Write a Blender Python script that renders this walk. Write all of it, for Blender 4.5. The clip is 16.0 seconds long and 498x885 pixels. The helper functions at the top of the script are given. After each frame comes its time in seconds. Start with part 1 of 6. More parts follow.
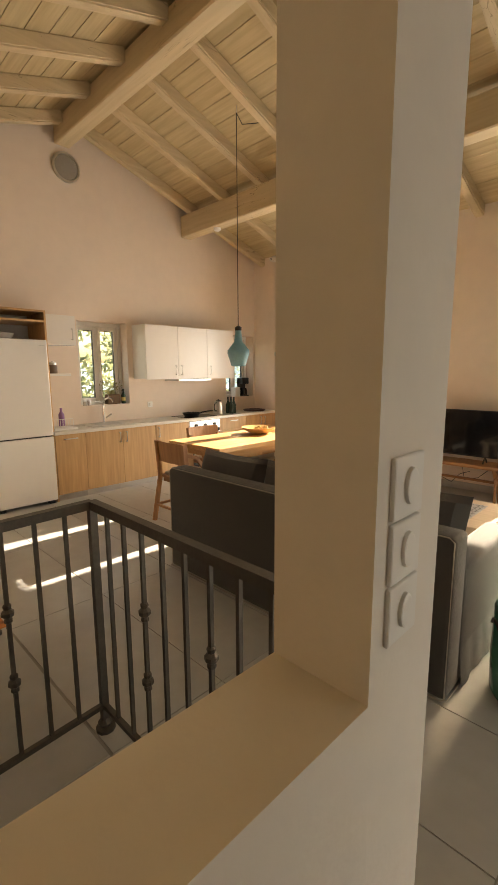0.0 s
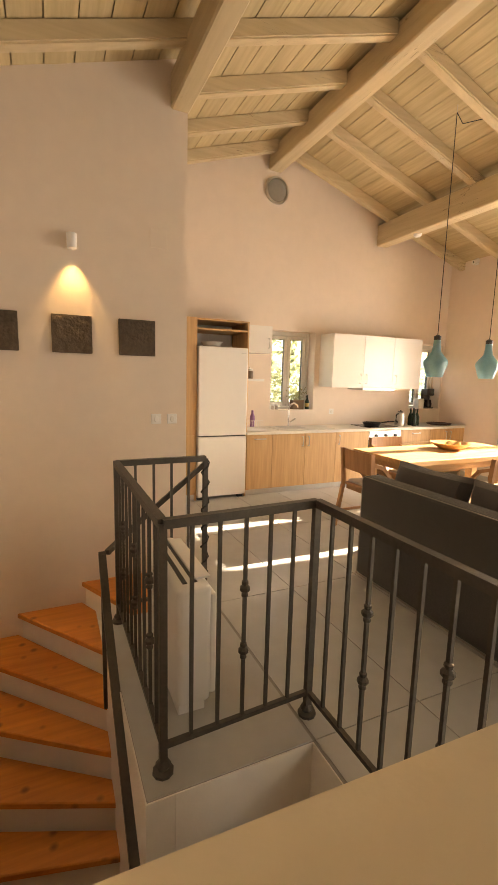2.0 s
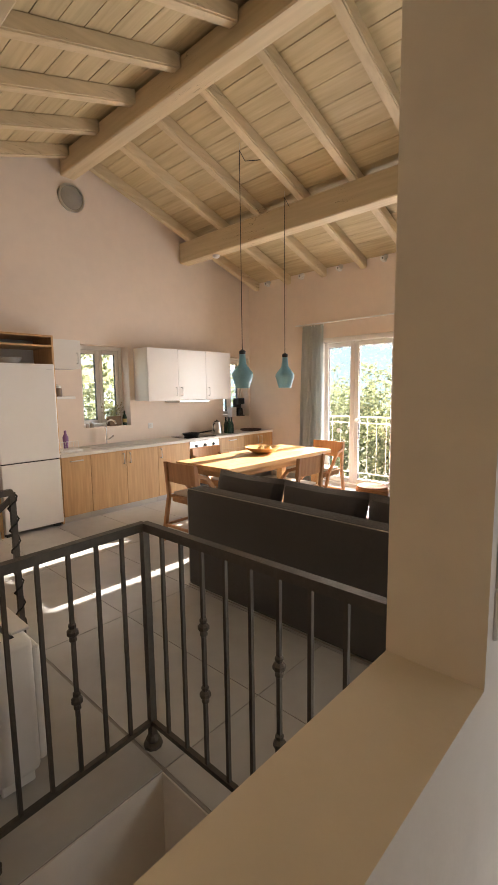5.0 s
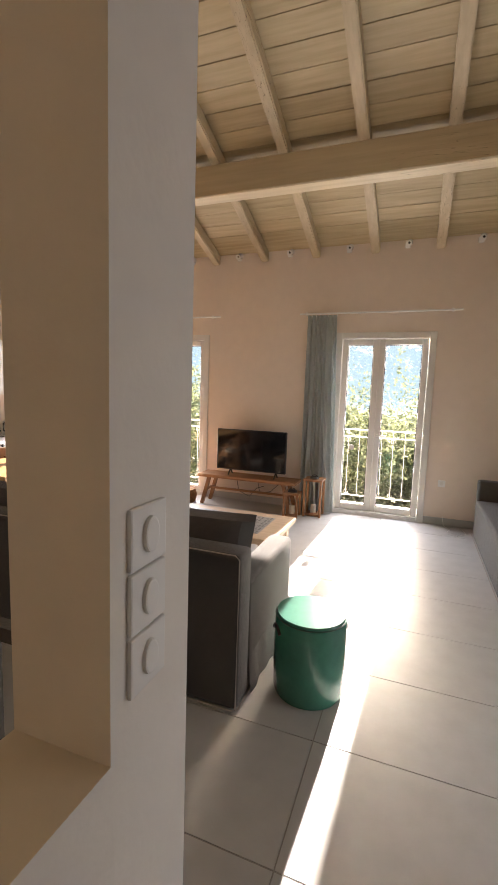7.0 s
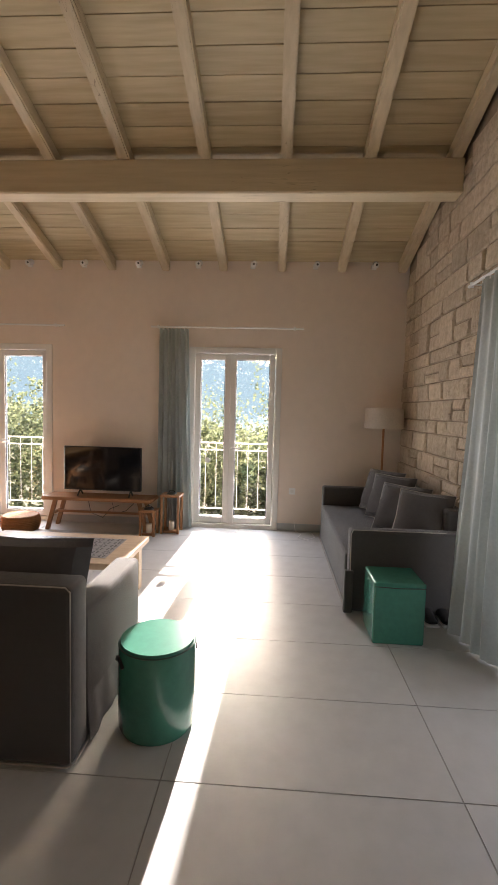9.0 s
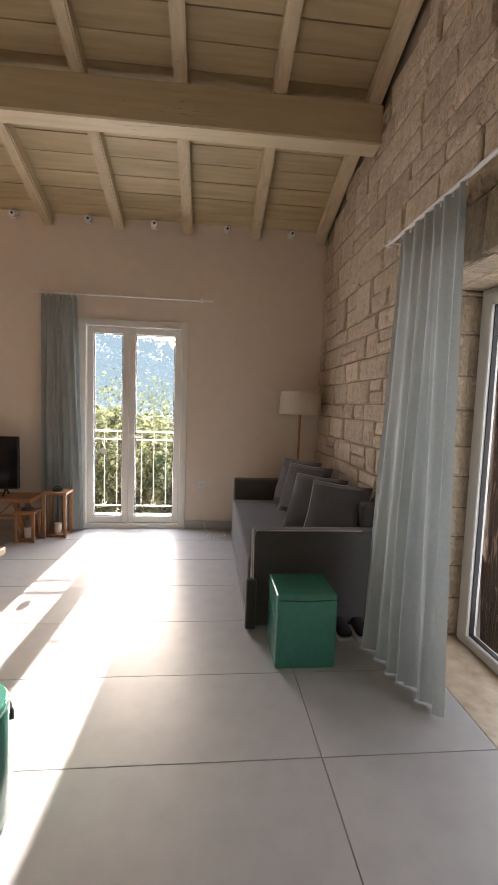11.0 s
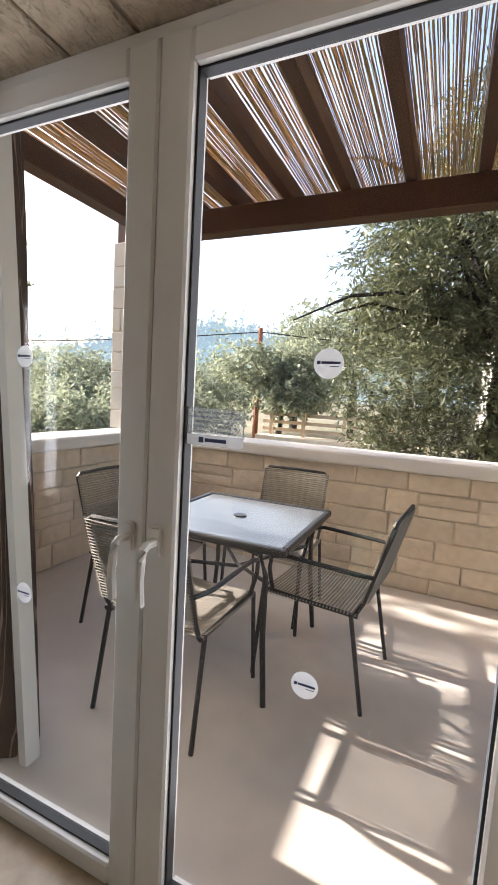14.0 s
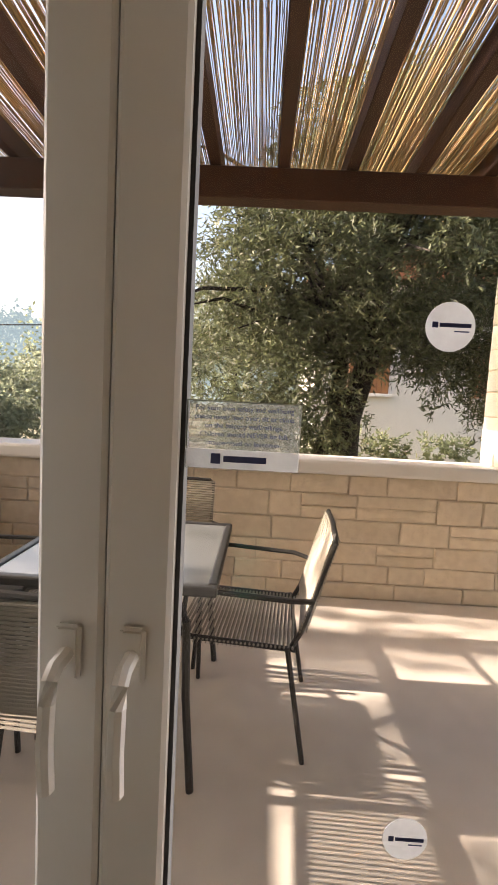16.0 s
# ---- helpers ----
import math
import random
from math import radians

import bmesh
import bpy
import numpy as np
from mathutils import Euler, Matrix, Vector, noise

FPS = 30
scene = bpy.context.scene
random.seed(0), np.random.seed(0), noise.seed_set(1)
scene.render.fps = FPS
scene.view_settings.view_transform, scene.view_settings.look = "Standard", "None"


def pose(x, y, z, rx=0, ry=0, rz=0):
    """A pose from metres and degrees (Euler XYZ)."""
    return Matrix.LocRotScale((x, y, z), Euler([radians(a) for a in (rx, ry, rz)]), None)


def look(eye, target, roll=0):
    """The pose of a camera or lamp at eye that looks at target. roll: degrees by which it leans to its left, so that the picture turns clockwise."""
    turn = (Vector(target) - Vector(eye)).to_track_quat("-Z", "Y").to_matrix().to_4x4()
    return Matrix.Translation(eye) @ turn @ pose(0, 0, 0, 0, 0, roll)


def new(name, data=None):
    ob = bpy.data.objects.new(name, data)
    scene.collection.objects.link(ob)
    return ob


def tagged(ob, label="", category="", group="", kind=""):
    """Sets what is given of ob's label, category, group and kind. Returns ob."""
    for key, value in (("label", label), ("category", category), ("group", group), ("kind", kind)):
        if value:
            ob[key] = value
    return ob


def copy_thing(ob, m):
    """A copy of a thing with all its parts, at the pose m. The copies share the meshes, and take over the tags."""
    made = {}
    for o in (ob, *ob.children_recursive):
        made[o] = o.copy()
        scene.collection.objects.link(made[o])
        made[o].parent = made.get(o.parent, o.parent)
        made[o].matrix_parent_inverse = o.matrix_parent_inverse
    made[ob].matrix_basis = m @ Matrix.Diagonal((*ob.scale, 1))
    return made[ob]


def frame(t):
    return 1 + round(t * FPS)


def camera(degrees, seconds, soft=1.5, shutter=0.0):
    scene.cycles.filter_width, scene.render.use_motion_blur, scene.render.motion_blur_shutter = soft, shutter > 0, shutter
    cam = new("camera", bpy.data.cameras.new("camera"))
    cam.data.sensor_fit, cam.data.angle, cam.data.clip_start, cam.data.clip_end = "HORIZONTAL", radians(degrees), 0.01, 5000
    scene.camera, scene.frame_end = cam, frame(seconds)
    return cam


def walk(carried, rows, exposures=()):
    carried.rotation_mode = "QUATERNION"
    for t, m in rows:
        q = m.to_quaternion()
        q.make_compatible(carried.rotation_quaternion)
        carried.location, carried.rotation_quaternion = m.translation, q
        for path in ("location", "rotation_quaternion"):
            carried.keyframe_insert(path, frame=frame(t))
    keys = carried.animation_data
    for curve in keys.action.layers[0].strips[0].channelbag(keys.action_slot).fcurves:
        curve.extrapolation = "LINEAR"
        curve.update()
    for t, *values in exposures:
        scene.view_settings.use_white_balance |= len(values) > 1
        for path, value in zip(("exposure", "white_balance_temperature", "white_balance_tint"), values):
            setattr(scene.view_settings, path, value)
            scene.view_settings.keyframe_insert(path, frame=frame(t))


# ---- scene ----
cam = camera(59.0, 16.0)
PATH = [
    (0, (0.05, 0.052, 1.461), (1.453, 1.441, 1.141), -0.3),
    (0.5, (-0.029, 0.091, 1.466), (1.132, 1.691, 1.162), 0.8),
    (1, (-0.081, 0.09, 1.469), (0.908, 1.804, 1.176), 0.6),
    (1.5, (-0.161, 0.117, 1.478), (0.728, 1.885, 1.188), 1.2),
    (2, (-0.213, 0.141, 1.469), (0.609, 1.94, 1.174), 1.5),
    (2.5, (-0.295, 0.16, 1.46), (0.411, 2.004, 1.145), 1.0),
    (3, (-0.307, 0.17, 1.463), (0.486, 1.977, 1.138), 1.1),
    (3.5, (-0.279, 0.18, 1.48), (0.789, 1.843, 1.175), 2.0),
    (3.7, (-0.265, 0.175, 1.486), (0.863, 1.8, 1.19), 2.1),
    (6, (-0.124, 0.084, 1.509), (1.606, 1.057, 1.268), -1.2),
    (6.5, (-0.04, 0.03, 1.512), (1.789, 0.803, 1.266), 0.7),
    (7, (0.107, -0.029, 1.508), (1.966, 0.672, 1.277), 1.9),
    (7.5, (0.215, -0.099, 1.506), (2.134, 0.431, 1.321), 2.6),
    (8, (0.247, -0.087, 1.461), (2.19, 0.361, 1.31), 3.1),
    (8.5, (0.191, -0.097, 1.497), (2.17, 0.149, 1.354), 2.2),
    (11, (0.814, -0.399, 1.408), (2.797, -0.596, 1.237), 2.0),
    (11.5, (1.021, -0.508, 1.397), (2.931, -1.079, 1.232), 1.8),
    (12, (1.236, -0.648, 1.389), (3.066, -1.439, 1.23), 2.6),
    (12.5, (1.442, -0.759, 1.351), (3.084, -1.894, 1.218), 2.7),
    (13, (1.611, -0.833, 1.368), (2.905, -2.352, 1.23), 1.9),
    (13.5, (1.722, -0.993, 1.347), (2.741, -2.705, 1.173), 2.3),
    (14, (1.821, -1.157, 1.34), (2.628, -2.975, 1.129), 3.3),
    (14.5, (1.917, -1.263, 1.327), (2.357, -3.193, 1.04), 4.6),
    (15, (2.077, -1.3, 1.325), (2.369, -3.252, 1.003), 0.8),
    (15.5, (2.173, -1.388, 1.311), (2.318, -3.357, 0.987), 1.6),
    (16, (2.269, -1.469, 1.304), (2.312, -3.462, 1.136), 3.0),
]
EXPOSURES = [(0.0, 2.6, 8200, 12), (0.5, 3.33, 7100, 14), (1.0, 3.3, 8000, 14), (1.5, 3.22, 8900, 16), (2.5, 3.2, 8600, 16), (3.0, 3.2, 6200, 15), (3.5, 3.22, 6000, 13), (6.0, 2.42, 7300, 17), (7.0, 2.45, 6700, 18), (8.5, 2.2, 6500, 18), (11.0, 2.05, 6450, 19), (11.5, 1.97, 6250, 18), (12.0, 2.05, 6500, 19), (12.5, 2.35, 6300, 19), (13.0, 2.2, 6250, 19), (13.5, 2.08, 6150, 18), (14.5, 1.78, 6500, 19), (16.0, 1.77, 7200, 22)]
walk(cam, [(t, look(eye, target, roll)) for t, eye, target, roll in PATH], EXPOSURES)

# ---- daylight ----
SUN_EL, SUN_AZ = radians(23.8), radians(-2.6)      # azimuth from +x towards +y
sun_dir = Vector((math.cos(SUN_EL) * math.cos(SUN_AZ), math.cos(SUN_EL) * math.sin(SUN_AZ), math.sin(SUN_EL)))
world = bpy.data.worlds.new("sky")
world.use_nodes = True
scene.world = world
wn = world.node_tree.nodes
sky = wn.new("ShaderNodeTexSky")
sky.sky_type, sky.sun_disc = "NISHITA", False
sky.sun_elevation, sky.sun_rotation = SUN_EL, radians(90) - SUN_AZ
sky.air_density, sky.dust_density = 1.2, 4.0
world.node_tree.links.new(sky.outputs[0], wn["Background"].inputs[0])
wn["Background"].inputs[1].default_value = 0.15
sun = new("sun", bpy.data.lights.new("sun", "SUN"))
sun.data.energy, sun.data.angle, sun.data.color = 5.0, radians(0.6), (1.0, 0.93, 0.82)
sun.matrix_world = look((20, 0, 12), Vector((20, 0, 12)) - sun_dir)


def window_light(x, y, z, w, h, aim, watts):
    """Skylight entering through one opening."""
    ob = new("window_light", bpy.data.lights.new("window_light", "AREA"))
    ob.data.shape, ob.data.size, ob.data.size_y = "RECTANGLE", w, h
    ob.data.energy, ob.data.color = watts, (0.93, 0.96, 1.0)
    ob.matrix_world = look((x, y, z), Vector((x, y, z)) + Vector(aim))
    return ob


window_light(5.95, 0.36, 1.15, 1.0, 2.0, (-1, 0, 0), 16)
window_light(5.95, 3.26, 1.15, 1.0, 2.0, (-1, 0, 0), 16)
window_light(2.45, -2.15, 1.1, 1.6, 1.95, (0, 1, 0), 4.5)


# ---- materials ----
def mat(name, colour, rough=0.6, vary=0.12, grain=8.0, bump=0.0, bump_scale=60.0, metal=0.0, dark=None, stretch=(1, 1, 1), rnd=0.0, spec=0.5, coat=0.0, sheen=0.0, island=False):
    """Paint, plaster, cloth, stone: a base colour broken up at two scales, with fine relief."""
    m = bpy.data.materials.new(name)
    m.use_nodes = True
    n, lk = m.node_tree.nodes, m.node_tree.links
    b = n["Principled BSDF"]
    b.inputs["Roughness"].default_value, b.inputs["Metallic"].default_value = rough, metal
    b.inputs["Specular IOR Level"].default_value, b.inputs["Coat Weight"].default_value = spec, coat
    b.inputs["Sheen Weight"].default_value = sheen
    co = n.new("ShaderNodeTexCoord")
    mp = n.new("ShaderNodeMapping")
    mp.inputs["Scale"].default_value = stretch
    lk.new(co.outputs["Object"], mp.inputs[0])
    big, fine = n.new("ShaderNodeTexNoise"), n.new("ShaderNodeTexNoise")
    big.inputs["Scale"].default_value, fine.inputs["Scale"].default_value = grain * 0.22, grain * 3
    big.inputs["Detail"].default_value, fine.inputs["Detail"].default_value = 3, 5
    for t in (big, fine):
        lk.new(mp.outputs[0], t.inputs["Vector"])
    add = n.new("ShaderNodeMath")
    add.operation = "ADD"
    lk.new(big.outputs["Fac"], add.inputs[0])
    lk.new(fine.outputs["Fac"], add.inputs[1])
    ramp = n.new("ShaderNodeMapRange")
    ramp.inputs["From Min"].default_value, ramp.inputs["From Max"].default_value = 0.6, 1.4
    lk.new(add.outputs[0], ramp.inputs["Value"])
    mix = n.new("ShaderNodeMix")
    mix.data_type = "RGBA"
    lo = dark if dark else [c * (1 - vary) for c in colour]
    mix.inputs[6].default_value = (*lo, 1)
    mix.inputs[7].default_value = (*[min(1, c * (1 + vary * 0.6)) for c in colour], 1)
    lk.new(ramp.outputs[0], mix.inputs["Factor"])
    out = mix.outputs[2]
    if rnd:
        hsv = n.new("ShaderNodeHueSaturation")
        src = n.new("ShaderNodeNewGeometry" if island else "ShaderNodeObjectInfo")
        rr = n.new("ShaderNodeMapRange")
        rr.inputs["To Min"].default_value, rr.inputs["To Max"].default_value = 1 - rnd, 1 + rnd
        lk.new(src.outputs["Random Per Island" if island else "Random"], rr.inputs["Value"])
        lk.new(rr.outputs[0], hsv.inputs["Value"])
        lk.new(out, hsv.inputs["Color"])
        out = hsv.outputs[0]
    lk.new(out, b.inputs["Base Color"])
    if bump:
        t = n.new("ShaderNodeTexNoise")
        t.inputs["Scale"].default_value, t.inputs["Detail"].default_value = bump_scale, 6
        lk.new(mp.outputs[0], t.inputs["Vector"])
        bp = n.new("ShaderNodeBump")
        bp.inputs["Strength"].default_value, bp.inputs["Distance"].default_value = bump, 0.01
        lk.new(t.outputs["Fac"], bp.inputs["Height"])
        lk.new(bp.outputs[0], b.inputs["Normal"])
    return m


def wood(name, colour, dark, axis="X", scale=14.0, rough=0.5, rnd=0.12, island=False):
    """Timber with grain drawn out along one axis."""
    st = {"X": (0.07, 1, 1), "Y": (1, 0.07, 1), "Z": (1, 1, 0.07)}[axis]
    return mat(name, colour, rough, 0.2, scale, 0.12, 40, dark=dark, stretch=st, rnd=rnd, island=island)


def cracked(m, axis, amount=0.55, fine=26.0, tone=(0.10, 0.07, 0.04), width=0.006, spread=(0.52, 0.68)):
    """Adds long dark drying cracks along the grain."""
    n, lk = m.node_tree.nodes, m.node_tree.links
    b = n["Principled BSDF"]
    src = b.inputs["Base Color"].links[0].from_socket
    co, mp, t = n.new("ShaderNodeTexCoord"), n.new("ShaderNodeMapping"), n.new("ShaderNodeTexNoise")
    mp.inputs["Scale"].default_value = {"X": (0.06, 1, 1), "Y": (1, 0.06, 1), "Z": (1, 1, 0.06)}[axis]
    t.inputs["Scale"].default_value, t.inputs["Detail"].default_value = fine, 1
    lk.new(co.outputs["Object"], mp.inputs[0])
    lk.new(mp.outputs[0], t.inputs["Vector"])
    d = n.new("ShaderNodeMath")
    d.operation = "SUBTRACT"
    d.inputs[1].default_value = 0.5
    lk.new(t.outputs["Fac"], d.inputs[0])
    ab = n.new("ShaderNodeMath")
    ab.operation = "ABSOLUTE"
    lk.new(d.outputs[0], ab.inputs[0])
    mask = n.new("ShaderNodeTexNoise")
    mask.inputs["Scale"].default_value = 1.1
    lk.new(co.outputs["Object"], mask.inputs["Vector"])
    wide = n.new("ShaderNodeMapRange")
    wide.inputs["From Min"].default_value, wide.inputs["From Max"].default_value = spread
    wide.inputs["To Min"].default_value, wide.inputs["To Max"].default_value = 0.0, width
    lk.new(mask.outputs["Fac"], wide.inputs["Value"])
    less = n.new("ShaderNodeMath")
    less.operation = "LESS_THAN"
    lk.new(ab.outputs[0], less.inputs[0])
    lk.new(wide.outputs[0], less.inputs[1])
    mul = n.new("ShaderNodeMath")
    mul.operation = "MULTIPLY"
    mul.inputs[1].default_value = amount
    lk.new(less.outputs[0], mul.inputs[0])
    mx = n.new("ShaderNodeMix")
    mx.data_type = "RGBA"
    lk.new(mul.outputs[0], mx.inputs["Factor"])
    lk.new(src, mx.inputs[6])
    mx.inputs[7].default_value = (*tone, 1)
    lk.new(mx.outputs[2], b.inputs["Base Color"])
    return m


def knotted(m, scale=3.2, size=0.055):
    """Adds small dark knots to planed softwood."""
    n, lk = m.node_tree.nodes, m.node_tree.links
    b = n["Principled BSDF"]
    src = b.inputs["Base Color"].links[0].from_socket
    co, v = n.new("ShaderNodeTexCoord"), n.new("ShaderNodeTexVoronoi")
    v.inputs["Scale"].default_value = scale
    lk.new(co.outputs["Object"], v.inputs["Vector"])
    r = n.new("ShaderNodeMapRange")
    r.inputs["From Min"].default_value, r.inputs["From Max"].default_value = size * 0.5, size * 1.6
    r.inputs["To Min"].default_value, r.inputs["To Max"].default_value = 0.8, 0.0
    lk.new(v.outputs["Distance"], r.inputs["Value"])
    mx = n.new("ShaderNodeMix")
    mx.data_type = "RGBA"
    lk.new(r.outputs[0], mx.inputs["Factor"])
    lk.new(src, mx.inputs[6])
    mx.inputs[7].default_value = (0.16, 0.05, 0.015, 1)
    lk.new(mx.outputs[2], b.inputs["Base Color"])
    return m


def clear_glass(name, tint=(1, 1, 1), rough=0.0):
    """Thin pane: mostly clear, with a mirror gloss that grows to the grazing side."""
    m = bpy.data.materials.new(name)
    m.use_nodes = True
    n, lk = m.node_tree.nodes, m.node_tree.links
    tr, gl, mx, fr = n.new("ShaderNodeBsdfTransparent"), n.new("ShaderNodeBsdfGlossy"), n.new("ShaderNodeMixShader"), n.new("ShaderNodeLayerWeight")
    tr.inputs[0].default_value = (*tint, 1)
    gl.inputs["Roughness"].default_value = rough
    pw, sc = n.new("ShaderNodeMath"), n.new("ShaderNodeMath")
    pw.operation, sc.operation = "POWER", "MULTIPLY_ADD"
    pw.inputs[1].default_value, sc.inputs[1].default_value, sc.inputs[2].default_value = 5.0, 0.6, 0.018
    lk.new(fr.outputs["Facing"], pw.inputs[0])
    lk.new(pw.outputs[0], sc.inputs[0])
    lk.new(sc.outputs[0], mx.inputs[0])
    lk.new(tr.outputs[0], mx.inputs[1])
    lk.new(gl.outputs[0], mx.inputs[2])
    lk.new(mx.outputs[0], n["Material Output"].inputs[0])
    return m


def sheer(name, colour, through_part=0.5, rnd=0.0, rough=0.9):
    """Cloth or leaf that lets part of the light through."""
    m = mat(name, colour, rough, 0.12, 20, 0.0 if rnd else 0.1, 300, rnd=rnd, island=True)
    n, lk = m.node_tree.nodes, m.node_tree.links
    tl, mx = n.new("ShaderNodeBsdfTranslucent"), n.new("ShaderNodeMixShader")
    b = n["Principled BSDF"]
    lk.new(b.inputs["Base Color"].links[0].from_socket, tl.inputs[0])
    mx.inputs[0].default_value = through_part
    lk.new(b.outputs[0], mx.inputs[1])
    lk.new(tl.outputs[0], mx.inputs[2])
    lk.new(mx.outputs[0], n["Material Output"].inputs[0])
    return m


def glow(name, colour, strength):
    m = bpy.data.materials.new(name)
    m.use_nodes = True
    b = m.node_tree.nodes["Principled BSDF"]
    b.inputs["Emission Color"].default_value, b.inputs["Emission Strength"].default_value = (*colour, 1), strength
    return m


PLASTER = mat("plaster", (0.78, 0.67, 0.575), 0.9, 0.05, 3, 0.06, 90)
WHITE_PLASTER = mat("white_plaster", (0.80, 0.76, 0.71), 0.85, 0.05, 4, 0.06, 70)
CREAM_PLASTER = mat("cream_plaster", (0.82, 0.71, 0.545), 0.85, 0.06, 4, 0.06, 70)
CEIL = wood("ceiling_board", (0.58, 0.47, 0.285), (0.40, 0.305, 0.165), "Y", 9, 0.6, 0.06, island=True)
BEAM_Y = wood("beam_paint", (0.62, 0.51, 0.34), (0.51, 0.405, 0.25), "Y", 8, 0.6, 0.05)
BEAM_X = wood("rafter_paint", (0.62, 0.51, 0.34), (0.48, 0.38, 0.235), "X", 8, 0.6, 0.07)
cracked(BEAM_X, "X")
cracked(BEAM_Y, "Y", 0.5)
def pitted(m, scale=55.0, strength=0.9):
    """Adds small chisel pits to rough-dressed stone."""
    n, lk = m.node_tree.nodes, m.node_tree.links
    b = n["Principled BSDF"]
    old = b.inputs["Normal"].links[0].from_socket
    co, mp, t, r, bp = n.new("ShaderNodeTexCoord"), n.new("ShaderNodeMapping"), n.new("ShaderNodeTexNoise"), n.new("ShaderNodeMapRange"), n.new("ShaderNodeBump")
    mp.inputs["Scale"].default_value = (1.0, 0.55, 1.0)
    t.inputs["Scale"].default_value, t.inputs["Detail"].default_value = scale, 2
    r.inputs["From Min"].default_value, r.inputs["From Max"].default_value = 0.36, 0.50
    lk.new(co.outputs["Object"], mp.inputs[0])
    lk.new(mp.outputs[0], t.inputs["Vector"])
    lk.new(t.outputs["Fac"], r.inputs["Value"])
    lk.new(r.outputs[0], bp.inputs["Height"])
    bp.inputs["Strength"].default_value, bp.inputs["Distance"].default_value = strength, 0.006
    lk.new(old, bp.inputs["Normal"])
    lk.new(bp.outputs[0], b.inputs["Normal"])
    return m


TILE = mat("floor_tile", (0.475, 0.475, 0.47), 0.40, 0.12, 3, 0.03, 40, rnd=0.02)
GROUT = mat("grout", (0.33, 0.315, 0.295), 0.9)
STONE = mat("limestone", (0.63, 0.52, 0.385), 0.92, 0.25, 9, 1.0, 42, rnd=0.13, dark=(0.44, 0.345, 0.24))
pitted(STONE)
MORTAR = mat("mortar", (0.36, 0.285, 0.20), 0.95, 0.2, 10, 0.5, 50)
TSTONE = mat("terrace_stone", (0.77, 0.665, 0.52), 0.9, 0.2, 6, 0.5, 30, rnd=0.09, dark=(0.62, 0.505, 0.375))
TMORTAR = mat("terrace_mortar", (0.62, 0.53, 0.42), 0.95, 0.15, 10, 0.4, 50)
THRESH = mat("threshold_marble", (0.60, 0.51, 0.39), 0.25, 0.4, 4, 0.02, 40, dark=(0.37, 0.265, 0.16))
TERRAZZO = mat("terrace_screed", (0.63, 0.565, 0.495), 0.6, 0.14, 3, 0.08, 30)
COPING = mat("coping_paint", (0.78, 0.75, 0.71), 0.7, 0.08, 6, 0.1, 40)
IRON = mat("wrought_iron", (0.10, 0.09, 0.077), 0.5, 0.25, 20, 0.15, 150, metal=0.5)
UPVC = mat("white_upvc", (0.74, 0.715, 0.67), 0.35, 0.03, 5)
GASKET = mat("black_gasket", (0.02, 0.02, 0.02), 0.5)
GLASS = clear_glass("window_glass", (0.97, 0.98, 0.97))
OAK = wood("oak_laminate", (0.60, 0.38, 0.19), (0.42, 0.24, 0.10), "Z", 12, 0.45, 0.05)
OAK_X = wood("oak_top", (0.62, 0.38, 0.17), (0.45, 0.25, 0.10), "X", 12, 0.4, 0.08)
TEAK = wood("chair_wood", (0.42, 0.21, 0.09), (0.28, 0.13, 0.05), "Z", 12, 0.45, 0.08)
PINE = wood("pine_tread", (0.64, 0.25, 0.055), (0.44, 0.14, 0.03), "X", 10, 0.35, 0.08)
knotted(PINE, 8.0, 0.15)
BENCH = wood("bench_wood", (0.40, 0.20, 0.09), (0.26, 0.12, 0.05), "Y", 12, 0.45, 0.05)
PALE = wood("pale_wood", (0.62, 0.48, 0.34), (0.48, 0.35, 0.23), "Y", 12, 0.5, 0.05)
WHITE_GLOSS = mat("white_lacquer", (0.82, 0.80, 0.77), 0.25, 0.02, 4)
WHITE_MATT = mat("white_plastic", (0.80, 0.79, 0.77), 0.45, 0.03, 6)
STEEL = mat("brushed_steel", (0.62, 0.61, 0.59), 0.3, 0.06, 20, metal=1.0)
CHROME = mat("chrome", (0.75, 0.75, 0.75), 0.12, 0.02, 5, metal=1.0)
BLACK = mat("black_plastic", (0.018, 0.018, 0.018), 0.4, 0.1, 6)
SCREEN = mat("tv_screen", (0.006, 0.006, 0.007), 0.08, 0.05, 5)
GREY = mat("grey_upholstery", (0.060, 0.055, 0.051), 0.95, 0.14, 12, 0.35, 500, sheen=0.25)
GREY2 = mat("cushion_cloth", (0.085, 0.078, 0.078), 0.95, 0.12, 12, 0.35, 450, sheen=0.25)
PIPING = mat("pale_piping", (0.42, 0.38, 0.34), 0.9, 0.1, 20)
LEATHER = mat("green_leatherette", (0.05, 0.22, 0.16), 0.24, 0.15, 9, 0.08, 250, coat=0.25)
CURTAIN = sheer("pale_blue_voile", (0.48, 0.515, 0.50), 0.36)
SHADE = sheer("cream_shade", (0.80, 0.72, 0.62), 0.35)
BLUE_GLASS = sheer("blue_glass", (0.36, 0.62, 0.70), 0.5)
BLUE_GLASS.node_tree.nodes["Principled BSDF"].inputs["Roughness"].default_value = 0.15
BRONZE = mat("dark_relief", (0.10, 0.07, 0.045), 0.7, 0.4, 14, 1.0, 45)
WICKER = mat("wicker", (0.36, 0.17, 0.07), 0.8, 0.4, 40, 0.8, 120)
CORD = mat("black_cord", (0.02, 0.018, 0.016), 0.6)
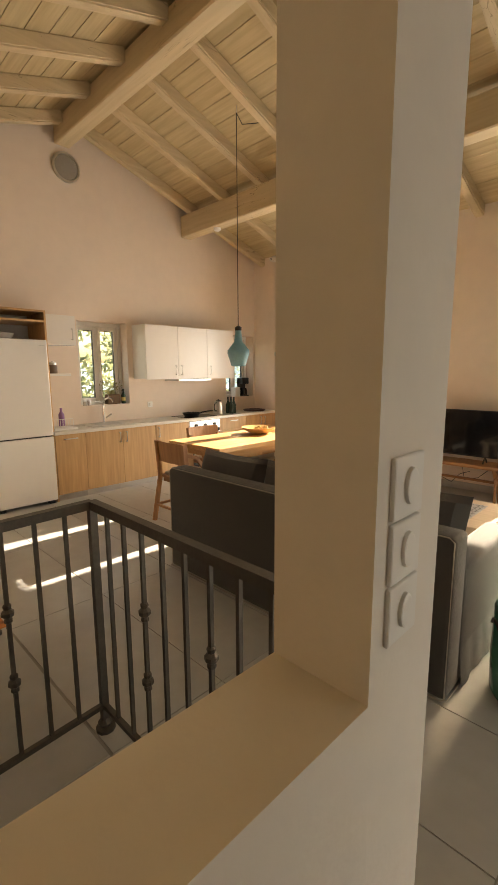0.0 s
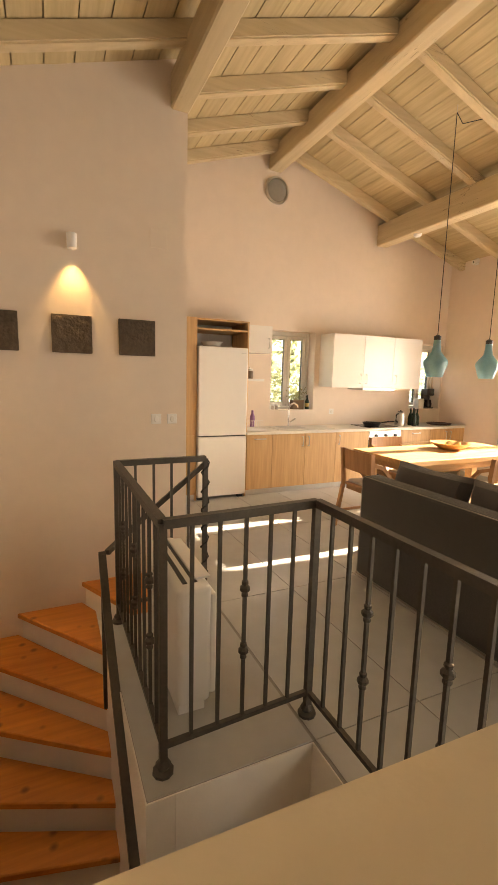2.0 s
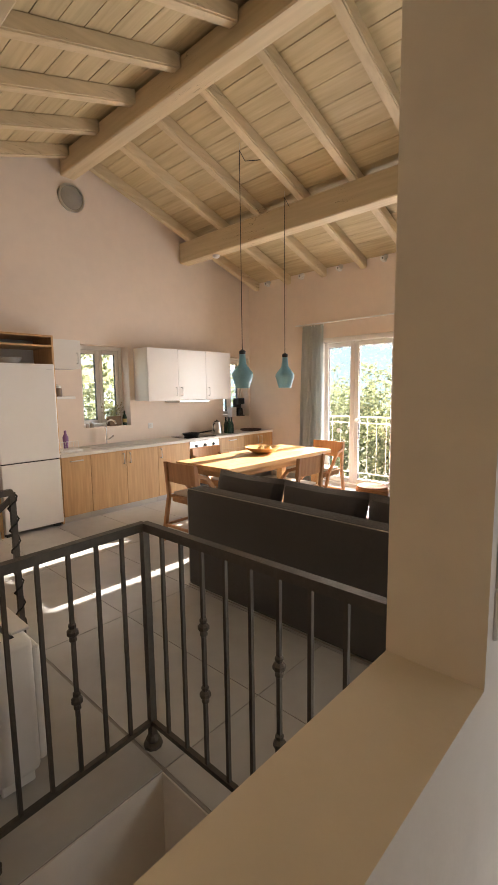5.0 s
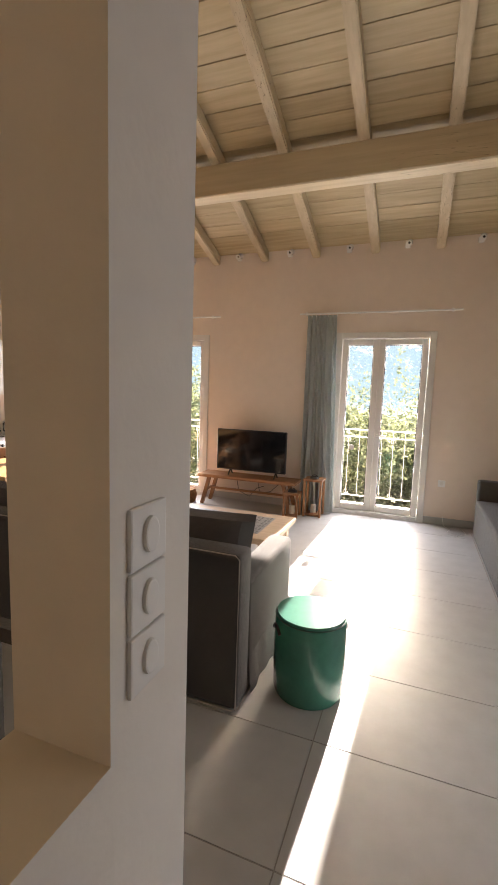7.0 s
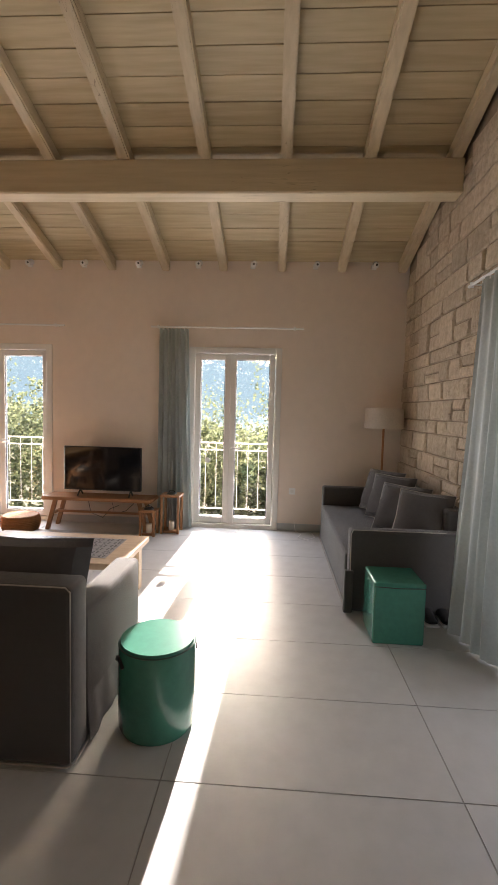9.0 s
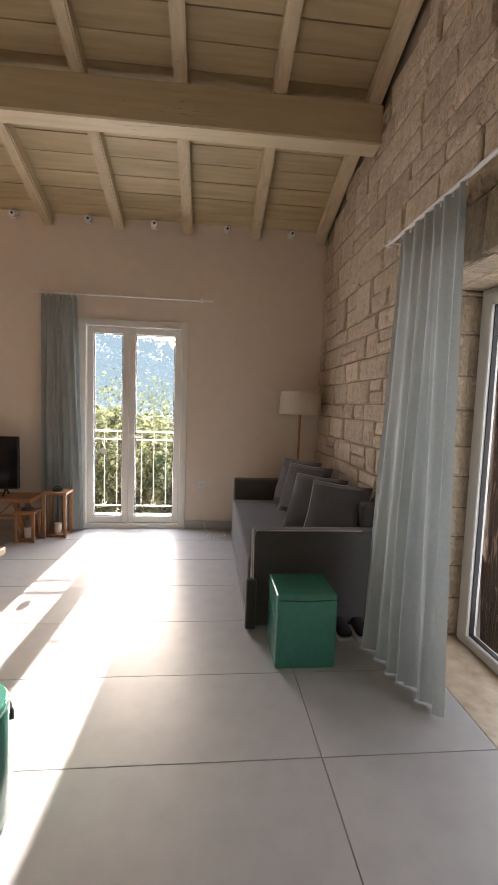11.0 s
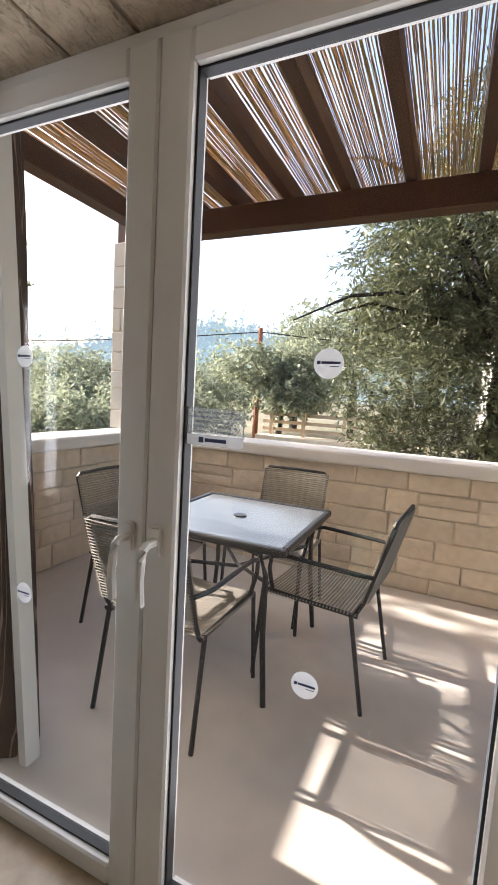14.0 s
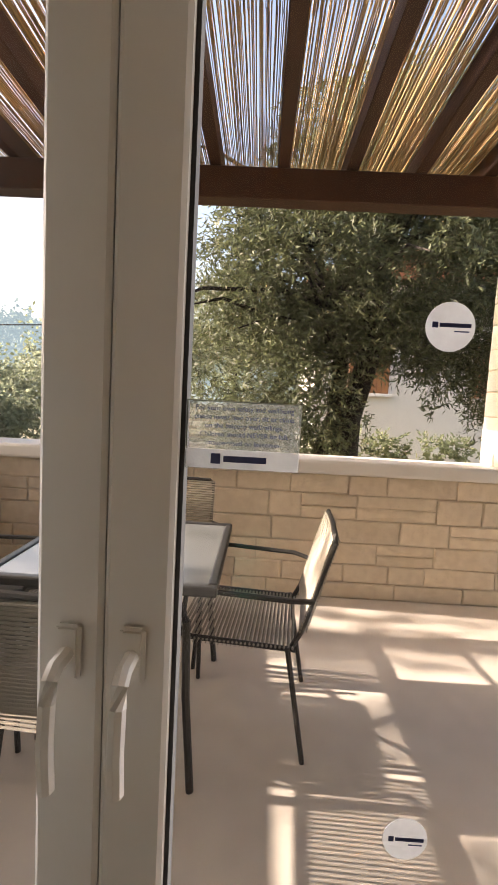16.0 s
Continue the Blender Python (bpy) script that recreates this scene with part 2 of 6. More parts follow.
PERGOLA = wood("pergola_timber", (0.085, 0.034, 0.017), (0.04, 0.017, 0.010), "Y", 10, 0.6, 0.15)
REED = mat("reed", (0.50, 0.33, 0.15), 0.8, 0.3, 15, rnd=0.35, island=True)
WEATHER = wood("weathered_post", (0.075, 0.04, 0.027), (0.018, 0.010, 0.007), "Z", 26, 0.8, 0.1)
cracked(WEATHER, "Z", 0.9, 34.0, (0.30, 0.19, 0.13), 0.03, (0.30, 0.62))
ROPE = mat("grey_rope", (0.34, 0.305, 0.26), 0.9, 0.25, 60, 0.4, 300)
DARK_METAL = mat("dark_painted_steel", (0.035, 0.032, 0.030), 0.4, 0.1, 20, metal=0.3)
TABLE_GLASS = mat("table_glass", (0.14, 0.145, 0.15), 0.12, 0.05, 5)
BARK = mat("olive_bark", (0.026, 0.020, 0.016), 0.95, 0.4, 12, 0.9, 20, stretch=(1, 1, 0.3))
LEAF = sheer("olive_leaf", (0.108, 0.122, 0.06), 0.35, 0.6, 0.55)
# these two leaf greens are paled somewhat, taking the air's haze into the colour
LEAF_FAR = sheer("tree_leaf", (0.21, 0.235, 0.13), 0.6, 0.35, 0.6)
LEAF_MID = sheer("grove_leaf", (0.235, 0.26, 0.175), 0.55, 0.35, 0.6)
SOIL = mat("dry_ground", (0.17, 0.155, 0.095), 0.95, 0.4, 0.8, 0.3, 3)
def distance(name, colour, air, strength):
    """Distant woods; the bright morning air before them is put in as a glow."""
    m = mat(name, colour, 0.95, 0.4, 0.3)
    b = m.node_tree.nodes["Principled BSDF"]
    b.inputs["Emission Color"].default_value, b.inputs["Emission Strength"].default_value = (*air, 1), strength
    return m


HAZE = distance("distant_woods_haze", (0.085, 0.12, 0.075), (0.44, 0.59, 0.73), 0.24)
HILL_HAZE = distance("distant_hill_haze", (0.085, 0.12, 0.075), (0.44, 0.59, 0.73), 0.24)
INK = mat("dark_blue_ink", (0.03, 0.04, 0.12), 0.6)
RENDER_WALL = mat("white_render", (0.72, 0.68, 0.62), 0.9, 0.1, 2, 0.1, 20)


# ---- building blocks ----
ROOT = {}


def thing(name, label, category, at=(0, 0, 0), group="", kind=""):
    ob = new(name)
    ob.location = at
    ob.empty_display_size = 0.1
    ROOT[ob] = Vector(at)
    return tagged(ob, label, category, group, kind)


def mesh(name, bm, smooth=False):
    me = bpy.data.meshes.new(name)
    bmesh.ops.recalc_face_normals(bm, faces=bm.faces[:])
    if smooth:
        for f in bm.faces:
            f.smooth = True
        for e in bm.edges:
            if len(e.link_faces) == 2 and e.calc_face_angle() > 0.6:
                e.smooth = False
    bm.to_mesh(me)
    bm.free()
    return me


def part(name, bm, material, parent=None, label="", smooth=False):
    """One mesh object under a thing or a part; coordinates are the world's."""
    if parent is not None:
        bmesh.ops.translate(bm, verts=bm.verts[:], vec=-ROOT[parent])
    me = mesh(name, bm, smooth)
    me.materials.append(material)
    ob = new(name, me)
    if parent is not None:
        ob.parent = parent
        ROOT[ob] = ROOT[parent]
    else:
        ROOT[ob] = Vector((0, 0, 0))
    if label:
        ob["label"] = label
    return ob


def structure(name, bm, material, label, category, smooth=False):
    return tagged(part(name, bm, material, None, "", smooth), label, category, kind="structure")


def box(x0, y0, z0, x1, y1, z1, bev=0.0, bm=None, seg=1):
    own = bmesh.new()
    vs = [own.verts.new((x, y, z)) for x in (x0, x1) for y in (y0, y1) for z in (z0, z1)]
    for f in ((0, 1, 3, 2), (4, 6, 7, 5), (0, 4, 5, 1), (2, 3, 7, 6), (0, 2, 6, 4), (1, 5, 7, 3)):
        own.faces.new([vs[i] for i in f])
    bmesh.ops.recalc_face_normals(own, faces=own.faces[:])
    if bev:
        bmesh.ops.bevel(own, geom=own.edges[:], offset=bev, segments=seg, profile=0.5, affect="EDGES")
    return merge(bm, own)


def merge(bm, own):
    if bm is None:
        return own
    tmp = bpy.data.meshes.new("tmp")
    own.to_mesh(tmp)
    own.free()
    bm.from_mesh(tmp)
    bpy.data.meshes.remove(tmp)
    return bm


def prism(pts, a, b, axis="z", bm=None):
    """A polygon pushed out from a to b along an axis; pts are the two other coordinates in order."""
    own = bm if bm is not None else bmesh.new()
    def at(p, v):
        return {"z": (p[0], p[1], v), "y": (p[0], v, p[1]), "x": (v, p[0], p[1])}[axis]
    lo, hi = [own.verts.new(at(p, a)) for p in pts], [own.verts.new(at(p, b)) for p in pts]
    own.faces.new(lo[::-1])
    own.faces.new(hi)
    n = len(pts)
    for i in range(n):
        own.faces.new((lo[i], lo[(i + 1) % n], hi[(i + 1) % n], hi[i]))
    return own


def lathe(profile, centre, seg=24, bm=None):
    """profile: (radius, z) from bottom to top, turned round a vertical axis."""
    own = bm if bm is not None else bmesh.new()
    rings = []
    for r, z in profile:
        if r < 1e-5:
            rings.append([own.verts.new((centre[0], centre[1], centre[2] + z))])
        else:
            rings.append([own.verts.new((centre[0] + r * math.cos(2 * math.pi * i / seg), centre[1] + r * math.sin(2 * math.pi * i / seg), centre[2] + z)) for i in range(seg)])
    for a, b in zip(rings, rings[1:]):
        for i in range(seg):
            j = (i + 1) % seg
            if len(a) == 1 and len(b) > 1:
                own.faces.new((a[0], b[i], b[j]))
            elif len(b) == 1 and len(a) > 1:
                own.faces.new((a[i], a[j], b[0]))
            elif len(a) > 1:
                own.faces.new((a[i], a[j], b[j], b[i]))
    for r in (rings[0], rings[-1]):
        if len(r) > 1:
            own.faces.new(r)
    return own


def tube(pts, r, seg=8, bm=None, square=False, r_end=None):
    """A bar or pipe along points."""
    own = bm if bm is not None else bmesh.new()
    pts = [Vector(p) for p in pts]
    if square:
        seg = 4
    rings = []
    for i, p in enumerate(pts):
        d = ((pts[min(i + 1, len(pts) - 1)] - p).normalized() + (p - pts[max(i - 1, 0)]).normalized()).normalized()
        up = Vector((0, 0, 1)) if abs(d.z) < 0.95 else Vector((1, 0, 0))
        a = d.cross(up).normalized()
        b = d.cross(a)
        rr = r if r_end is None else r + (r_end - r) * i / (len(pts) - 1)
        off = math.pi / 4 if square else 0
        rings.append([own.verts.new(p + rr * (1.414 if square else 1) * (math.cos(off + 2 * math.pi * k / seg) * a + math.sin(off + 2 * math.pi * k / seg) * b)) for k in range(seg)])
    for a, b in zip(rings, rings[1:]):
        for k in range(seg):
            own.faces.new((a[k], a[(k + 1) % seg], b[(k + 1) % seg], b[k]))
    own.faces.new(rings[0][::-1])
    own.faces.new(rings[-1])
    return own


def pillow(w, h, d, centre, rot, seed=0):
    """A stuffed cushion: thin at the seams, full in the middle."""
    own = bmesh.new()
    n = 12
    rng = random.Random(seed)
    ph = rng.random() * 6
    grid = {}
    for s in (-1, 1):
        for i in range(n + 1):
            for j in range(n + 1):
                u, v = 2 * i / n - 1, 2 * j / n - 1
                if s == 1 and (i in (0, n) or j in (0, n)):
                    grid[s, i, j] = grid[-1, i, j]
                    continue
                f = (1 - u ** 4) * (1 - v ** 4)
                pinch = 1 - 0.06 * (1 - abs(u)) * v * v - 0.0
                pinch_u = 1 - 0.06 * (1 - abs(v)) * u * u
                t = d / 2 * math.sqrt(max(f, 0)) * (1 + 0.07 * math.sin(5 * u + ph) * math.sin(4 * v + ph))
                grid[s, i, j] = own.verts.new((u * w / 2 * pinch_u, s * t, v * h / 2 * pinch))
    for s in (-1, 1):
        for i in range(n):
            for j in range(n):
                own.faces.new((grid[s, i, j], grid[s, i + 1, j], grid[s, i + 1, j + 1], grid[s, i, j + 1]))
    m = pose(*centre, *rot)
    bmesh.ops.transform(own, matrix=m, verts=own.verts[:])
    return own


def soft_box(x0, y0, z0, x1, y1, z1, r=0.03):
    return box(x0, y0, z0, x1, y1, z1, r, seg=3)


# ---- plan ----
XW, XE, YS, YN = -1.05, 5.70, -1.66, 5.50
RIDGE_X, EAVE_Z, SLOPE = 2.50, 3.17, 0.32
WALL_T = 0.25


def roof_z(x):
    """Underside of the rafters."""
    return EAVE_Z + SLOPE * (XE - RIDGE_X) - SLOPE * abs(x - RIDGE_X)


# ceiling of boards on rafters
own = bmesh.new()
for side in (1, -1):
    far = (XE + 0.25 - RIDGE_X) if side == 1 else (RIDGE_X + 2.3)
    k, w = 0, 0.19
    while k * w < far:
        u0, u1 = k * w + 0.004, min((k + 1) * w - 0.004, far)
        x0, x1 = RIDGE_X + side * u0, RIDGE_X + side * u1
        z0, z1 = roof_z(x0) + 0.125, roof_z(x1) + 0.125
        jit = 0.004 * random.random()
        prism([(x0, z0 + jit), (x1, z1 + jit), (x1, z1 + 0.03), (x0, z0 + 0.03)], -3.0, YN + 0.25, "y", own)
        k += 1
top = roof_z(RIDGE_X) + 0.16
prism([(RIDGE_X, top), (XE + 0.3, roof_z(XE + 0.3) + 0.16), (XE + 0.3, roof_z(XE + 0.3) + 0.28), (RIDGE_X, top + 0.12), (-2.3, roof_z(-2.3) + 0.28), (-2.3, roof_z(-2.3) + 0.16)], -3.1, YN + 0.3, "y", own)
structure("ceiling", own, CEIL, "cream-washed sloping ceiling of narrow wooden boards", "ceiling")


def beam(x0, x1, z0, z1, y0, y1, label):
    return structure("roof_beam", box(x0, y0, z0, x1, y1, z1, 0.012), BEAM_Y, label, "beam")


beam(RIDGE_X - 0.09, RIDGE_X + 0.09, 4.035, roof_z(RIDGE_X) + 0.08, -2.9, YN, "thick cream-painted ridge beam under the ceiling")
beam(4.17, 4.35, 3.372, 3.66, YS + 0.005, YN, "thick cream-painted purlin carrying the rafters")
beam(0.69, 0.835, 3.415, 3.66, -2.9, 3.70, "thick cream-painted purlin ending at the landing wall")
rng = random.Random(3)
for i, y in enumerate([-1.585, -0.87, -0.155, 0.555, 1.265, 1.938, 2.62, 3.29, 3.95, 4.62, 5.29]):
    for side in (1, -1):
        xa, xb = RIDGE_X + side * 0.09, (XE if side == 1 else XW - 0.3)
        h = 0.05
        own = prism([(xa, roof_z(xa)), (xb, roof_z(xb)), (xb, roof_z(xb) + 0.13), (xa, roof_z(xa) + 0.13)], y - h, y + h, "y")
        bmesh.ops.bevel(own, geom=own.edges[:], offset=0.012, segments=2, affect="EDGES")
        ob = structure("rafter", own, BEAM_X, "cream-painted wooden rafter with drying cracks", "rafter")


def gable(own, y0, y1, x0, x1, zb=0.0):
    """Wall strip from zb up to the roof between x0 and x1."""
    pts = [(x0, zb), (x1, zb), (x1, roof_z(x1) + 0.13)]
    if x0 < RIDGE_X < x1:
        pts.append((RIDGE_X, roof_z(RIDGE_X) + 0.13))
    pts.append((x0, roof_z(x0) + 0.13))
    return prism(pts, y0, y1, "y", own)


# north (kitchen) wall with two windows
W1, W2 = (2.53, 3.22, 1.03, 2.10), (5.02, 5.66, 1.03, 2.05)
own = bmesh.new()
gable(own, YN, YN + 0.3, 0.5, W1[0])
gable(own, YN, YN + 0.3, W1[1], W2[0])
gable(own, YN, YN + 0.3, W2[1], XE + WALL_T)
for w in (W1, W2):
    box(w[0], YN, 0, w[1], YN + 0.3, w[2], 0, own)
    pts = [(w[0], w[3]), (w[1], w[3]), (w[1], roof_z(w[1]) + 0.13), (w[0], roof_z(w[0]) + 0.13)]
    if w[0] < RIDGE_X < w[1]:
        pts.insert(3, (RIDGE_X, roof_z(RIDGE_X) + 0.13))
    prism(pts, YN, YN + 0.3, "y", own)
structure("wall_north", own, PLASTER, "warm cream plastered gable wall behind the kitchen", "wall")

# landing wall, facing the stairs
own = bmesh.new()
prism([(XW - 1.2, -2.9), (0.82, -2.9), (0.82, roof_z(0.82) + 0.13), (XW - 1.2, roof_z(XW - 1.2) + 0.13)], 3.667, YN + 0.3, "y", own)
structure("wall_landing", own, PLASTER, "warm cream plastered wall beside the stairs", "wall")

# east wall with two french doors
FD = ((-0.19, 0.96), (2.71, 4.02))
FD_TOP = 2.262
own = bmesh.new()
ys = [YS - 0.45, FD[0][0], FD[0][1], FD[1][0], FD[1][1], YN]
for a, b, hole in ((ys[0], ys[1], 0), (ys[1], ys[2], 1), (ys[2], ys[3], 0), (ys[3], ys[4], 1), (ys[4], ys[5], 0)):
    box(XE, a, FD_TOP if hole else -0.3, XE + WALL_T, b, roof_z(XE) + 0.14, 0, own)
structure("wall_east", own, PLASTER, "warm cream plastered long wall with two french doors", "wall")

# west side and the space behind the camera
own = bmesh.new()
box(XW - 0.2, 0.45, -2.9, XW, 3.667, roof_z(XW) + 0.14, 0, own)
structure("wall_west", own, PLASTER, "cream plastered wall along the stairs", "wall")
own = bmesh.new()
box(-2.2, YS - 0.4, 0, -2.0, 0.31, roof_z(-2.0) + 0.14, 0, own)
structure("wall_back", own, PLASTER, "cream plastered end wall of the passage", "wall")

# low wall with the pillar, between passage and stairwell
SILL = 1.015
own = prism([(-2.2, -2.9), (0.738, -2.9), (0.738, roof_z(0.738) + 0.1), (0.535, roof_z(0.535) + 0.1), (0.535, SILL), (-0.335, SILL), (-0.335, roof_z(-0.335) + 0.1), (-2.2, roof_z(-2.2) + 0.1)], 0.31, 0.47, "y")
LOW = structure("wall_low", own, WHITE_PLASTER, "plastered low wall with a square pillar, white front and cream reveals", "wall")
for v in LOW.data.vertices:
    v.co.y += 0.022 * min(1.0, max(0.0, (0.535 - v.co.x) / 0.6)) + (0.008 if v.co.y > 0.4 else 0.0)
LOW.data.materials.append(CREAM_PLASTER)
# faces towards -y keep the white slot, every other face gets the cream one
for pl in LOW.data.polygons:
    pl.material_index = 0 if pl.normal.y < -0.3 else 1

# south wall: mortar core with the terrace opening, stones laid on it further down
OP0, OP1, OPZ = 1.55, 3.345, 2.122
own = bmesh.new()
S0, S1 = YS - 0.45, YS - 0.015
gable(own, S0, S1, -2.2, OP0)
gable(own, S0, S1, OP1, XE + WALL_T)
pts = [(OP0, OPZ + 0.01), (OP1, OPZ + 0.01), (OP1, roof_z(OP1) + 0.13), (RIDGE_X, roof_z(RIDGE_X) + 0.13), (OP0, roof_z(OP0) + 0.13)]
prism(pts, S0, S1, "y", own)
SOUTH = structure("wall_south", own, MORTAR, "rough limestone gable wall with a wide terrace opening", "wall")
structure("threshold", box(OP0, YS - 0.40, -0.1, OP1, YS + 0.0, 0.0, 0.003), THRESH, "beige polished stone threshold at the terrace doors", "threshold")

# floor slab with the stairwell left open, tiles laid on it further down
FLOORS = [(0.725, YS, XE, YN), (0.045, 1.48, 0.725, 2.72), (-2.0, YS, 0.725, 0.31)]
own = bmesh.new()
for x0, y0, x1, y1 in FLOORS:
    box(x0, y0, -0.25, x1, y1, -0.004, 0, own)
FLOOR = structure("floor", own, GROUT, "large light grey stoneware tiles with thin joints", "floor")
for x0, y0, x1, y1 in ((0.039, 1.474, 0.145, 2.726), (0.146, 1.475, 0.718, 1.61), (0.719, 0.472, 0.885, 1.61)):
    structure("wall_stairwell", box(x0, y0, -2.9, x1, y1, -0.006), WHITE_PLASTER, "white plastered side of the stairwell", "wall")
own = bmesh.new()
box(-1.3, 0.3, -3.0, 1.0, 3.8, -2.9, 0, own)
structure("floor_lower", own, TILE, "grey tiled floor at the foot of the stairs", "floor")


# ---- doors and windows ----
def leaf(parent, axis, plane, a, b, z0, z1, fr=0.07, th=0.06, name="door_leaf", rails=None):
    """One glazed casement in the plane x or y = plane, from a to b along the wall."""
    def bx(u0, v0, u1, v1, d0, d1, bev, own):
        if axis == "x":
            return box(plane + d0, u0, v0, plane + d1, u1, v1, bev, own)
        return box(u0, plane + d0, v0, u1, plane + d1, v1, bev, own)
    h = th / 2
    lo, hi = rails or (fr, fr)
    own = bmesh.new()
    bx(a, z0, a + fr, z1, -h, h, 0.006, own)
    bx(b - fr, z0, b, z1, -h, h, 0.006, own)
    bx(a + fr, z0 + 0.001, b - fr, z0 + lo, -h, h, 0.006, own)
    bx(a + fr, z1 - hi, b - fr, z1 - 0.001, -h, h, 0.006, own)
    ob = part(name, own, UPVC, parent)
    own = bmesh.new()
    e, eb, et = fr - 0.002, lo - 0.002, hi - 0.002
    for u0, v0, u1, v1 in ((a + e, z0 + eb, a + e + 0.008, z1 - et), (b - e - 0.008, z0 + eb, b - e, z1 - et), (a + e, z0 + eb, b - e, z0 + eb + 0.008), (a + e, z1 - et - 0.008, b - e, z1 - et)):
        bx(u0, v0, u1, v1, -0.014, 0.014, 0, own)
    part("gasket", own, GASKET, ob, "black rubber seal")
    own = bmesh.new()
    bx(a + fr, z0 + lo, b - fr, z1 - hi, -0.003, 0.003, 0, own)
    g = part("pane", own, GLASS, ob, "clear glass")
    g.visible_shadow = False
    return ob


def frame_of(parent, axis, plane, a, b, z0, z1, w, d0, d1, sill=True):
    own = bmesh.new()
    spec = [(a, z0, a + w, z1), (b - w, z0, b, z1), (a + w, z1 - w, b - w, z1)]
    if sill:
        spec.append((a + w, z0, b - w, z0 + w * 0.7))
    for u0, v0, u1, v1 in spec:
        if axis == "x":
            box(plane + d0, u0, v0, plane + d1, u1, v1, 0.004, own)
        else:
            box(u0, plane + d0, v0, u1, plane + d1, v1, 0.004, own)
    return part("frame", own, UPVC, parent)


def lever(parent, at, out, along, up_len=0.15):
    """Lever handle: a plate on the stile, a neck and a drooping grip."""
    at, out, along = Vector(at), Vector(out), Vector(along)
    own = bmesh.new()
    side = out.cross(Vector((0, 0, 1)))
    c = [at + side * sx * 0.016 + Vector((0, 0, sz * 0.036)) + out * d for d in (0, 0.012) for sx in (-1, 1) for sz in (-1, 1)]
    vs = [own.verts.new(p) for p in c]
    for f in ((0, 1, 3, 2), (4, 6, 7, 5), (0, 4, 5, 1), (2, 3, 7, 6), (0, 2, 6, 4), (1, 5, 7, 3)):
        own.faces.new([vs[i] for i in f])
    bmesh.ops.recalc_face_normals(own, faces=own.faces[:])
    bmesh.ops.bevel(own, geom=own.edges[:], offset=0.005, segments=2, affect="EDGES")
    p = at + out * 0.012
    tube([p, p + out * 0.03, p + out * 0.042 + along * 0.008, p + out * 0.046 + along * 0.03, p + out * 0.048 + along * (up_len * 0.6), p + out * 0.040 + along * up_len], 0.010, 8, own)
    return part("handle", own, UPVC, parent, "white lever handle", True)


for i, (y0, y1) in enumerate(FD):
    door = thing(f"door_{i + 1}", "white glazed french door with two leaves onto a small balcony", "french door", (XE, (y0 + y1) / 2, 0), kind="structure")
    frame_of(door, "x", XE, y0, y1, 0.0, FD_TOP, 0.075, -0.015, 0.10)
    mid = y0 + 0.55 * (y1 - y0)
    l1 = leaf(door, "x", XE + 0.055, y0 + 0.078, mid - 0.001, 0.055, FD_TOP - 0.078, 0.07)
    l2 = leaf(door, "x", XE + 0.055, mid + 0.001, y1 - 0.078, 0.055, FD_TOP - 0.078, 0.07)
    lever(l1, (XE + 0.025, mid - 0.035, 1.02), (-1, 0, 0), (0, -1, 0), 0.11)
    own = lathe([(0, 0), (0.035, 0), (0.035, 0.002), (0, 0.002)], (0, 0, 0), 20)
    bmesh.ops.transform(own, matrix=pose(XE + 0.045, mid + 0.27, 0.85, 0, 90, 0), verts=own.verts[:])
    part("sticker", own, WHITE_MATT, l2, "round white safety sticker")
    own = box(XE - 0.025, y0, 0.0, XE + 0.24, y1, 0.012, 0.003)
    part("door_sill", own, COPING, door)

# kitchen windows
for i, w in enumerate((W1, W2)):
    win = thing(f"window_{i + 1}", "small white kitchen window with a deep plastered reveal", "window", ((w[0] + w[1]) / 2, YN + 0.2, w[2]), kind="structure")
    frame_of(win, "y", YN + 0.2, w[0], w[1], w[2], w[3], 0.05, -0.03, 0.06)
    m = (w[0] + w[1]) / 2
    a, b = w[0] + 0.052, w[1] - 0.052
    leaf(win, "y", YN + 0.205, a, m - 0.001, w[2] + 0.04, w[3] - 0.052, 0.05, 0.05, "casement")
    leaf(win, "y", YN + 0.205, m + 0.001, b, w[2] + 0.04, w[3] - 0.052, 0.05, 0.05, "casement")

# terrace doors
DY = -2.037
td = thing("door_3", "wide white glazed terrace doors with two closed leaves", "terrace door", (2.5, DY, 0), kind="structure")
frame_of(td, "y", DY, 1.565, 3.33, 0.0, 2.12, 0.032, -0.04, 0.036, sill=False)
L_LEFT = leaf(td, "y", DY + 0.012, 2.451, 3.302, 0.004, 2.088, 0.083, 0.07, rails=(0.062, 0.068))
L_RIGHT = leaf(td, "y", DY + 0.012, 1.605, 2.449, 0.004, 2.088, 0.083, 0.07, rails=(0.062, 0.068))
lever(L_LEFT, (2.490, DY + 0.047, 0.990), (0, 1, 0), (0, 0.05, -1), 0.135)
lever(L_RIGHT, (2.410, DY + 0.047, 0.990), (0, 1, 0), (0, 0.05, -1), 0.135)


def words(parent, text, x, z, size, y, material, name="lettering", align="CENTER"):
    cu = bpy.data.curves.new(name, "FONT")
    cu.body, cu.size, cu.align_x, cu.align_y = text, size, align, "CENTER"
    ob = new(name, cu)
    me = bpy.data.meshes.new_from_object(ob)
    bpy.data.objects.remove(ob)
    me.materials.append(material)
    m = pose(x, y, z, 90, 0, 180)
    me.transform(Matrix.Translation(-ROOT[parent]) @ m)
    ob = new(name, me)
    ob.parent = parent
    ROOT[ob] = ROOT[parent]
    return ob


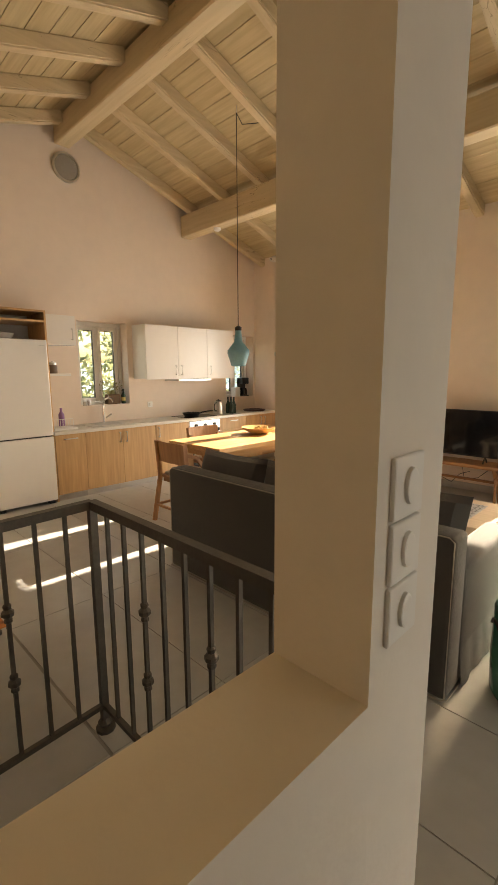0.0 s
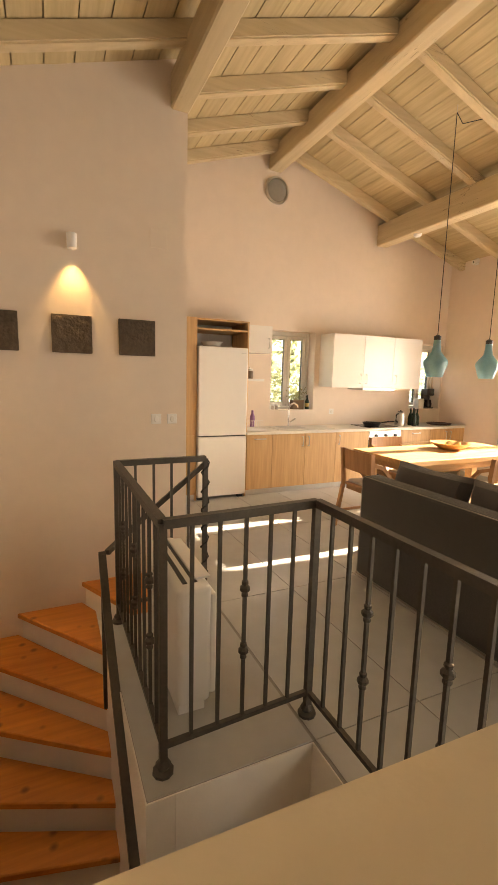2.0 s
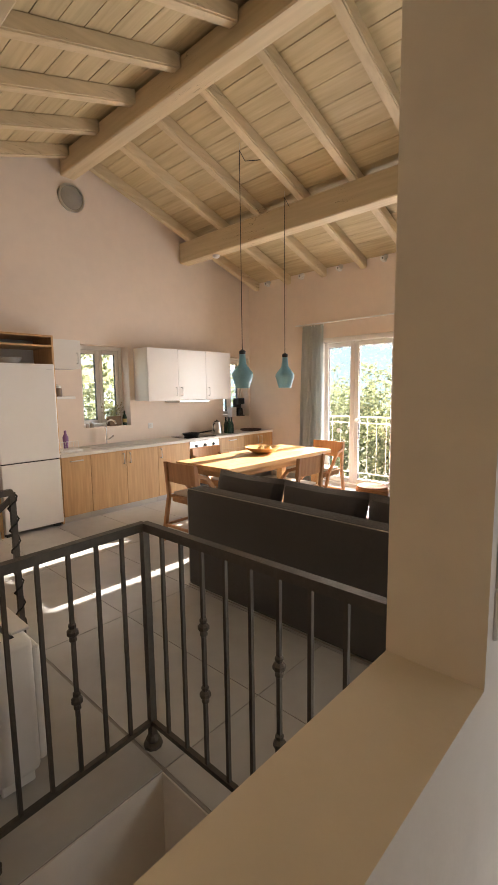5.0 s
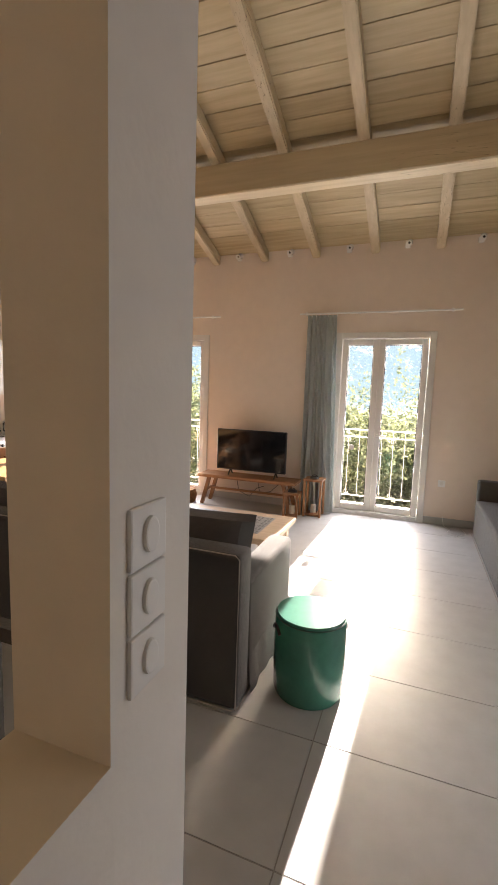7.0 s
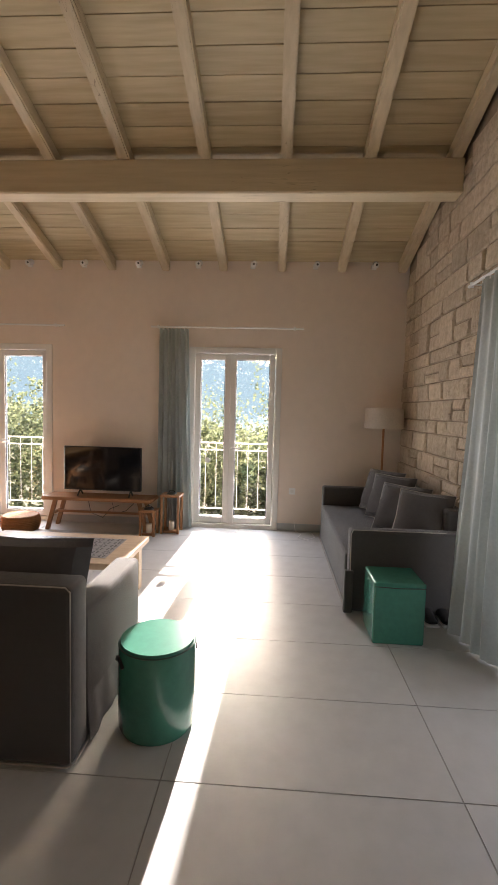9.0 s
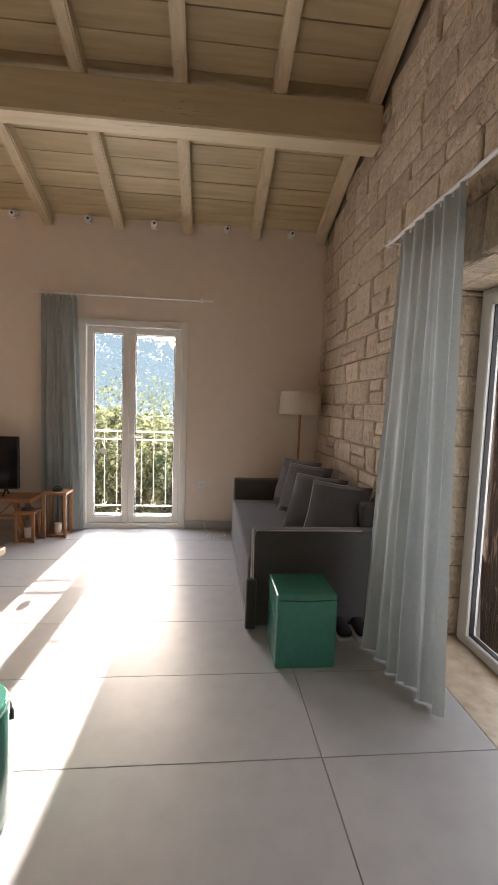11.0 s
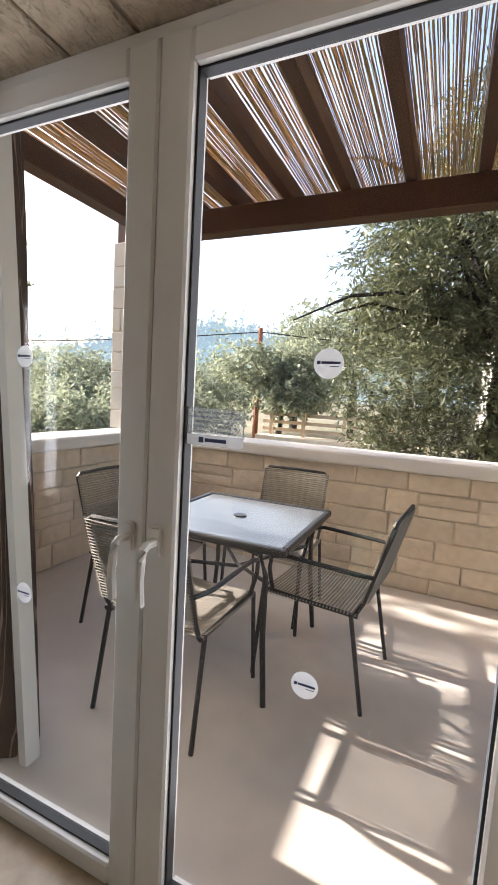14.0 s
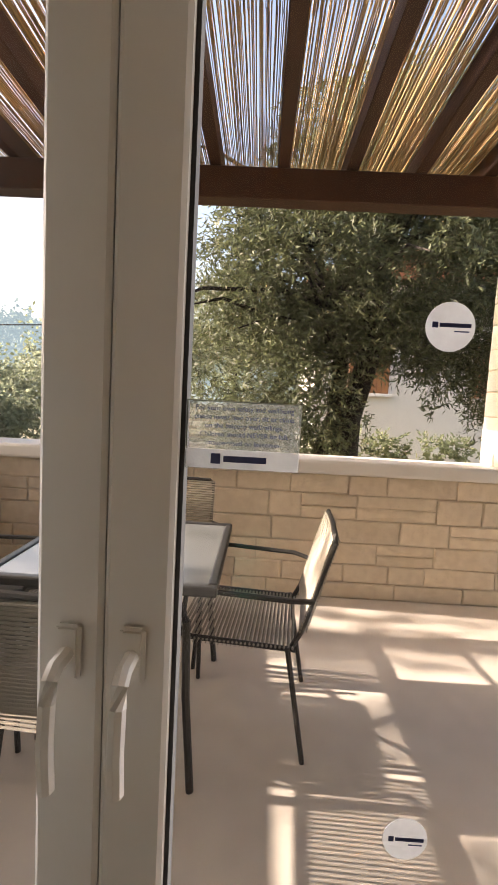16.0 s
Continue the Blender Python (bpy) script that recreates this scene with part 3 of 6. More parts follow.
def film(name, colour, clear):
    """Thin printed film that lets part of the view through."""
    m = sheer(name, colour, 0.45)
    n, lk = m.node_tree.nodes, m.node_tree.links
    tr, mx, out = n.new("ShaderNodeBsdfTransparent"), n.new("ShaderNodeMixShader"), n["Material Output"]
    mx.inputs[0].default_value = clear
    lk.new(out.inputs[0].links[0].from_socket, mx.inputs[1])
    lk.new(tr.outputs[0], mx.inputs[2])
    lk.new(mx.outputs[0], out.inputs[0])
    return m


PAPER = film("sticker_white", (0.80, 0.80, 0.80), 0.30)
FILM = film("sign_film", (0.45, 0.47, 0.44), 0.72)
TRIM = mat("sign_edge", (0.25, 0.27, 0.22), 0.5)
for parent, x in ((L_RIGHT, 2.043), (L_LEFT, 2.893)):
    for z in (1.412, 0.733):
        own = lathe([(0, 0), (0.030, 0), (0.030, 0.0015), (0, 0.0015)], (0, 0, 0), 28)
        bmesh.ops.transform(own, matrix=pose(x, DY + 0.016, z, 90, 0, 0), verts=own.verts[:])
        st = part("sticker", own, PAPER, parent, "round white safety sticker with dark lettering")
        own = box(x - 0.024, DY + 0.0177, z - 0.001, x + 0.014, DY + 0.0182, z + 0.004)
        box(x + 0.016, DY + 0.0177, z - 0.002, x + 0.023, DY + 0.0182, z + 0.005, 0, own)
        box(x - 0.022, DY + 0.0177, z - 0.0065, x - 0.004, DY + 0.0182, z - 0.005, 0, own)
        part("printed_bar", own, INK, st)
own = box(2.217, DY + 0.016, 1.222, 2.360, DY + 0.018, 1.308)
sign = part("sign", own, FILM, L_RIGHT, "rectangular safety notice stuck on the glass")
own = box(2.217, DY + 0.0181, 1.3065, 2.360, DY + 0.0186, 1.308)
box(2.217, DY + 0.0181, 1.248, 2.2182, DY + 0.0186, 1.3065, 0, own)
box(2.3588, DY + 0.0181, 1.248, 2.360, DY + 0.0186, 1.3065, 0, own)
part("sign_border", own, TRIM, sign)
own = box(2.218, DY + 0.0185, 1.223, 2.359, DY + 0.0190, 1.247)
part("white_band", own, PAPER, sign)
own = box(2.258, DY + 0.0195, 1.2315, 2.312, DY + 0.0202, 1.2395)
box(2.316, DY + 0.0195, 1.229, 2.328, DY + 0.0202, 1.242, 0, own)
part("printed_bar", own, INK, sign)
for k, line in enumerate(("For your own safety and wellbeing", "please never lean over, sit or climb", "on the balcony wall/railings.", "Children should NEVER be left", "unsupervised on balconies.")):
    words(L_RIGHT, line, 2.288, 1.2985 - 0.0108 * k, 0.0088, DY + 0.0192, INK)

# weathered timber post and white strip outside the left leaf
post = thing("timber_post", "weathered dark timber post standing outside the terrace doors", "post", (3.25, -2.22, -0.02))
own = bmesh.new()
rings = []
for k in range(13):
    z = -0.02 + k * 0.24
    ring = []
    for j in range(10):
        a = 2 * math.pi * j / 10
        r = 0.135 + 0.02 * noise.noise((math.cos(a) * 2, math.sin(a) * 2, z * 1.3)) - 0.012 * k / 12
        ring.append(own.verts.new((3.25 + 0.13 * k / 12 + r * math.cos(a), -2.235 + 0.75 * r * math.sin(a), z)))
    rings.append(ring)
for a, b in zip(rings, rings[1:]):
    for j in range(10):
        own.faces.new((a[j], a[(j + 1) % 10], b[(j + 1) % 10], b[j]))
own.faces.new(rings[0][::-1])
own.faces.new(rings[-1])
part("shaft", own, WEATHER, post, smooth=True)
post2 = thing("screen_rail", "slim white upright rail beside the timber post", "rail", (3.14, -2.2, -0.02))
part("upright", prism([(3.065, -0.02), (3.100, -0.02), (3.285, 2.60), (3.25, 2.60)], -2.23, -2.17, "y"), UPVC, post2)


# ---- curtains ----
def curtain(name_at, axis, plane, a, b, z0, z1, folds, flare=0.0, label="pale blue voile curtain gathered to one side", shift=0.0, bulge=0.0):
    """Pleated cloth: tight at the heading, fuller and wider at the hem."""
    th = thing("curtain", label, "curtain", name_at)
    own = bmesh.new()
    nu, nv = folds * 16, 30
    rows = []
    rng = random.Random(int(a * 100) + folds)
    ph = [rng.uniform(-0.6, 0.6) for _ in range(folds + 2)]
    for j in range(nv + 1):
        v = j / nv
        z = z1 + (z0 - z1) * v
        row = []
        for i in range(nu + 1):
            u = i / nu
            k = folds * min(1.0, max(0.0, u + 0.030 * math.sin(8.2 * u + a) * u * (1 - u) * 4 + 0.012 * math.sin(19.0 * u) * (1 - u)))
            amp = (0.018 + 0.022 * min(1, v * 1.3)) * (0.8 + 0.35 * math.sin(2.1 * k + 2.0 * v))
            wob = ph[int(k)] * 0.35 * v
            d = amp * math.sin(2 * math.pi * (k + wob)) + 0.012 * math.sin(5.3 * k + 3 * v) * v
            if v < 0.035:
                d = 0.018 * math.sin(2 * math.pi * k)
            s = a + (b - a) * u
            s += flare * (u ** 1.5) * v + shift * v * (1 - u) + 0.010 * math.sin(2 * math.pi * k * 0.5 + 1) * v
            d += bulge * u * v
            zz = z
            row.append(own.verts.new((plane + d, s, zz) if axis == "x" else (s, plane + d, zz)))
        rows.append(row)
    for r0, r1 in zip(rows, rows[1:]):
        for i in range(nu):
            own.faces.new((r0[i], r0[i + 1], r1[i + 1], r1[i]))
    part("cloth", own, CURTAIN, th, smooth=True)
    for i in range(folds + 1):
        s = a + (b - a) * i / folds
        p = (plane, s) if axis == "x" else (s, plane)
        part("hook", tube([(p[0], p[1], z1 - 0.02), (p[0], p[1], z1 + 0.03)], 0.005, 6), WHITE_MATT, th)
    return th


def rod(axis, plane, a, b, z, wall, brackets):
    th = thing("curtain_rod", "slim white curtain rod on wall brackets", "curtain rod", (plane, a, z) if axis == "x" else (a, plane, z))
    p = (lambda s: (plane, s, z)) if axis == "x" else (lambda s: (s, plane, z))
    part("pole", tube([p(a), p(b)], 0.011, 10), WHITE_MATT, th, smooth=True)
    for s in brackets:
        w = (wall, s, z) if axis == "x" else (s, wall, z)
        own = tube([w, p(s)], 0.006, 6)
        c = p(s)
        tube([(c[0], c[1], z - 0.018), (c[0], c[1], z + 0.018)], 0.014, 10, own)
        part("bracket", own, WHITE_MATT, th)
    return th


rod("x", 5.61, -0.435, 1.42, 2.485, XE, (-0.33, 1.33))
rod("x", 5.61, 2.51, 4.42, 2.485, XE, (2.62, 4.34))
rod("y", -1.51, 1.25, 3.60, 2.435, YS, (1.35, 3.55))
curtain((5.61, 1.1, 0), "x", 5.61, 0.955, 1.315, 0.01, 2.465, 7, 0.02, shift=-0.09)
curtain((5.61, 4.1, 0), "x", 5.61, 3.90, 4.28, 0.01, 2.465, 7, 0.08)
curtain((3.1, -1.51, 0), "y", -1.51, 2.735, 3.385, 0.012, 2.42, 6, -0.12, shift=-0.13, bulge=0.13, label="floor-length pale blue voile curtain at the terrace doors")

# ---- stairs ----
NOSE = [((0.50, 3.667), (0.52, 2.72)), ((-0.007, 3.625), (0.206, 3.205)), ((-0.454, 3.622), (0.051, 2.957)), ((-0.694, 3.41), (0.026, 2.673)), ((-0.647, 2.965), (0.015, 2.504)),
        ((-0.608, 2.595), (0.007, 2.343)), ((-0.577, 2.33), (0.007, 2.186)), ((-0.3, 2.0), (0.04, 2.0)), ((-0.3, 1.78), (0.04, 1.78)), ((-0.3, 1.56), (0.04, 1.56)), ((-0.3, 1.34), (0.04, 1.34)), ((-0.3, 1.12), (0.04, 1.12))]
STEP = 0.172


def clip(poly, p, q, keep_left):
    """The part of a polygon on one side of the line p to q."""
    def side(a):
        s = (q[0] - p[0]) * (a[1] - p[1]) - (q[1] - p[1]) * (a[0] - p[0])
        return s if keep_left else -s
    out = []
    for a, b in zip(poly, poly[1:] + poly[:1]):
        sa, sb = side(a), side(b)
        if sa >= 0:
            out.append(a)
        if sa * sb < 0:
            f = sa / (sa - sb)
            out.append((a[0] + f * (b[0] - a[0]), a[1] + f * (b[1] - a[1])))
    return out


stairs = thing("staircase", "winding staircase with glossy orange pine treads and white risers", "stairs", (0, 3.0, -2.9))
for k in range(12):
    rect = [(XW, 0.455), (0.058, 0.455), (0.058, 3.666), (XW, 3.666)]
    if k < 2:
        rect = [(XW, 2.722), (0.74 if k == 0 else 0.56, 2.722), (0.74 if k == 0 else 0.56, 3.666), (XW, 3.666)]
    poly = clip(rect, *NOSE[k], True)
    if k:
        poly = clip(poly, *NOSE[k - 1], False)
    if len(poly) < 3:
        continue
    z = -STEP * k
    p, q = Vector((*NOSE[k][0], 0)), Vector((*NOSE[k][1], 0))
    n = (q - p).normalized().cross(Vector((0, 0, 1)))
    lip = [(a[0], a[1]) for a in poly]
    own = prism(lip, z - 0.042, z if k else z + 0.001, "z")
    bmesh.ops.bevel(own, geom=[e for e in own.edges if abs(e.verts[0].co.z - e.verts[1].co.z) < 1e-4], offset=0.006, segments=1, affect="EDGES")
    part("tread", own, PINE, stairs, "varnished orange pine tread")
    back = clip(rect, *(NOSE[k]), True)
    inner = [(a[0], a[1]) for a in back]
    d = -n * 0.03
    pk, qk = (NOSE[k][0][0] - n.x * 0.025, NOSE[k][0][1] - n.y * 0.025), (NOSE[k][1][0] - n.x * 0.025, NOSE[k][1][1] - n.y * 0.025)
    ris = clip(rect, pk, qk, True)
    if k:
        ris = clip(ris, *NOSE[k - 1], False)
    if len(ris) >= 3:
        part("riser", prism(ris, z - 0.042 - STEP * 1.3, z - 0.043, "z"), WHITE_PLASTER, stairs, "white painted riser")

# ---- wrought iron railing ----
rail = thing("stair_railing", "dark wrought iron railing with collared balusters round the stairwell", "railing", (0.14, 1.58, 0))
A, B, C, D, E_ = (0.125, 1.575), (0.776, 1.616), (0.122, 2.678), (0.655, 2.68), (0.782, 0.470)
RT = 0.965


def knuckle(own, x, y, z):
    """Forged collar of stacked rings."""
    lathe([(0.008, -0.035), (0.014, -0.03), (0.014, -0.022), (0.011, -0.016), (0.021, -0.006), (0.021, 0.006), (0.011, 0.016), (0.014, 0.022), (0.014, 0.03), (0.008, 0.035)], (x, y, z), 8, own)
    return own


def rail_run(p, q, n, knots, end_post=True):
    own = bmesh.new()
    d = (Vector((*q, 0)) - Vector((*p, 0))).normalized()
    s = Vector((-d.y, d.x, 0))
    pv, qv = Vector((*p, RT)), Vector((*q, RT))
    tube([pv, qv], 0.0165, 4, own, square=True)
    part("top_rail", own, IRON, rail)
    part("bottom_rail", tube([Vector((*p, 0.11)), Vector((*q, 0.11))], 0.010, 4, square=True), IRON, rail)
    for i in range(1, n + 1):
        x, y = p[0] + (q[0] - p[0]) * i / (n + 1), p[1] + (q[1] - p[1]) * i / (n + 1)
        own = tube([(x, y, 0.11), (x, y, RT)], 0.0066, 4, square=True)
        if i in knots:
            knuckle(own, x, y, 0.66)
            knuckle(own, x, y, 0.40)
        part("baluster", own, IRON, rail)


def rail_post(x, y):
    own = tube([(x, y, 0.0), (x, y, RT)], 0.014, 4, square=True)
    lathe([(0.040, 0), (0.040, 0.012), (0.022, 0.02), (0.03, 0.035), (0.018, 0.05), (0.014, 0.055)], (x, y, 0), 10, own)
    part("post", own, IRON, rail)


rail_run(A, B, 5, (3,))
rail_run(B, E_, 9, (3, 6, 9))
rail_run(A, C, 9, (2, 5, 8))
rail_run(C, D, 4, (2,))
for p in (A, B, C, D):
    rail_post(*p)
hand = thing("stair_handrail", "dark iron handrail following the stairs down", "handrail", (0.05, 2.7, 0))
part("upper_rail", tube([(0.655, 2.69, 0.93), (0.30, 2.78, 0.60), (0.16, 2.80, 0.47), (0.06, 2.66, 0.45)], 0.014, 4, square=True), IRON, hand)
part("lower_rail", tube([(0.03, 2.64, 0.46), (0.025, 2.4, 0.22), (0.02, 1.4, -0.55)], 0.020, 4, square=True), IRON, hand)
part("support", tube([(0.03, 2.62, -0.50), (0.03, 2.62, 0.46)], 0.012, 4, square=True), IRON, hand)
vine = thing("cable", "thin black cable twisted round the railing post", "cable", (0.67, 2.68, 0.1))
part("wire", tube([(0.655 + 0.025 * math.cos(k * 1.1), 2.68 + 0.025 * math.sin(k * 1.1), 0.10 + k * 0.021) for k in range(42)], 0.005, 5), CORD, vine)

# ---- convector by the railing ----
cv = thing("convector", "white slim floor-standing air conditioner beside the railing", "air conditioner", (0.30, 2.09, 0))
part("body", soft_box(0.235, 1.78, 0.06, 0.385, 2.40, 0.60, 0.025), WHITE_MATT, cv, smooth=True)
part("front_cover", soft_box(0.383, 1.80, 0.08, 0.415, 2.38, 0.55, 0.012), WHITE_MATT, cv)
part("feet", box(0.25, 1.82, 0.0, 0.37, 2.36, 0.062, 0.004), WHITE_MATT, cv)
own = bmesh.new()
for k in range(2):
    box(0.27 + 0.045 * k, 1.83, 0.598, 0.29 + 0.045 * k, 2.35, 0.603, 0, own)
part("outlet", own, BLACK, cv, "dark air slot")
part("louvre", box(0.33, 1.85, 0.60, 0.40, 2.33, 0.612, 0.003), WHITE_MATT, cv)

# ---- switches, plaques, wall lamp ----
def plate(x, y, z, w, h, face, kind="rocker", parent_label="white light switch on the plaster"):
    """Square plate on a wall facing south (-y), west (-x)."""
    th = thing("light_switch" if kind == "rocker" else "wall_socket", parent_label, "switch" if kind == "rocker" else "socket", (x, y, z))
    if face == "s":
        part("plate", box(x - w / 2, y - 0.008, z - h / 2, x + w / 2, y, z + h / 2, 0.003, seg=2), WHITE_MATT, th)
        own = lathe([(0.0, 0), (0.024, 0), (0.023, 0.005), (0.020, 0.006), (0.0, 0.006)], (0, 0, 0), 20)
        bmesh.ops.transform(own, matrix=pose(x, y - 0.008, z, 90, 0, 0) @ Matrix.Diagonal((0.72, 1.1, 1, 1)), verts=own.verts[:])
    else:
        part("plate", box(x - 0.010, y - w / 2, z - h / 2, x, y + w / 2, z + h / 2, 0.004, seg=2), WHITE_MATT, th)
        own = lathe([(0.0, 0), (0.022, 0), (0.020, 0.004), (0.0, 0.004)], (0, 0, 0), 20)
        bmesh.ops.transform(own, matrix=pose(x - 0.010, y, z, 0, -90, 0), verts=own.verts[:])
    part("button", own, WHITE_MATT if kind == "rocker" else UPVC, th)
    return th


for z in (1.308, 1.218, 1.128):
    plate(0.612, 0.311, z, 0.086, 0.086, "s", parent_label="white light switch in a column of three on the pillar")
plate(0.57, 3.667, 1.115, 0.08, 0.08, "s")
plate(0.70, 3.667, 1.115, 0.08, 0.08, "s", "socket", "white wall socket beside a switch")
plate(3.54, YN, 1.00, 0.08, 0.08, "s", "socket", "white wall socket above the worktop")
plate(XE, -0.365, 0.50, 0.08, 0.08, "w", "socket", "white wall socket beside the balcony door")
tagged(part("access_panel", box(0.53, 3.660, 2.42, 0.66, 3.667, 2.56, 0.003), PLASTER), "small painted access panel in the plaster", "wall panel")
for x in (-0.525, -0.04, 0.425):
    th = thing("wall_plaque", "square dark bronze-coloured relief plaque on the wall", "wall art", (x, 3.667, 1.74), "plaques on the landing wall")
    own = bmesh.new()
    n = 14
    g = [[own.verts.new((x - 0.135 + 0.27 * i / n, 3.667 - 0.028 - 0.012 * noise.noise((x * 9 + i * 0.45, j * 0.45, 0)), 1.61 + 0.265 * j / n)) for j in range(n + 1)] for i in range(n + 1)]
    for i in range(n):
        for j in range(n):
            own.faces.new((g[i][j], g[i + 1][j], g[i + 1][j + 1], g[i][j + 1]))
    part("relief", own, BRONZE, th, smooth=True)
    part("backing", box(x - 0.137, 3.667 - 0.024, 1.608, x + 0.137, 3.667, 1.877, 0.004), BRONZE, th)
lampw = thing("wall_lamp", "small white cylinder downlight glowing on the wall", "wall lamp", (-0.025, 3.62, 2.375))
part("body", lathe([(0.030, -0.05), (0.034, -0.05), (0.034, 0.05), (0.0, 0.05)], (-0.025, 3.612, 2.375), 20), WHITE_MATT, lampw, smooth=True)
part("bulb", lathe([(0.0, -0.042), (0.026, -0.042), (0.026, -0.03), (0.0, -0.03)], (-0.025, 3.612, 2.375), 16), glow("warm_bulb", (1.0, 0.72, 0.34), 25), lampw, "warm glowing bulb")
part("mount", box(-0.04, 3.63, 2.35, -0.01, 3.667, 2.40, 0.003), WHITE_MATT, lampw)
ws = new("wall_lamp_light", bpy.data.lights.new("wall_lamp_light", "SPOT"))
ws.data.energy, ws.data.spot_size, ws.data.spot_blend, ws.data.color, ws.data.shadow_soft_size = 4.5, radians(75), 0.8, (1.0, 0.66, 0.28), 0.02
ws.matrix_world = look((-0.025, 3.60, 2.325), (-0.025, 3.635, 1.0))

# ---- vent in the gable ----
vt = thing("gable_vent", "round grey louvred vent high in the gable", "vent", (2.53, YN, 3.82))
own = lathe([(0.15, 0), (0.165, 0.0), (0.165, 0.02), (0.14, 0.025), (0.135, 0.008)], (0, 0, 0), 32)
bmesh.ops.transform(own, matrix=pose(2.53, YN, 3.82, 90, 0, 0), verts=own.verts[:])
part("ring", own, STEEL, vt, smooth=True)
own = lathe([(0, 0), (0.14, 0), (0.14, 0.012), (0.07, 0.028), (0, 0.03)], (0, 0, 0), 32)
bmesh.ops.transform(own, matrix=pose(2.53, YN, 3.82, 90, 0, 0), verts=own.verts[:])
part("cover", own, mat("vent_grey", (0.30, 0.28, 0.25), 0.5, 0.1, 20), vt, smooth=True)

# ---- spots along the east wall ----
for y in (5.02, 4.33, 3.65, 2.96, 2.27, 1.58, 0.845, 0.18, -0.575, -1.265):
    sp = thing("spotlight", "small white ceiling spotlight, unlit", "spotlight", (XE - 0.03, y, 3.27), "row of spotlights under the eaves")
    part("base", box(XE - 0.030, y - 0.012, 3.205, XE, y + 0.048, 3.265, 0.008), WHITE_GLOSS, sp)
    own = tube([(XE - 0.015, y, 3.27), (XE - 0.10, y + 0.01, 3.23)], 0.034, 12)
    part("head", own, WHITE_GLOSS, sp, smooth=True)
    part("lens", tube([(XE - 0.100, y + 0.003, 3.238), (XE - 0.104, y + 0.0035, 3.236)], 0.013, 12), BLACK, sp)
sp = thing("smoke_detector", "small white smoke detector under the purlin", "detector", (4.26, 4.8, 3.37))
part("body", lathe([(0.05, 0), (0.05, -0.02), (0.035, -0.035), (0, -0.035)], (4.26, 4.8, 3.371), 20), WHITE_MATT, sp, smooth=True)

# ---- skirting ----
structure("baseboard", box(XE - 0.012, YS, 0.0, XE, FD[0][0], 0.09, 0.003), TILE, "grey tiled skirting along the east wall", "baseboard")
structure("baseboard", box(XE - 0.012, FD[0][1], 0.0, XE, FD[1][0], 0.09, 0.003), TILE, "grey tiled skirting along the east wall", "baseboard")
structure("baseboard", box(XE - 0.012, FD[1][1], 0.0, XE, 4.97, 0.09, 0.003), TILE, "grey tiled skirting along the east wall", "baseboard")


# ---- kitchen ----
FY = 4.98                                     # front of the units
def bow_handle(parent, x, y, z, length=0.12, vertical=True):
    a = Vector((0, 0, length / 2)) if vertical else Vector((length / 2, 0, 0))
    c = Vector((x, y, z))
    own = tube([c - a, c - a + Vector((0, -0.028, 0)), c + a + Vector((0, -0.028, 0)), c + a], 0.006, 4, square=True)
    return part("handle", own, STEEL, parent, "steel bow handle")


def base_unit(x0, x1, fronts, label):
    """fronts: list of (x0, x1, z0, z1, handle) where handle is v-left, v-right, h or none."""
    th = thing("base_cabinet", label, "kitchen cabinet", ((x0 + x1) / 2, FY + 0.3, 0), "oak base cabinets")
    part("body", box(x0 + 0.001, FY + 0.022, 0.08, x1 - 0.001, YN - 0.002, 0.765), WHITE_MATT, th)
    part("plinth", box(x0 + 0.001, FY + 0.05, 0.0, x1 - 0.001, FY + 0.065, 0.08), STEEL, th, "brushed metal plinth")
    for a, b, z0, z1, h in fronts:
        d = part("door" if z1 - z0 > 0.3 else "drawer", box(a + 0.0015, FY, z0 + 0.0015, b - 0.0015, FY + 0.02, z1 - 0.0015, 0.0015), OAK, th, "oak-grained front")
        if h == "v-left":
            bow_handle(d, a + 0.045, FY, z1 - 0.10)
        elif h == "v-right":
            bow_handle(d, b - 0.045, FY, z1 - 0.10)
        elif h == "h":
            bow_handle(d, (a + b) / 2, FY, z1 - 0.05, 0.14, False)
    return th


base_unit(1.97, 2.32, [(1.97, 2.32, 0.08, 0.765, "h")], "oak-grained pull-out kitchen cabinet beside the fridge")
base_unit(2.32, 3.28, [(2.32, 2.80, 0.08, 0.765, "v-right"), (2.80, 3.28, 0.08, 0.765, "v-left")], "oak-grained double sink cabinet")
base_unit(3.28, 3.83, [(3.28, 3.83, 0.08, 0.765, "v-left")], "oak-grained single kitchen cabinet")
base_unit(4.41, 4.98, [(4.41, 4.98, 0.58, 0.765, "h"), (4.41, 4.98, 0.34, 0.58, "h"), (4.41, 4.98, 0.08, 0.34, "h")], "oak-grained kitchen drawers beside the oven")
base_unit(4.98, 5.695, [(4.98, 5.34, 0.08, 0.765, "v-right"), (5.34, 5.695, 0.08, 0.765, "v-left")], "oak-grained corner kitchen cabinet")
wt = thing("worktop", "long pale stone worktop on the oak cabinets", "worktop", (3.8, 5.2, 0.767))
part("slab", box(1.96, FY - 0.02, 0.767, 5.698, YN - 0.001, 0.805, 0.004), mat("worktop", (0.70, 0.66, 0.60), 0.35, 0.06, 30), wt)
ov = thing("oven", "built-in steel oven with black glass door under the hob", "oven", (4.12, 5.2, 0.09))
part("body", box(3.835, FY + 0.012, 0.09, 4.405, YN - 0.01, 0.764), BLACK, ov)
part("control_panel", box(3.835, FY - 0.004, 0.64, 4.405, FY + 0.011, 0.762, 0.003), STEEL, ov)
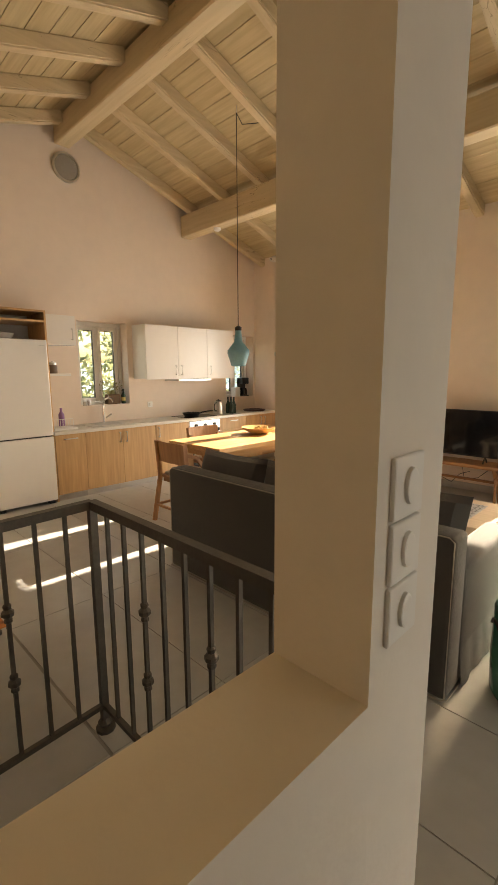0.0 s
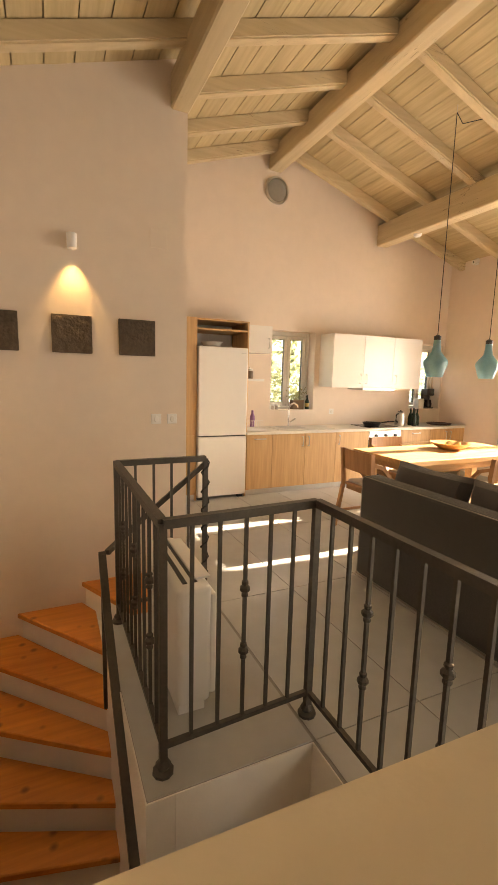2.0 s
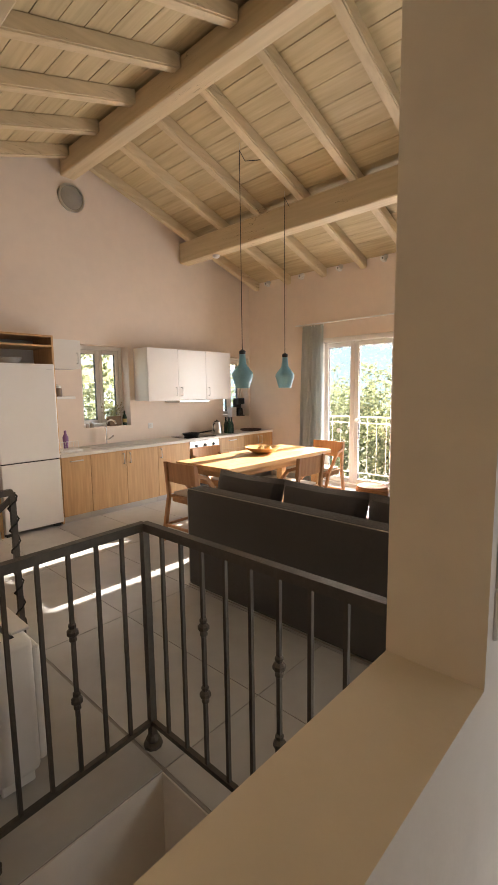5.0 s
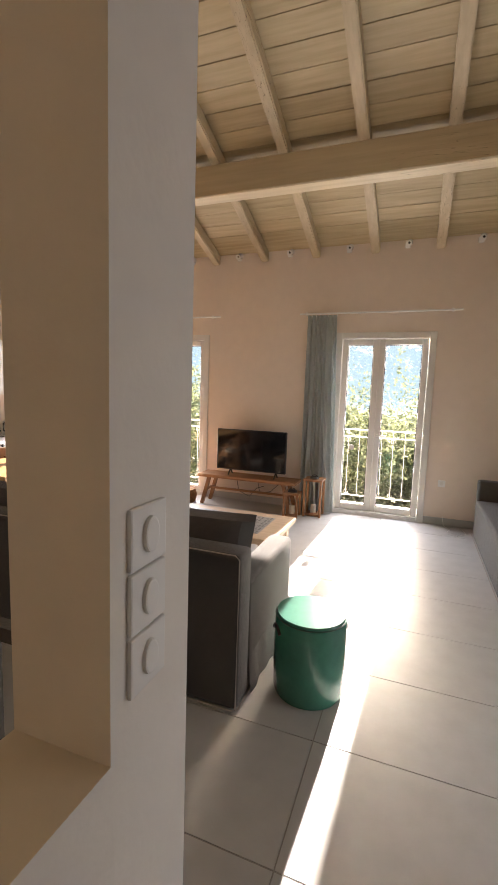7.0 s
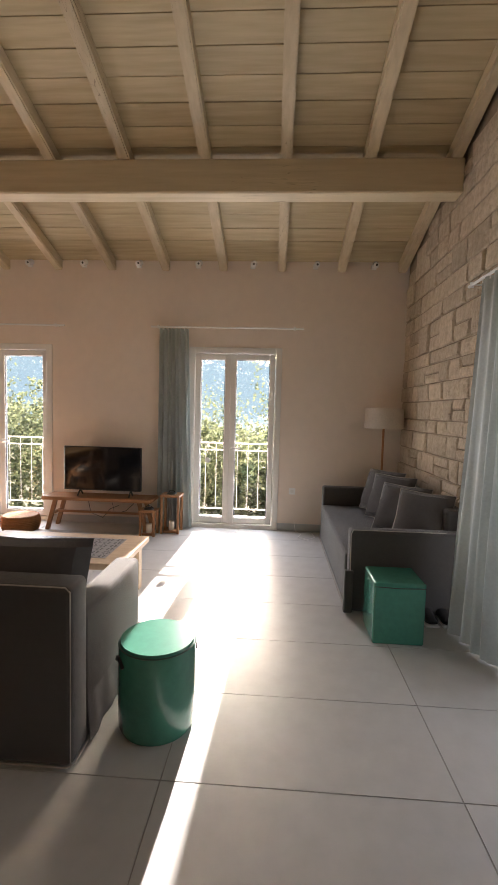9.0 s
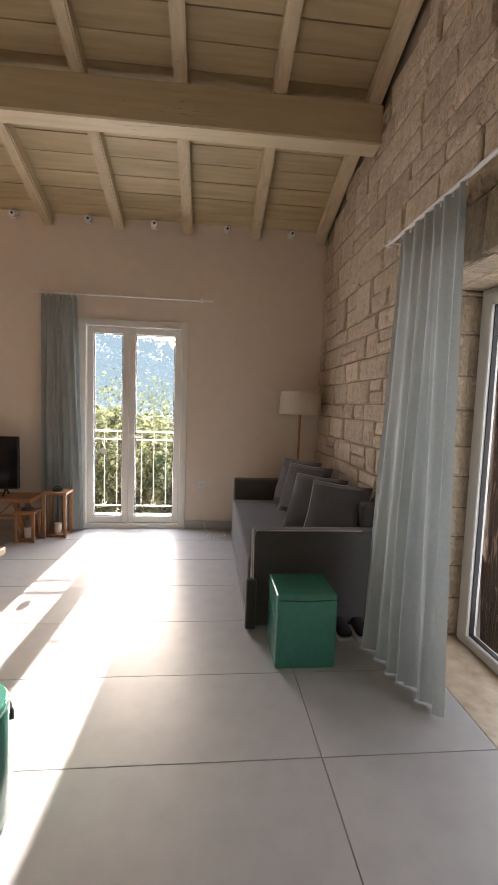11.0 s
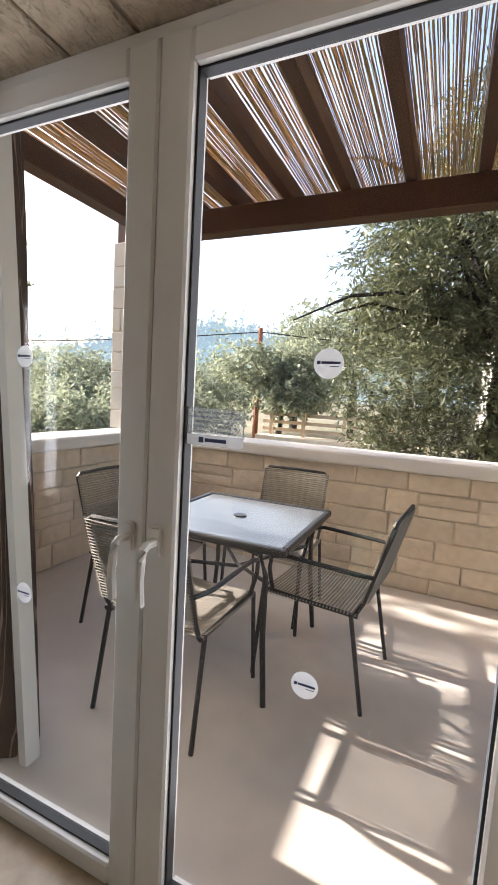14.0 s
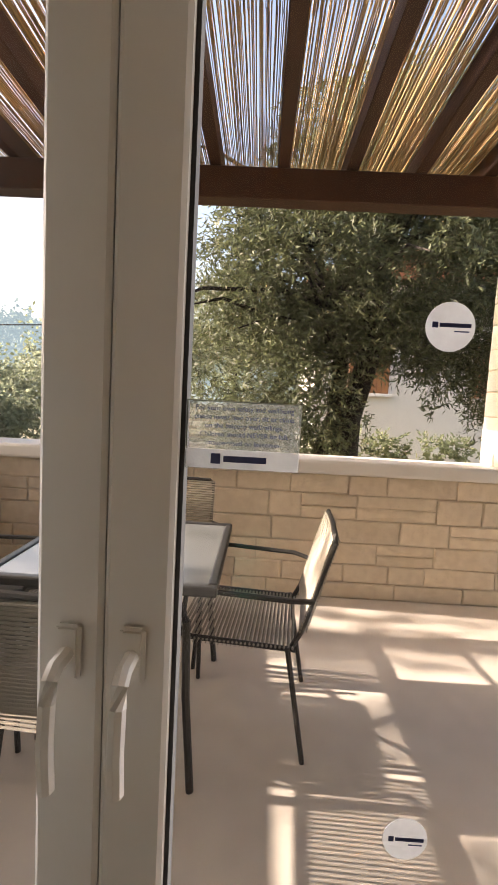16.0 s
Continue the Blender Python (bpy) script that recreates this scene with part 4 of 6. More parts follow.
part("door", box(3.84, FY - 0.006, 0.12, 4.40, FY + 0.011, 0.63, 0.004), SCREEN, ov, "black glass door")
part("handle", tube([(3.88, FY - 0.005, 0.585), (3.88, FY - 0.045, 0.585), (4.36, FY - 0.045, 0.585), (4.36, FY - 0.005, 0.585)], 0.009, 8), STEEL, ov)
for x in (3.95, 4.12, 4.29):
    own = tube([(x, FY - 0.004, 0.70), (x, FY - 0.03, 0.70)], 0.02, 12)
    part("knob", own, BLACK, ov)
for x0, x1 in ((3.90, 4.10), (4.14, 4.34)):
    tw = thing("tea_towel", "striped tea towel hanging over the oven handle", "towel", (x0, FY - 0.05, 0.4))
    own = bmesh.new()
    rows = [[own.verts.new((x0 + (x1 - x0) * i / 8, FY - 0.058 - 0.004 * math.sin(i * 1.7 + j * 0.3), 0.597 - 0.30 * j / 8)) for i in range(9)] for j in range(9)]
    rows = [[own.verts.new((x0 + (x1 - x0) * i / 8, FY - 0.034, 0.45 + 0.147 * j / 3)) for i in range(9)] for j in range(4)] + rows
    for a, b in zip(rows, rows[1:]):
        for i in range(8):
            own.faces.new((a[i], a[i + 1], b[i + 1], b[i]))
    part("cloth", own, mat("towel_cloth", (0.55, 0.50, 0.44), 0.95, 0.3, 50, stretch=(1, 1, 0.02)), tw, smooth=True)
hob = thing("hob", "black glass ceramic hob set in the worktop", "hob", (4.12, 5.22, 0.805))
part("plate", box(3.85, 5.03, 0.8055, 4.40, 5.43, 0.812, 0.002), SCREEN, hob)
pan = thing("frying_pan", "black frying pan standing on the hob", "pan", (4.05, 5.2, 0.812))
part("bowl", lathe([(0.0, 0.0), (0.10, 0.0), (0.135, 0.05), (0.13, 0.05), (0.098, 0.006), (0.0, 0.006)], (4.05, 5.2, 0.812), 24), BLACK, pan, smooth=True)
part("handle", tube([(4.17, 5.17, 0.855), (4.28, 5.12, 0.875), (4.37, 5.09, 0.88)], 0.010, 8), BLACK, pan)
ket = thing("kettle", "brushed steel electric kettle on the worktop", "kettle", (4.58, 5.2, 0.805))
part("body", lathe([(0.075, 0), (0.08, 0.02), (0.078, 0.12), (0.062, 0.19), (0.0, 0.20)], (4.58, 5.2, 0.805), 24), STEEL, ket, smooth=True)
part("handle", tube([(4.51, 5.17, 0.985), (4.45, 5.14, 0.97), (4.445, 5.14, 0.88), (4.505, 5.17, 0.86)], 0.011, 8), BLACK, ket)
part("lid", lathe([(0.045, 0), (0.04, 0.012), (0.012, 0.016), (0.012, 0.03), (0, 0.03)], (4.58, 5.2, 1.003), 16), BLACK, ket)
DKG = mat("dark_green_glass", (0.012, 0.035, 0.02), 0.15, 0.1, 6)
for k, (x, y) in enumerate(((4.78, 5.12), (4.86, 5.15), (4.80, 5.22), (4.88, 5.24))):
    bt = thing("bottle", "dark green glass bottle in a group on the worktop", "bottle", (x, y, 0.805), "bottles on the worktop")
    part("glass", lathe([(0.034, 0), (0.036, 0.01), (0.036, 0.13), (0.014, 0.19), (0.014, 0.235), (0, 0.235)], (x, y, 0.805), 14), DKG, bt, smooth=True)
    part("cap", lathe([(0.016, 0), (0.016, 0.025), (0, 0.025)], (x, y, 1.035), 12), BLACK, bt)
tray = thing("wooden_tray", "dark round-edged wooden tray lying on the worktop", "tray", (5.35, 5.2, 0.805))
part("board", lathe([(0.0, 0), (0.17, 0), (0.19, 0.022), (0.175, 0.024), (0.16, 0.010), (0.0, 0.010)], (5.38, 5.2, 0.8055), 28), mat("dark_tray", (0.10, 0.045, 0.03), 0.5, 0.2, 12), tray, smooth=True)
cm = thing("coffee_machine", "black filter coffee machine on the window sill", "coffee machine", (5.50, YN + 0.08, 1.03))
own = box(5.42, YN + 0.02, 1.03, 5.58, YN + 0.16, 1.05, 0.006)
box(5.42, YN + 0.11, 1.05, 5.58, YN + 0.16, 1.32, 0.006, own)
box(5.42, YN + 0.02, 1.24, 5.58, YN + 0.16, 1.35, 0.01, own)
part("body", own, BLACK, cm)
part("jug", lathe([(0.05, 0), (0.058, 0.05), (0.045, 0.12), (0, 0.125)], (5.50, YN + 0.065, 1.053), 16), SCREEN, cm, smooth=True)
cn = thing("canister", "white storage canister on the window sill", "canister", (5.33, YN + 0.08, 1.03))
part("body", box(5.26, YN + 0.03, 1.03, 5.38, YN + 0.14, 1.19, 0.008), WHITE_MATT, cn)

# sink, tap and small things
sk = thing("sink", "pale inset sink with drainer in the worktop", "sink", (2.85, 5.22, 0.805))
own = box(2.45, 5.04, 0.8055, 3.30, 5.44, 0.815, 0.003)
part("rim", own, mat("composite_sink", (0.66, 0.62, 0.56), 0.4, 0.05, 30), sk)
# flat panel; the hollow's shade is put in as a darker rim colour
part("bowl", box(2.56, 5.09, 0.8155, 2.90, 5.39, 0.8175, 0.001), mat("sink_basin_shade", (0.50, 0.47, 0.43), 0.4, 0.05, 30), sk)
tap = thing("tap", "chrome swan-neck mixer tap behind the sink", "tap", (2.78, 5.41, 0.815))
part("spout", tube([(2.78, 5.41, 0.815), (2.78, 5.41, 1.04), (2.79, 5.38, 1.11), (2.81, 5.32, 1.135), (2.83, 5.26, 1.11), (2.835, 5.25, 1.08)], 0.012, 10), CHROME, tap, smooth=True)
part("lever", tube([(2.80, 5.40, 0.87), (2.87, 5.37, 0.92)], 0.010, 8), CHROME, tap)
rk = thing("dish_rack", "small white wire dish rack beside the sink", "dish rack", (2.12, 5.2, 0.805))
own = bmesh.new()
for k in range(8):
    x = 2.02 + 0.03 * k
    tube([(x, 5.08, 0.83), (x, 5.08, 0.93)], 0.003, 5, own)
for z in (0.83, 0.93):
    tube([(2.02, 5.08, z), (2.23, 5.08, z)], 0.003, 5, own)
box(2.01, 5.07, 0.806, 2.28, 5.30, 0.828, 0.004, own)
part("wires", own, WHITE_MATT, rk)
sb = thing("soap_bottle", "violet dish soap bottle beside the sink", "bottle", (2.24, 5.36, 0.805))
part("body", lathe([(0.032, 0), (0.034, 0.01), (0.034, 0.15), (0.015, 0.19), (0.015, 0.23), (0, 0.23)], (2.22, 5.38, 0.8055), 14), mat("violet_plastic", (0.26, 0.12, 0.30), 0.3, 0.05, 6), sb, smooth=True)
plate(2.05, YN, 1.02, 0.075, 0.075, "s", "socket", "white wall socket above the dish rack")
# window sill things
fl = thing("dried_flowers", "brown box with dried flowers on the window sill", "flower box", (3.0, YN + 0.1, 1.03))
part("box", box(2.93, YN + 0.06, 1.03, 3.11, YN + 0.15, 1.16, 0.004), mat("brown_card", (0.16, 0.095, 0.05), 0.8, 0.2, 15), fl)
own = bmesh.new()
rng = random.Random(5)
for k in range(60):
    b0 = Vector((3.02 + rng.uniform(-0.06, 0.06), YN + 0.10, 1.15))
    tip = b0 + Vector((rng.uniform(-0.17, 0.10), rng.uniform(-0.05, 0.03), rng.uniform(0.05, 0.20)))
    tube([b0, (b0 + tip) / 2 + Vector((0, 0, 0.02)), tip], 0.0015, 3, own)
    lathe([(0.0, -0.008), (0.009, 0), (0.0, 0.008)], tip, 5, own)
part("stems", own, mat("dry_stem", (0.26, 0.22, 0.09), 0.9, 0.3, 40), fl)
ob_ = thing("oil_bottle", "dark oil bottle with yellow label on the window sill", "bottle", (3.16, YN + 0.06, 1.03))
part("glass", lathe([(0.028, 0), (0.03, 0.01), (0.03, 0.11), (0.012, 0.16), (0.012, 0.20), (0, 0.20)], (3.16, YN + 0.06, 1.031), 14), DKG, ob_, smooth=True)
part("label", lathe([(0.031, 0), (0.031, 0.05)], (3.16, YN + 0.06, 1.07), 14), mat("yellow_label", (0.55, 0.42, 0.15), 0.7), ob_)
for x in (2.60, 2.66):
    jr = thing("spice_jar", "small glass spice jar on the window sill", "jar", (x, YN + 0.05, 1.03), "spice jars")
    part("glass", lathe([(0.022, 0), (0.022, 0.055), (0, 0.055)], (x, YN + 0.05, 1.031), 12), mat("jar_glass", (0.45, 0.40, 0.34), 0.2), jr)
    part("lid", lathe([(0.023, 0), (0.023, 0.018), (0, 0.018)], (x, YN + 0.05, 1.086), 12), WHITE_MATT, jr)

# tall housing and fridge
tall = thing("tall_cabinet", "oak-grained tall cabinet housing round the fridge with open shelf", "tall cabinet", (1.5, 5.2, 0))
part("side_panel", box(1.955, FY + 0.02, 0.0, 1.975, YN - 0.002, 2.11, 0.001), OAK, tall)
part("side_panel", box(1.315, FY + 0.02, 0.0, 1.335, YN - 0.002, 2.11, 0.001), OAK, tall)
part("top_panel", box(1.336, FY + 0.02, 2.09, 1.954, YN - 0.002, 2.11, 0.001), OAK, tall)
part("shelf", box(1.336, FY + 0.02, 1.985, 1.954, YN - 0.002, 2.005, 0.001), OAK, tall)
part("back_panel", box(1.336, YN - 0.012, 1.80, 1.954, YN - 0.003, 2.09), WHITE_MATT, tall)
part("body", box(0.83, FY + 0.022, 0.08, 1.314, YN - 0.002, 2.11), OAK, tall)
part("door", box(0.832, FY, 0.08, 1.313, FY + 0.02, 0.78, 0.0015), OAK, tall)
part("door", box(0.832, FY, 0.784, 1.313, FY + 0.02, 2.11, 0.0015), OAK, tall)
part("plinth", box(0.832, FY + 0.04, 0.0, 1.313, FY + 0.05, 0.08), STEEL, tall)
fr = thing("fridge", "tall white fridge freezer in the oak housing", "fridge", (1.645, 5.2, 0))
part("body", box(1.345, FY + 0.03, 0.03, 1.945, YN - 0.03, 1.80, 0.004), WHITE_GLOSS, fr)
part("upper_door", box(1.343, FY - 0.03, 0.775, 1.947, FY + 0.028, 1.80, 0.010, seg=2), WHITE_GLOSS, fr)
part("lower_door", box(1.343, FY - 0.03, 0.045, 1.947, FY + 0.028, 0.762, 0.010, seg=2), WHITE_GLOSS, fr)
part("gap", box(1.35, FY - 0.01, 0.763, 1.94, FY + 0.026, 0.774), BLACK, fr)
part("badge", box(1.86, FY - 0.0315, 1.735, 1.92, FY - 0.0302, 1.743), STEEL, fr)
for x in (1.36, 1.87):
    part("foot", box(x, FY + 0.02, 0.0, x + 0.06, FY + 0.08, 0.03), BLACK, fr)
bw = thing("glass_bowl", "clear glass dish on top of the fridge", "bowl", (1.56, 5.15, 1.80))
part("glass", lathe([(0.0, 0), (0.09, 0.0), (0.13, 0.06), (0.125, 0.06), (0.085, 0.006), (0, 0.006)], (1.56, 5.15, 1.801), 24), mat("dish_glass", (0.5, 0.48, 0.45), 0.1), bw, smooth=True)

# wall cabinets
def wall_unit(x0, x1, z0, z1, y, doors, label):
    th = thing("wall_cabinet", label, "wall cabinet", ((x0 + x1) / 2, YN, z0))
    part("body", box(x0, y + 0.02, z0, x1, YN - 0.001, z1, 0.002), WHITE_GLOSS, th)
    for a, b, hx in doors:
        d = part("door", box(a + 0.0015, y, z0 - 0.004, b - 0.0015, y + 0.019, z1 - 0.002, 0.0015), WHITE_GLOSS, th)
        bow_handle(d, hx, y, z0 + 0.12)
    return th


wall_unit(2.0, 2.37, 1.77, 2.10, 5.17, [(2.0, 2.37, 2.32)], "small glossy white wall cabinet beside the window")
wall_unit(3.30, 4.88, 1.36, 2.08, 5.17, [(3.30, 3.82, 3.77), (3.82, 4.35, 3.87), (4.35, 4.88, 4.40)], "wide glossy white wall cabinets over the hob")
hd = thing("cooker_hood", "slim steel cooker hood under the wall cabinet", "cooker hood", (4.1, 5.3, 1.33))
part("body", box(3.80, 5.14, 1.325, 4.38, YN - 0.01, 1.354, 0.003), STEEL, hd)
shf = thing("wall_shelf", "short white wall shelf with jars beside the fridge", "shelf", (2.16, YN - 0.1, 1.43))
part("board", box(1.98, 5.30, 1.415, 2.34, YN - 0.001, 1.445, 0.003), WHITE_MATT, shf)
for x, h, r in ((2.17, 0.13, 0.05), (2.05, 0.10, 0.035)):
    jr = thing("storage_jar", "brown storage jar with lid on the shelf", "jar", (x, 5.4, 1.445))
    part("body", lathe([(r * 0.9, 0), (r, 0.01), (r, h * 0.75), (r * 0.8, h * 0.8), (0, h * 0.8)], (x, 5.4, 1.4455), 16), mat("jar_brown", (0.17, 0.12, 0.085), 0.35), jr, smooth=True)
    part("lid", lathe([(r * 0.85, 0), (r * 0.85, h * 0.18), (r * 0.2, h * 0.22), (r * 0.2, h * 0.3), (0, h * 0.3)], (x, 5.4, 1.446 + h * 0.8), 16), STEEL, jr, smooth=True)
tin = thing("small_tin", "small dark tin on the upper wall by the shelf", "tin", (1.99, 5.45, 1.62))
part("body", box(1.985, 5.42, 1.60, 2.05, 5.498, 1.68, 0.003), mat("brown_tin", (0.12, 0.07, 0.04), 0.5), tin)

# ---- dining table and chairs ----
TX0, TX1, TY0, TY1, TZ = 2.70, 4.50, 3.06, 3.86, 0.75
tb = thing("dining_table", "solid oak dining table with square legs", "table", (3.6, 3.4, 0))
for k in range(6):
    y0 = TY0 + (TY1 - TY0) * k / 6
    part("plank", box(TX0, y0 + 0.0008, TZ - 0.045, TX1, y0 + (TY1 - TY0) / 6 - 0.0008, TZ, 0.002), OAK_X, tb)
own = box(TX0 + 0.12, TY0 + 0.10, TZ - 0.13, TX1 - 0.12, TY0 + 0.13, TZ - 0.046, 0.002)
for b_ in ((TX0 + 0.12, TY1 - 0.13, TX1 - 0.12, TY1 - 0.10), (TX0 + 0.12, TY0 + 0.13, TX0 + 0.15, TY1 - 0.13), (TX1 - 0.15, TY0 + 0.13, TX1 - 0.12, TY1 - 0.13)):
    box(b_[0], b_[1], TZ - 0.13, b_[2], b_[3], TZ - 0.046, 0.002, own)
part("apron", own, OAK_X, tb)
for x in (TX0 + 0.10, TX1 - 0.19):
    for y in (TY0 + 0.08, TY1 - 0.17):
        part("leg", box(x, y, 0, x + 0.09, y + 0.09, TZ - 0.046, 0.004), OAK_X, tb)
fb = thing("fruit_bowl", "shallow wooden bowl on the dining table", "bowl", (3.72, 3.55, TZ))
part("bowl", lathe([(0.0, 0.0), (0.09, 0.0), (0.19, 0.055), (0.205, 0.075), (0.195, 0.075), (0.085, 0.012), (0.0, 0.010)], (3.72, 3.52, TZ), 28), wood("bowl_wood", (0.60, 0.33, 0.12), (0.4, 0.2, 0.07), "X", 10), fb, smooth=True)
for x, y in ((3.66, 3.50), (3.75, 3.56), (3.78, 3.47)):
    ft = thing("lemon", "yellow fruit lying in the wooden bowl", "fruit", (x, y, TZ + 0.03), "fruit in the bowl")
    part("skin", lathe([(0, -0.034), (0.022, -0.028), (0.034, 0), (0.022, 0.028), (0, 0.036)], (x, y, TZ + 0.055), 14), mat("fruit_skin", (0.65, 0.48, 0.20), 0.5), ft, smooth=True)


def dining_chair(m):
    """Chair facing +x, on the origin: slanted legs, plain seat, one curved back panel."""
    th = thing("dining_chair", "teak dining chair with slanted legs and a plain back panel", "chair", (0, 0, 0), "chairs round the dining table")
    part("seat", box(-0.21, -0.22, 0.43, 0.22, 0.22, 0.455, 0.008, seg=2), TEAK, th)
    part("seat_rail", box(-0.19, -0.20, 0.385, 0.18, 0.20, 0.429, 0.004), TEAK, th)
    for s in (-1, 1):
        part("rear_leg", tube([(-0.30, s * 0.215, 0.0), (-0.215, s * 0.215, 0.45), (-0.245, s * 0.215, 0.80)], 0.017, 4, square=True), TEAK, th)
        part("front_leg", tube([(0.24, s * 0.215, 0.0), (0.10, s * 0.215, 0.42), (-0.10, s * 0.215, 0.66), (-0.225, s * 0.215, 0.70)], 0.016, 4, square=True), TEAK, th)
        part("side_rail", tube([(-0.27, s * 0.215, 0.16), (0.19, s * 0.215, 0.16)], 0.011, 4, square=True), TEAK, th)
    part("stretcher", tube([(-0.27, -0.215, 0.16), (-0.27, 0.215, 0.16)], 0.011, 4, square=True), TEAK, th)
    own = bmesh.new()
    cols = []
    for k in range(9):
        y = -0.23 + 0.46 * k / 8
        x = -0.235 - 0.035 * (1 - (y / 0.23) ** 2)
        cols.append([own.verts.new((x + dx + 0.02 * (1 - t), y, 0.60 + 0.20 * t)) for dx, t in ((0, 0), (0.016, 0), (0.016, 1), (0, 1))])
    for a, b in zip(cols, cols[1:]):
        for j in range(4):
            own.faces.new((a[j], a[(j + 1) % 4], b[(j + 1) % 4], b[j]))
    own.faces.new(cols[0])
    own.faces.new(cols[-1][::-1])
    part("back_panel", own, TEAK, th, smooth=True)
    part("seat_pad", soft_box(-0.18, -0.19, 0.456, 0.19, 0.19, 0.485, 0.012), mat("seat_pad", (0.60, 0.55, 0.48), 0.95, 0.1, 30), th)
    th.matrix_world = m
    return th


ch = dining_chair(pose(2.68, 3.47, 0, 0, 0, 0))
copy_thing(ch, pose(3.60, 2.98, 0, 0, 0, 90))
copy_thing(ch, pose(4.62, 3.32, 0, 0, 0, 180))
copy_thing(ch, pose(3.45, 3.98, 0, 0, 0, -90))

# pendants
for x, zc in ((3.38, 3.97), (4.14, 3.73)):
    pd = thing("pendant_lamp", "pale blue faceted glass pendant on a long black cord", "pendant lamp", (x, 3.5, 1.9), "pendants over the dining table")
    own = lathe([(0.032, 0.0), (0.036, -0.07), (0.045, -0.13), (0.115, -0.22), (0.118, -0.25), (0.075, -0.385), (0.070, -0.385), (0.110, -0.25), (0.040, -0.13), (0.030, -0.005)], (x, 3.5, 1.90), 16)
    part("shade", own, BLUE_GLASS, pd, "ribbed pale blue glass", True)
    part("fitting", lathe([(0.034, -0.015), (0.036, 0.02), (0.012, 0.035), (0, 0.035)], (x, 3.5, 1.90), 14), BLACK, pd)
    part("cord", tube([(x, 3.5, 1.92), (x, 3.5, zc)], 0.004, 6), CORD, pd)
    part("slack", tube([(x, 3.5, zc), (x + 0.03, 3.45, zc - 0.11), (x + 0.12, 3.36, zc - 0.10), (x + 0.20, 3.27, roof_z(x + 0.2) + 0.03)], 0.004, 6), CORD, pd)
    part("hook", tube([(x, 3.5, zc - 0.01), (x, 3.5, roof_z(x) + 0.13)], 0.003, 5), STEEL, pd)

# ---- sofa seen from behind ----
def piping(parent, pts):
    return part("piping", tube(pts, 0.0035, 6), PIPING, parent, "pale piping")


SX0, SX1, SY0, SY1 = 1.875, 2.78, 0.66, 2.69
sf = thing("sofa", "dark grey slipcovered sofa with pale piping", "sofa", (2.35, 1.7, 0))
part("back", soft_box(SX0, SY0, 0.015, SX0 + 0.16, SY1, 0.77, 0.025), GREY, sf, smooth=True)
part("arm", soft_box(SX0 + 0.14, SY0 + 0.002, 0.012, SX1, SY0 + 0.15, 0.595, 0.03), GREY, sf, smooth=True)
part("arm", soft_box(SX0 + 0.14, SY1 - 0.15, 0.012, SX1, SY1 - 0.002, 0.595, 0.03), GREY, sf, smooth=True)
part("seat", soft_box(SX0 + 0.15, SY0 + 0.14, 0.014, SX1 + 0.02, SY1 - 0.14, 0.41, 0.03), GREY, sf, smooth=True)
piping(sf, [(SX0 + 0.006, SY0 + 0.006, 0.02), (SX0 + 0.006, SY0 + 0.006, 0.75), (SX0 + 0.012, SY0 + 0.03, 0.766), (SX0 + 0.010, SY1 - 0.03, 0.766), (SX0 + 0.006, SY1 - 0.006, 0.74), (SX0 + 0.006, SY1 - 0.006, 0.02)])
piping(sf, [(SX0 - 0.003, SY1, 0.018), (SX0 - 0.003, SY0 + 0.02, 0.018), (SX0 + 0.02, SY0 - 0.003, 0.018), (SX1 - 0.02, SY0 - 0.001, 0.018)])
own = bmesh.new()
n = 40
top_, bot_ = [], []
for i in range(n + 1):
    x = SX0 + 0.16 + (SX1 - SX0 - 0.16) * i / n
    f = 0.010 + 0.008 * math.sin(i * 0.55) * math.sin(i * 0.21)
    top_.append(own.verts.new((x, SY0 + 0.001, 0.20)))
    bot_.append(own.verts.new((x, SY0 - 0.004 - f, 0.006)))
for i in range(n):
    own.faces.new((top_[i], top_[i + 1], bot_[i + 1], bot_[i]))
part("skirt", own, GREY, sf, smooth=True)
for k, y in enumerate((1.04, 1.69, 2.34)):
    cu = thing("sofa_cushion", "dark grey back cushion on the sofa", "cushion", (2.14, y, 0.41), "back cushions of the sofa")
    part("cover", pillow(0.66, 0.46, 0.20, (2.17, y, 0.645), (12, 0, 90), k), GREY2, cu, smooth=True)

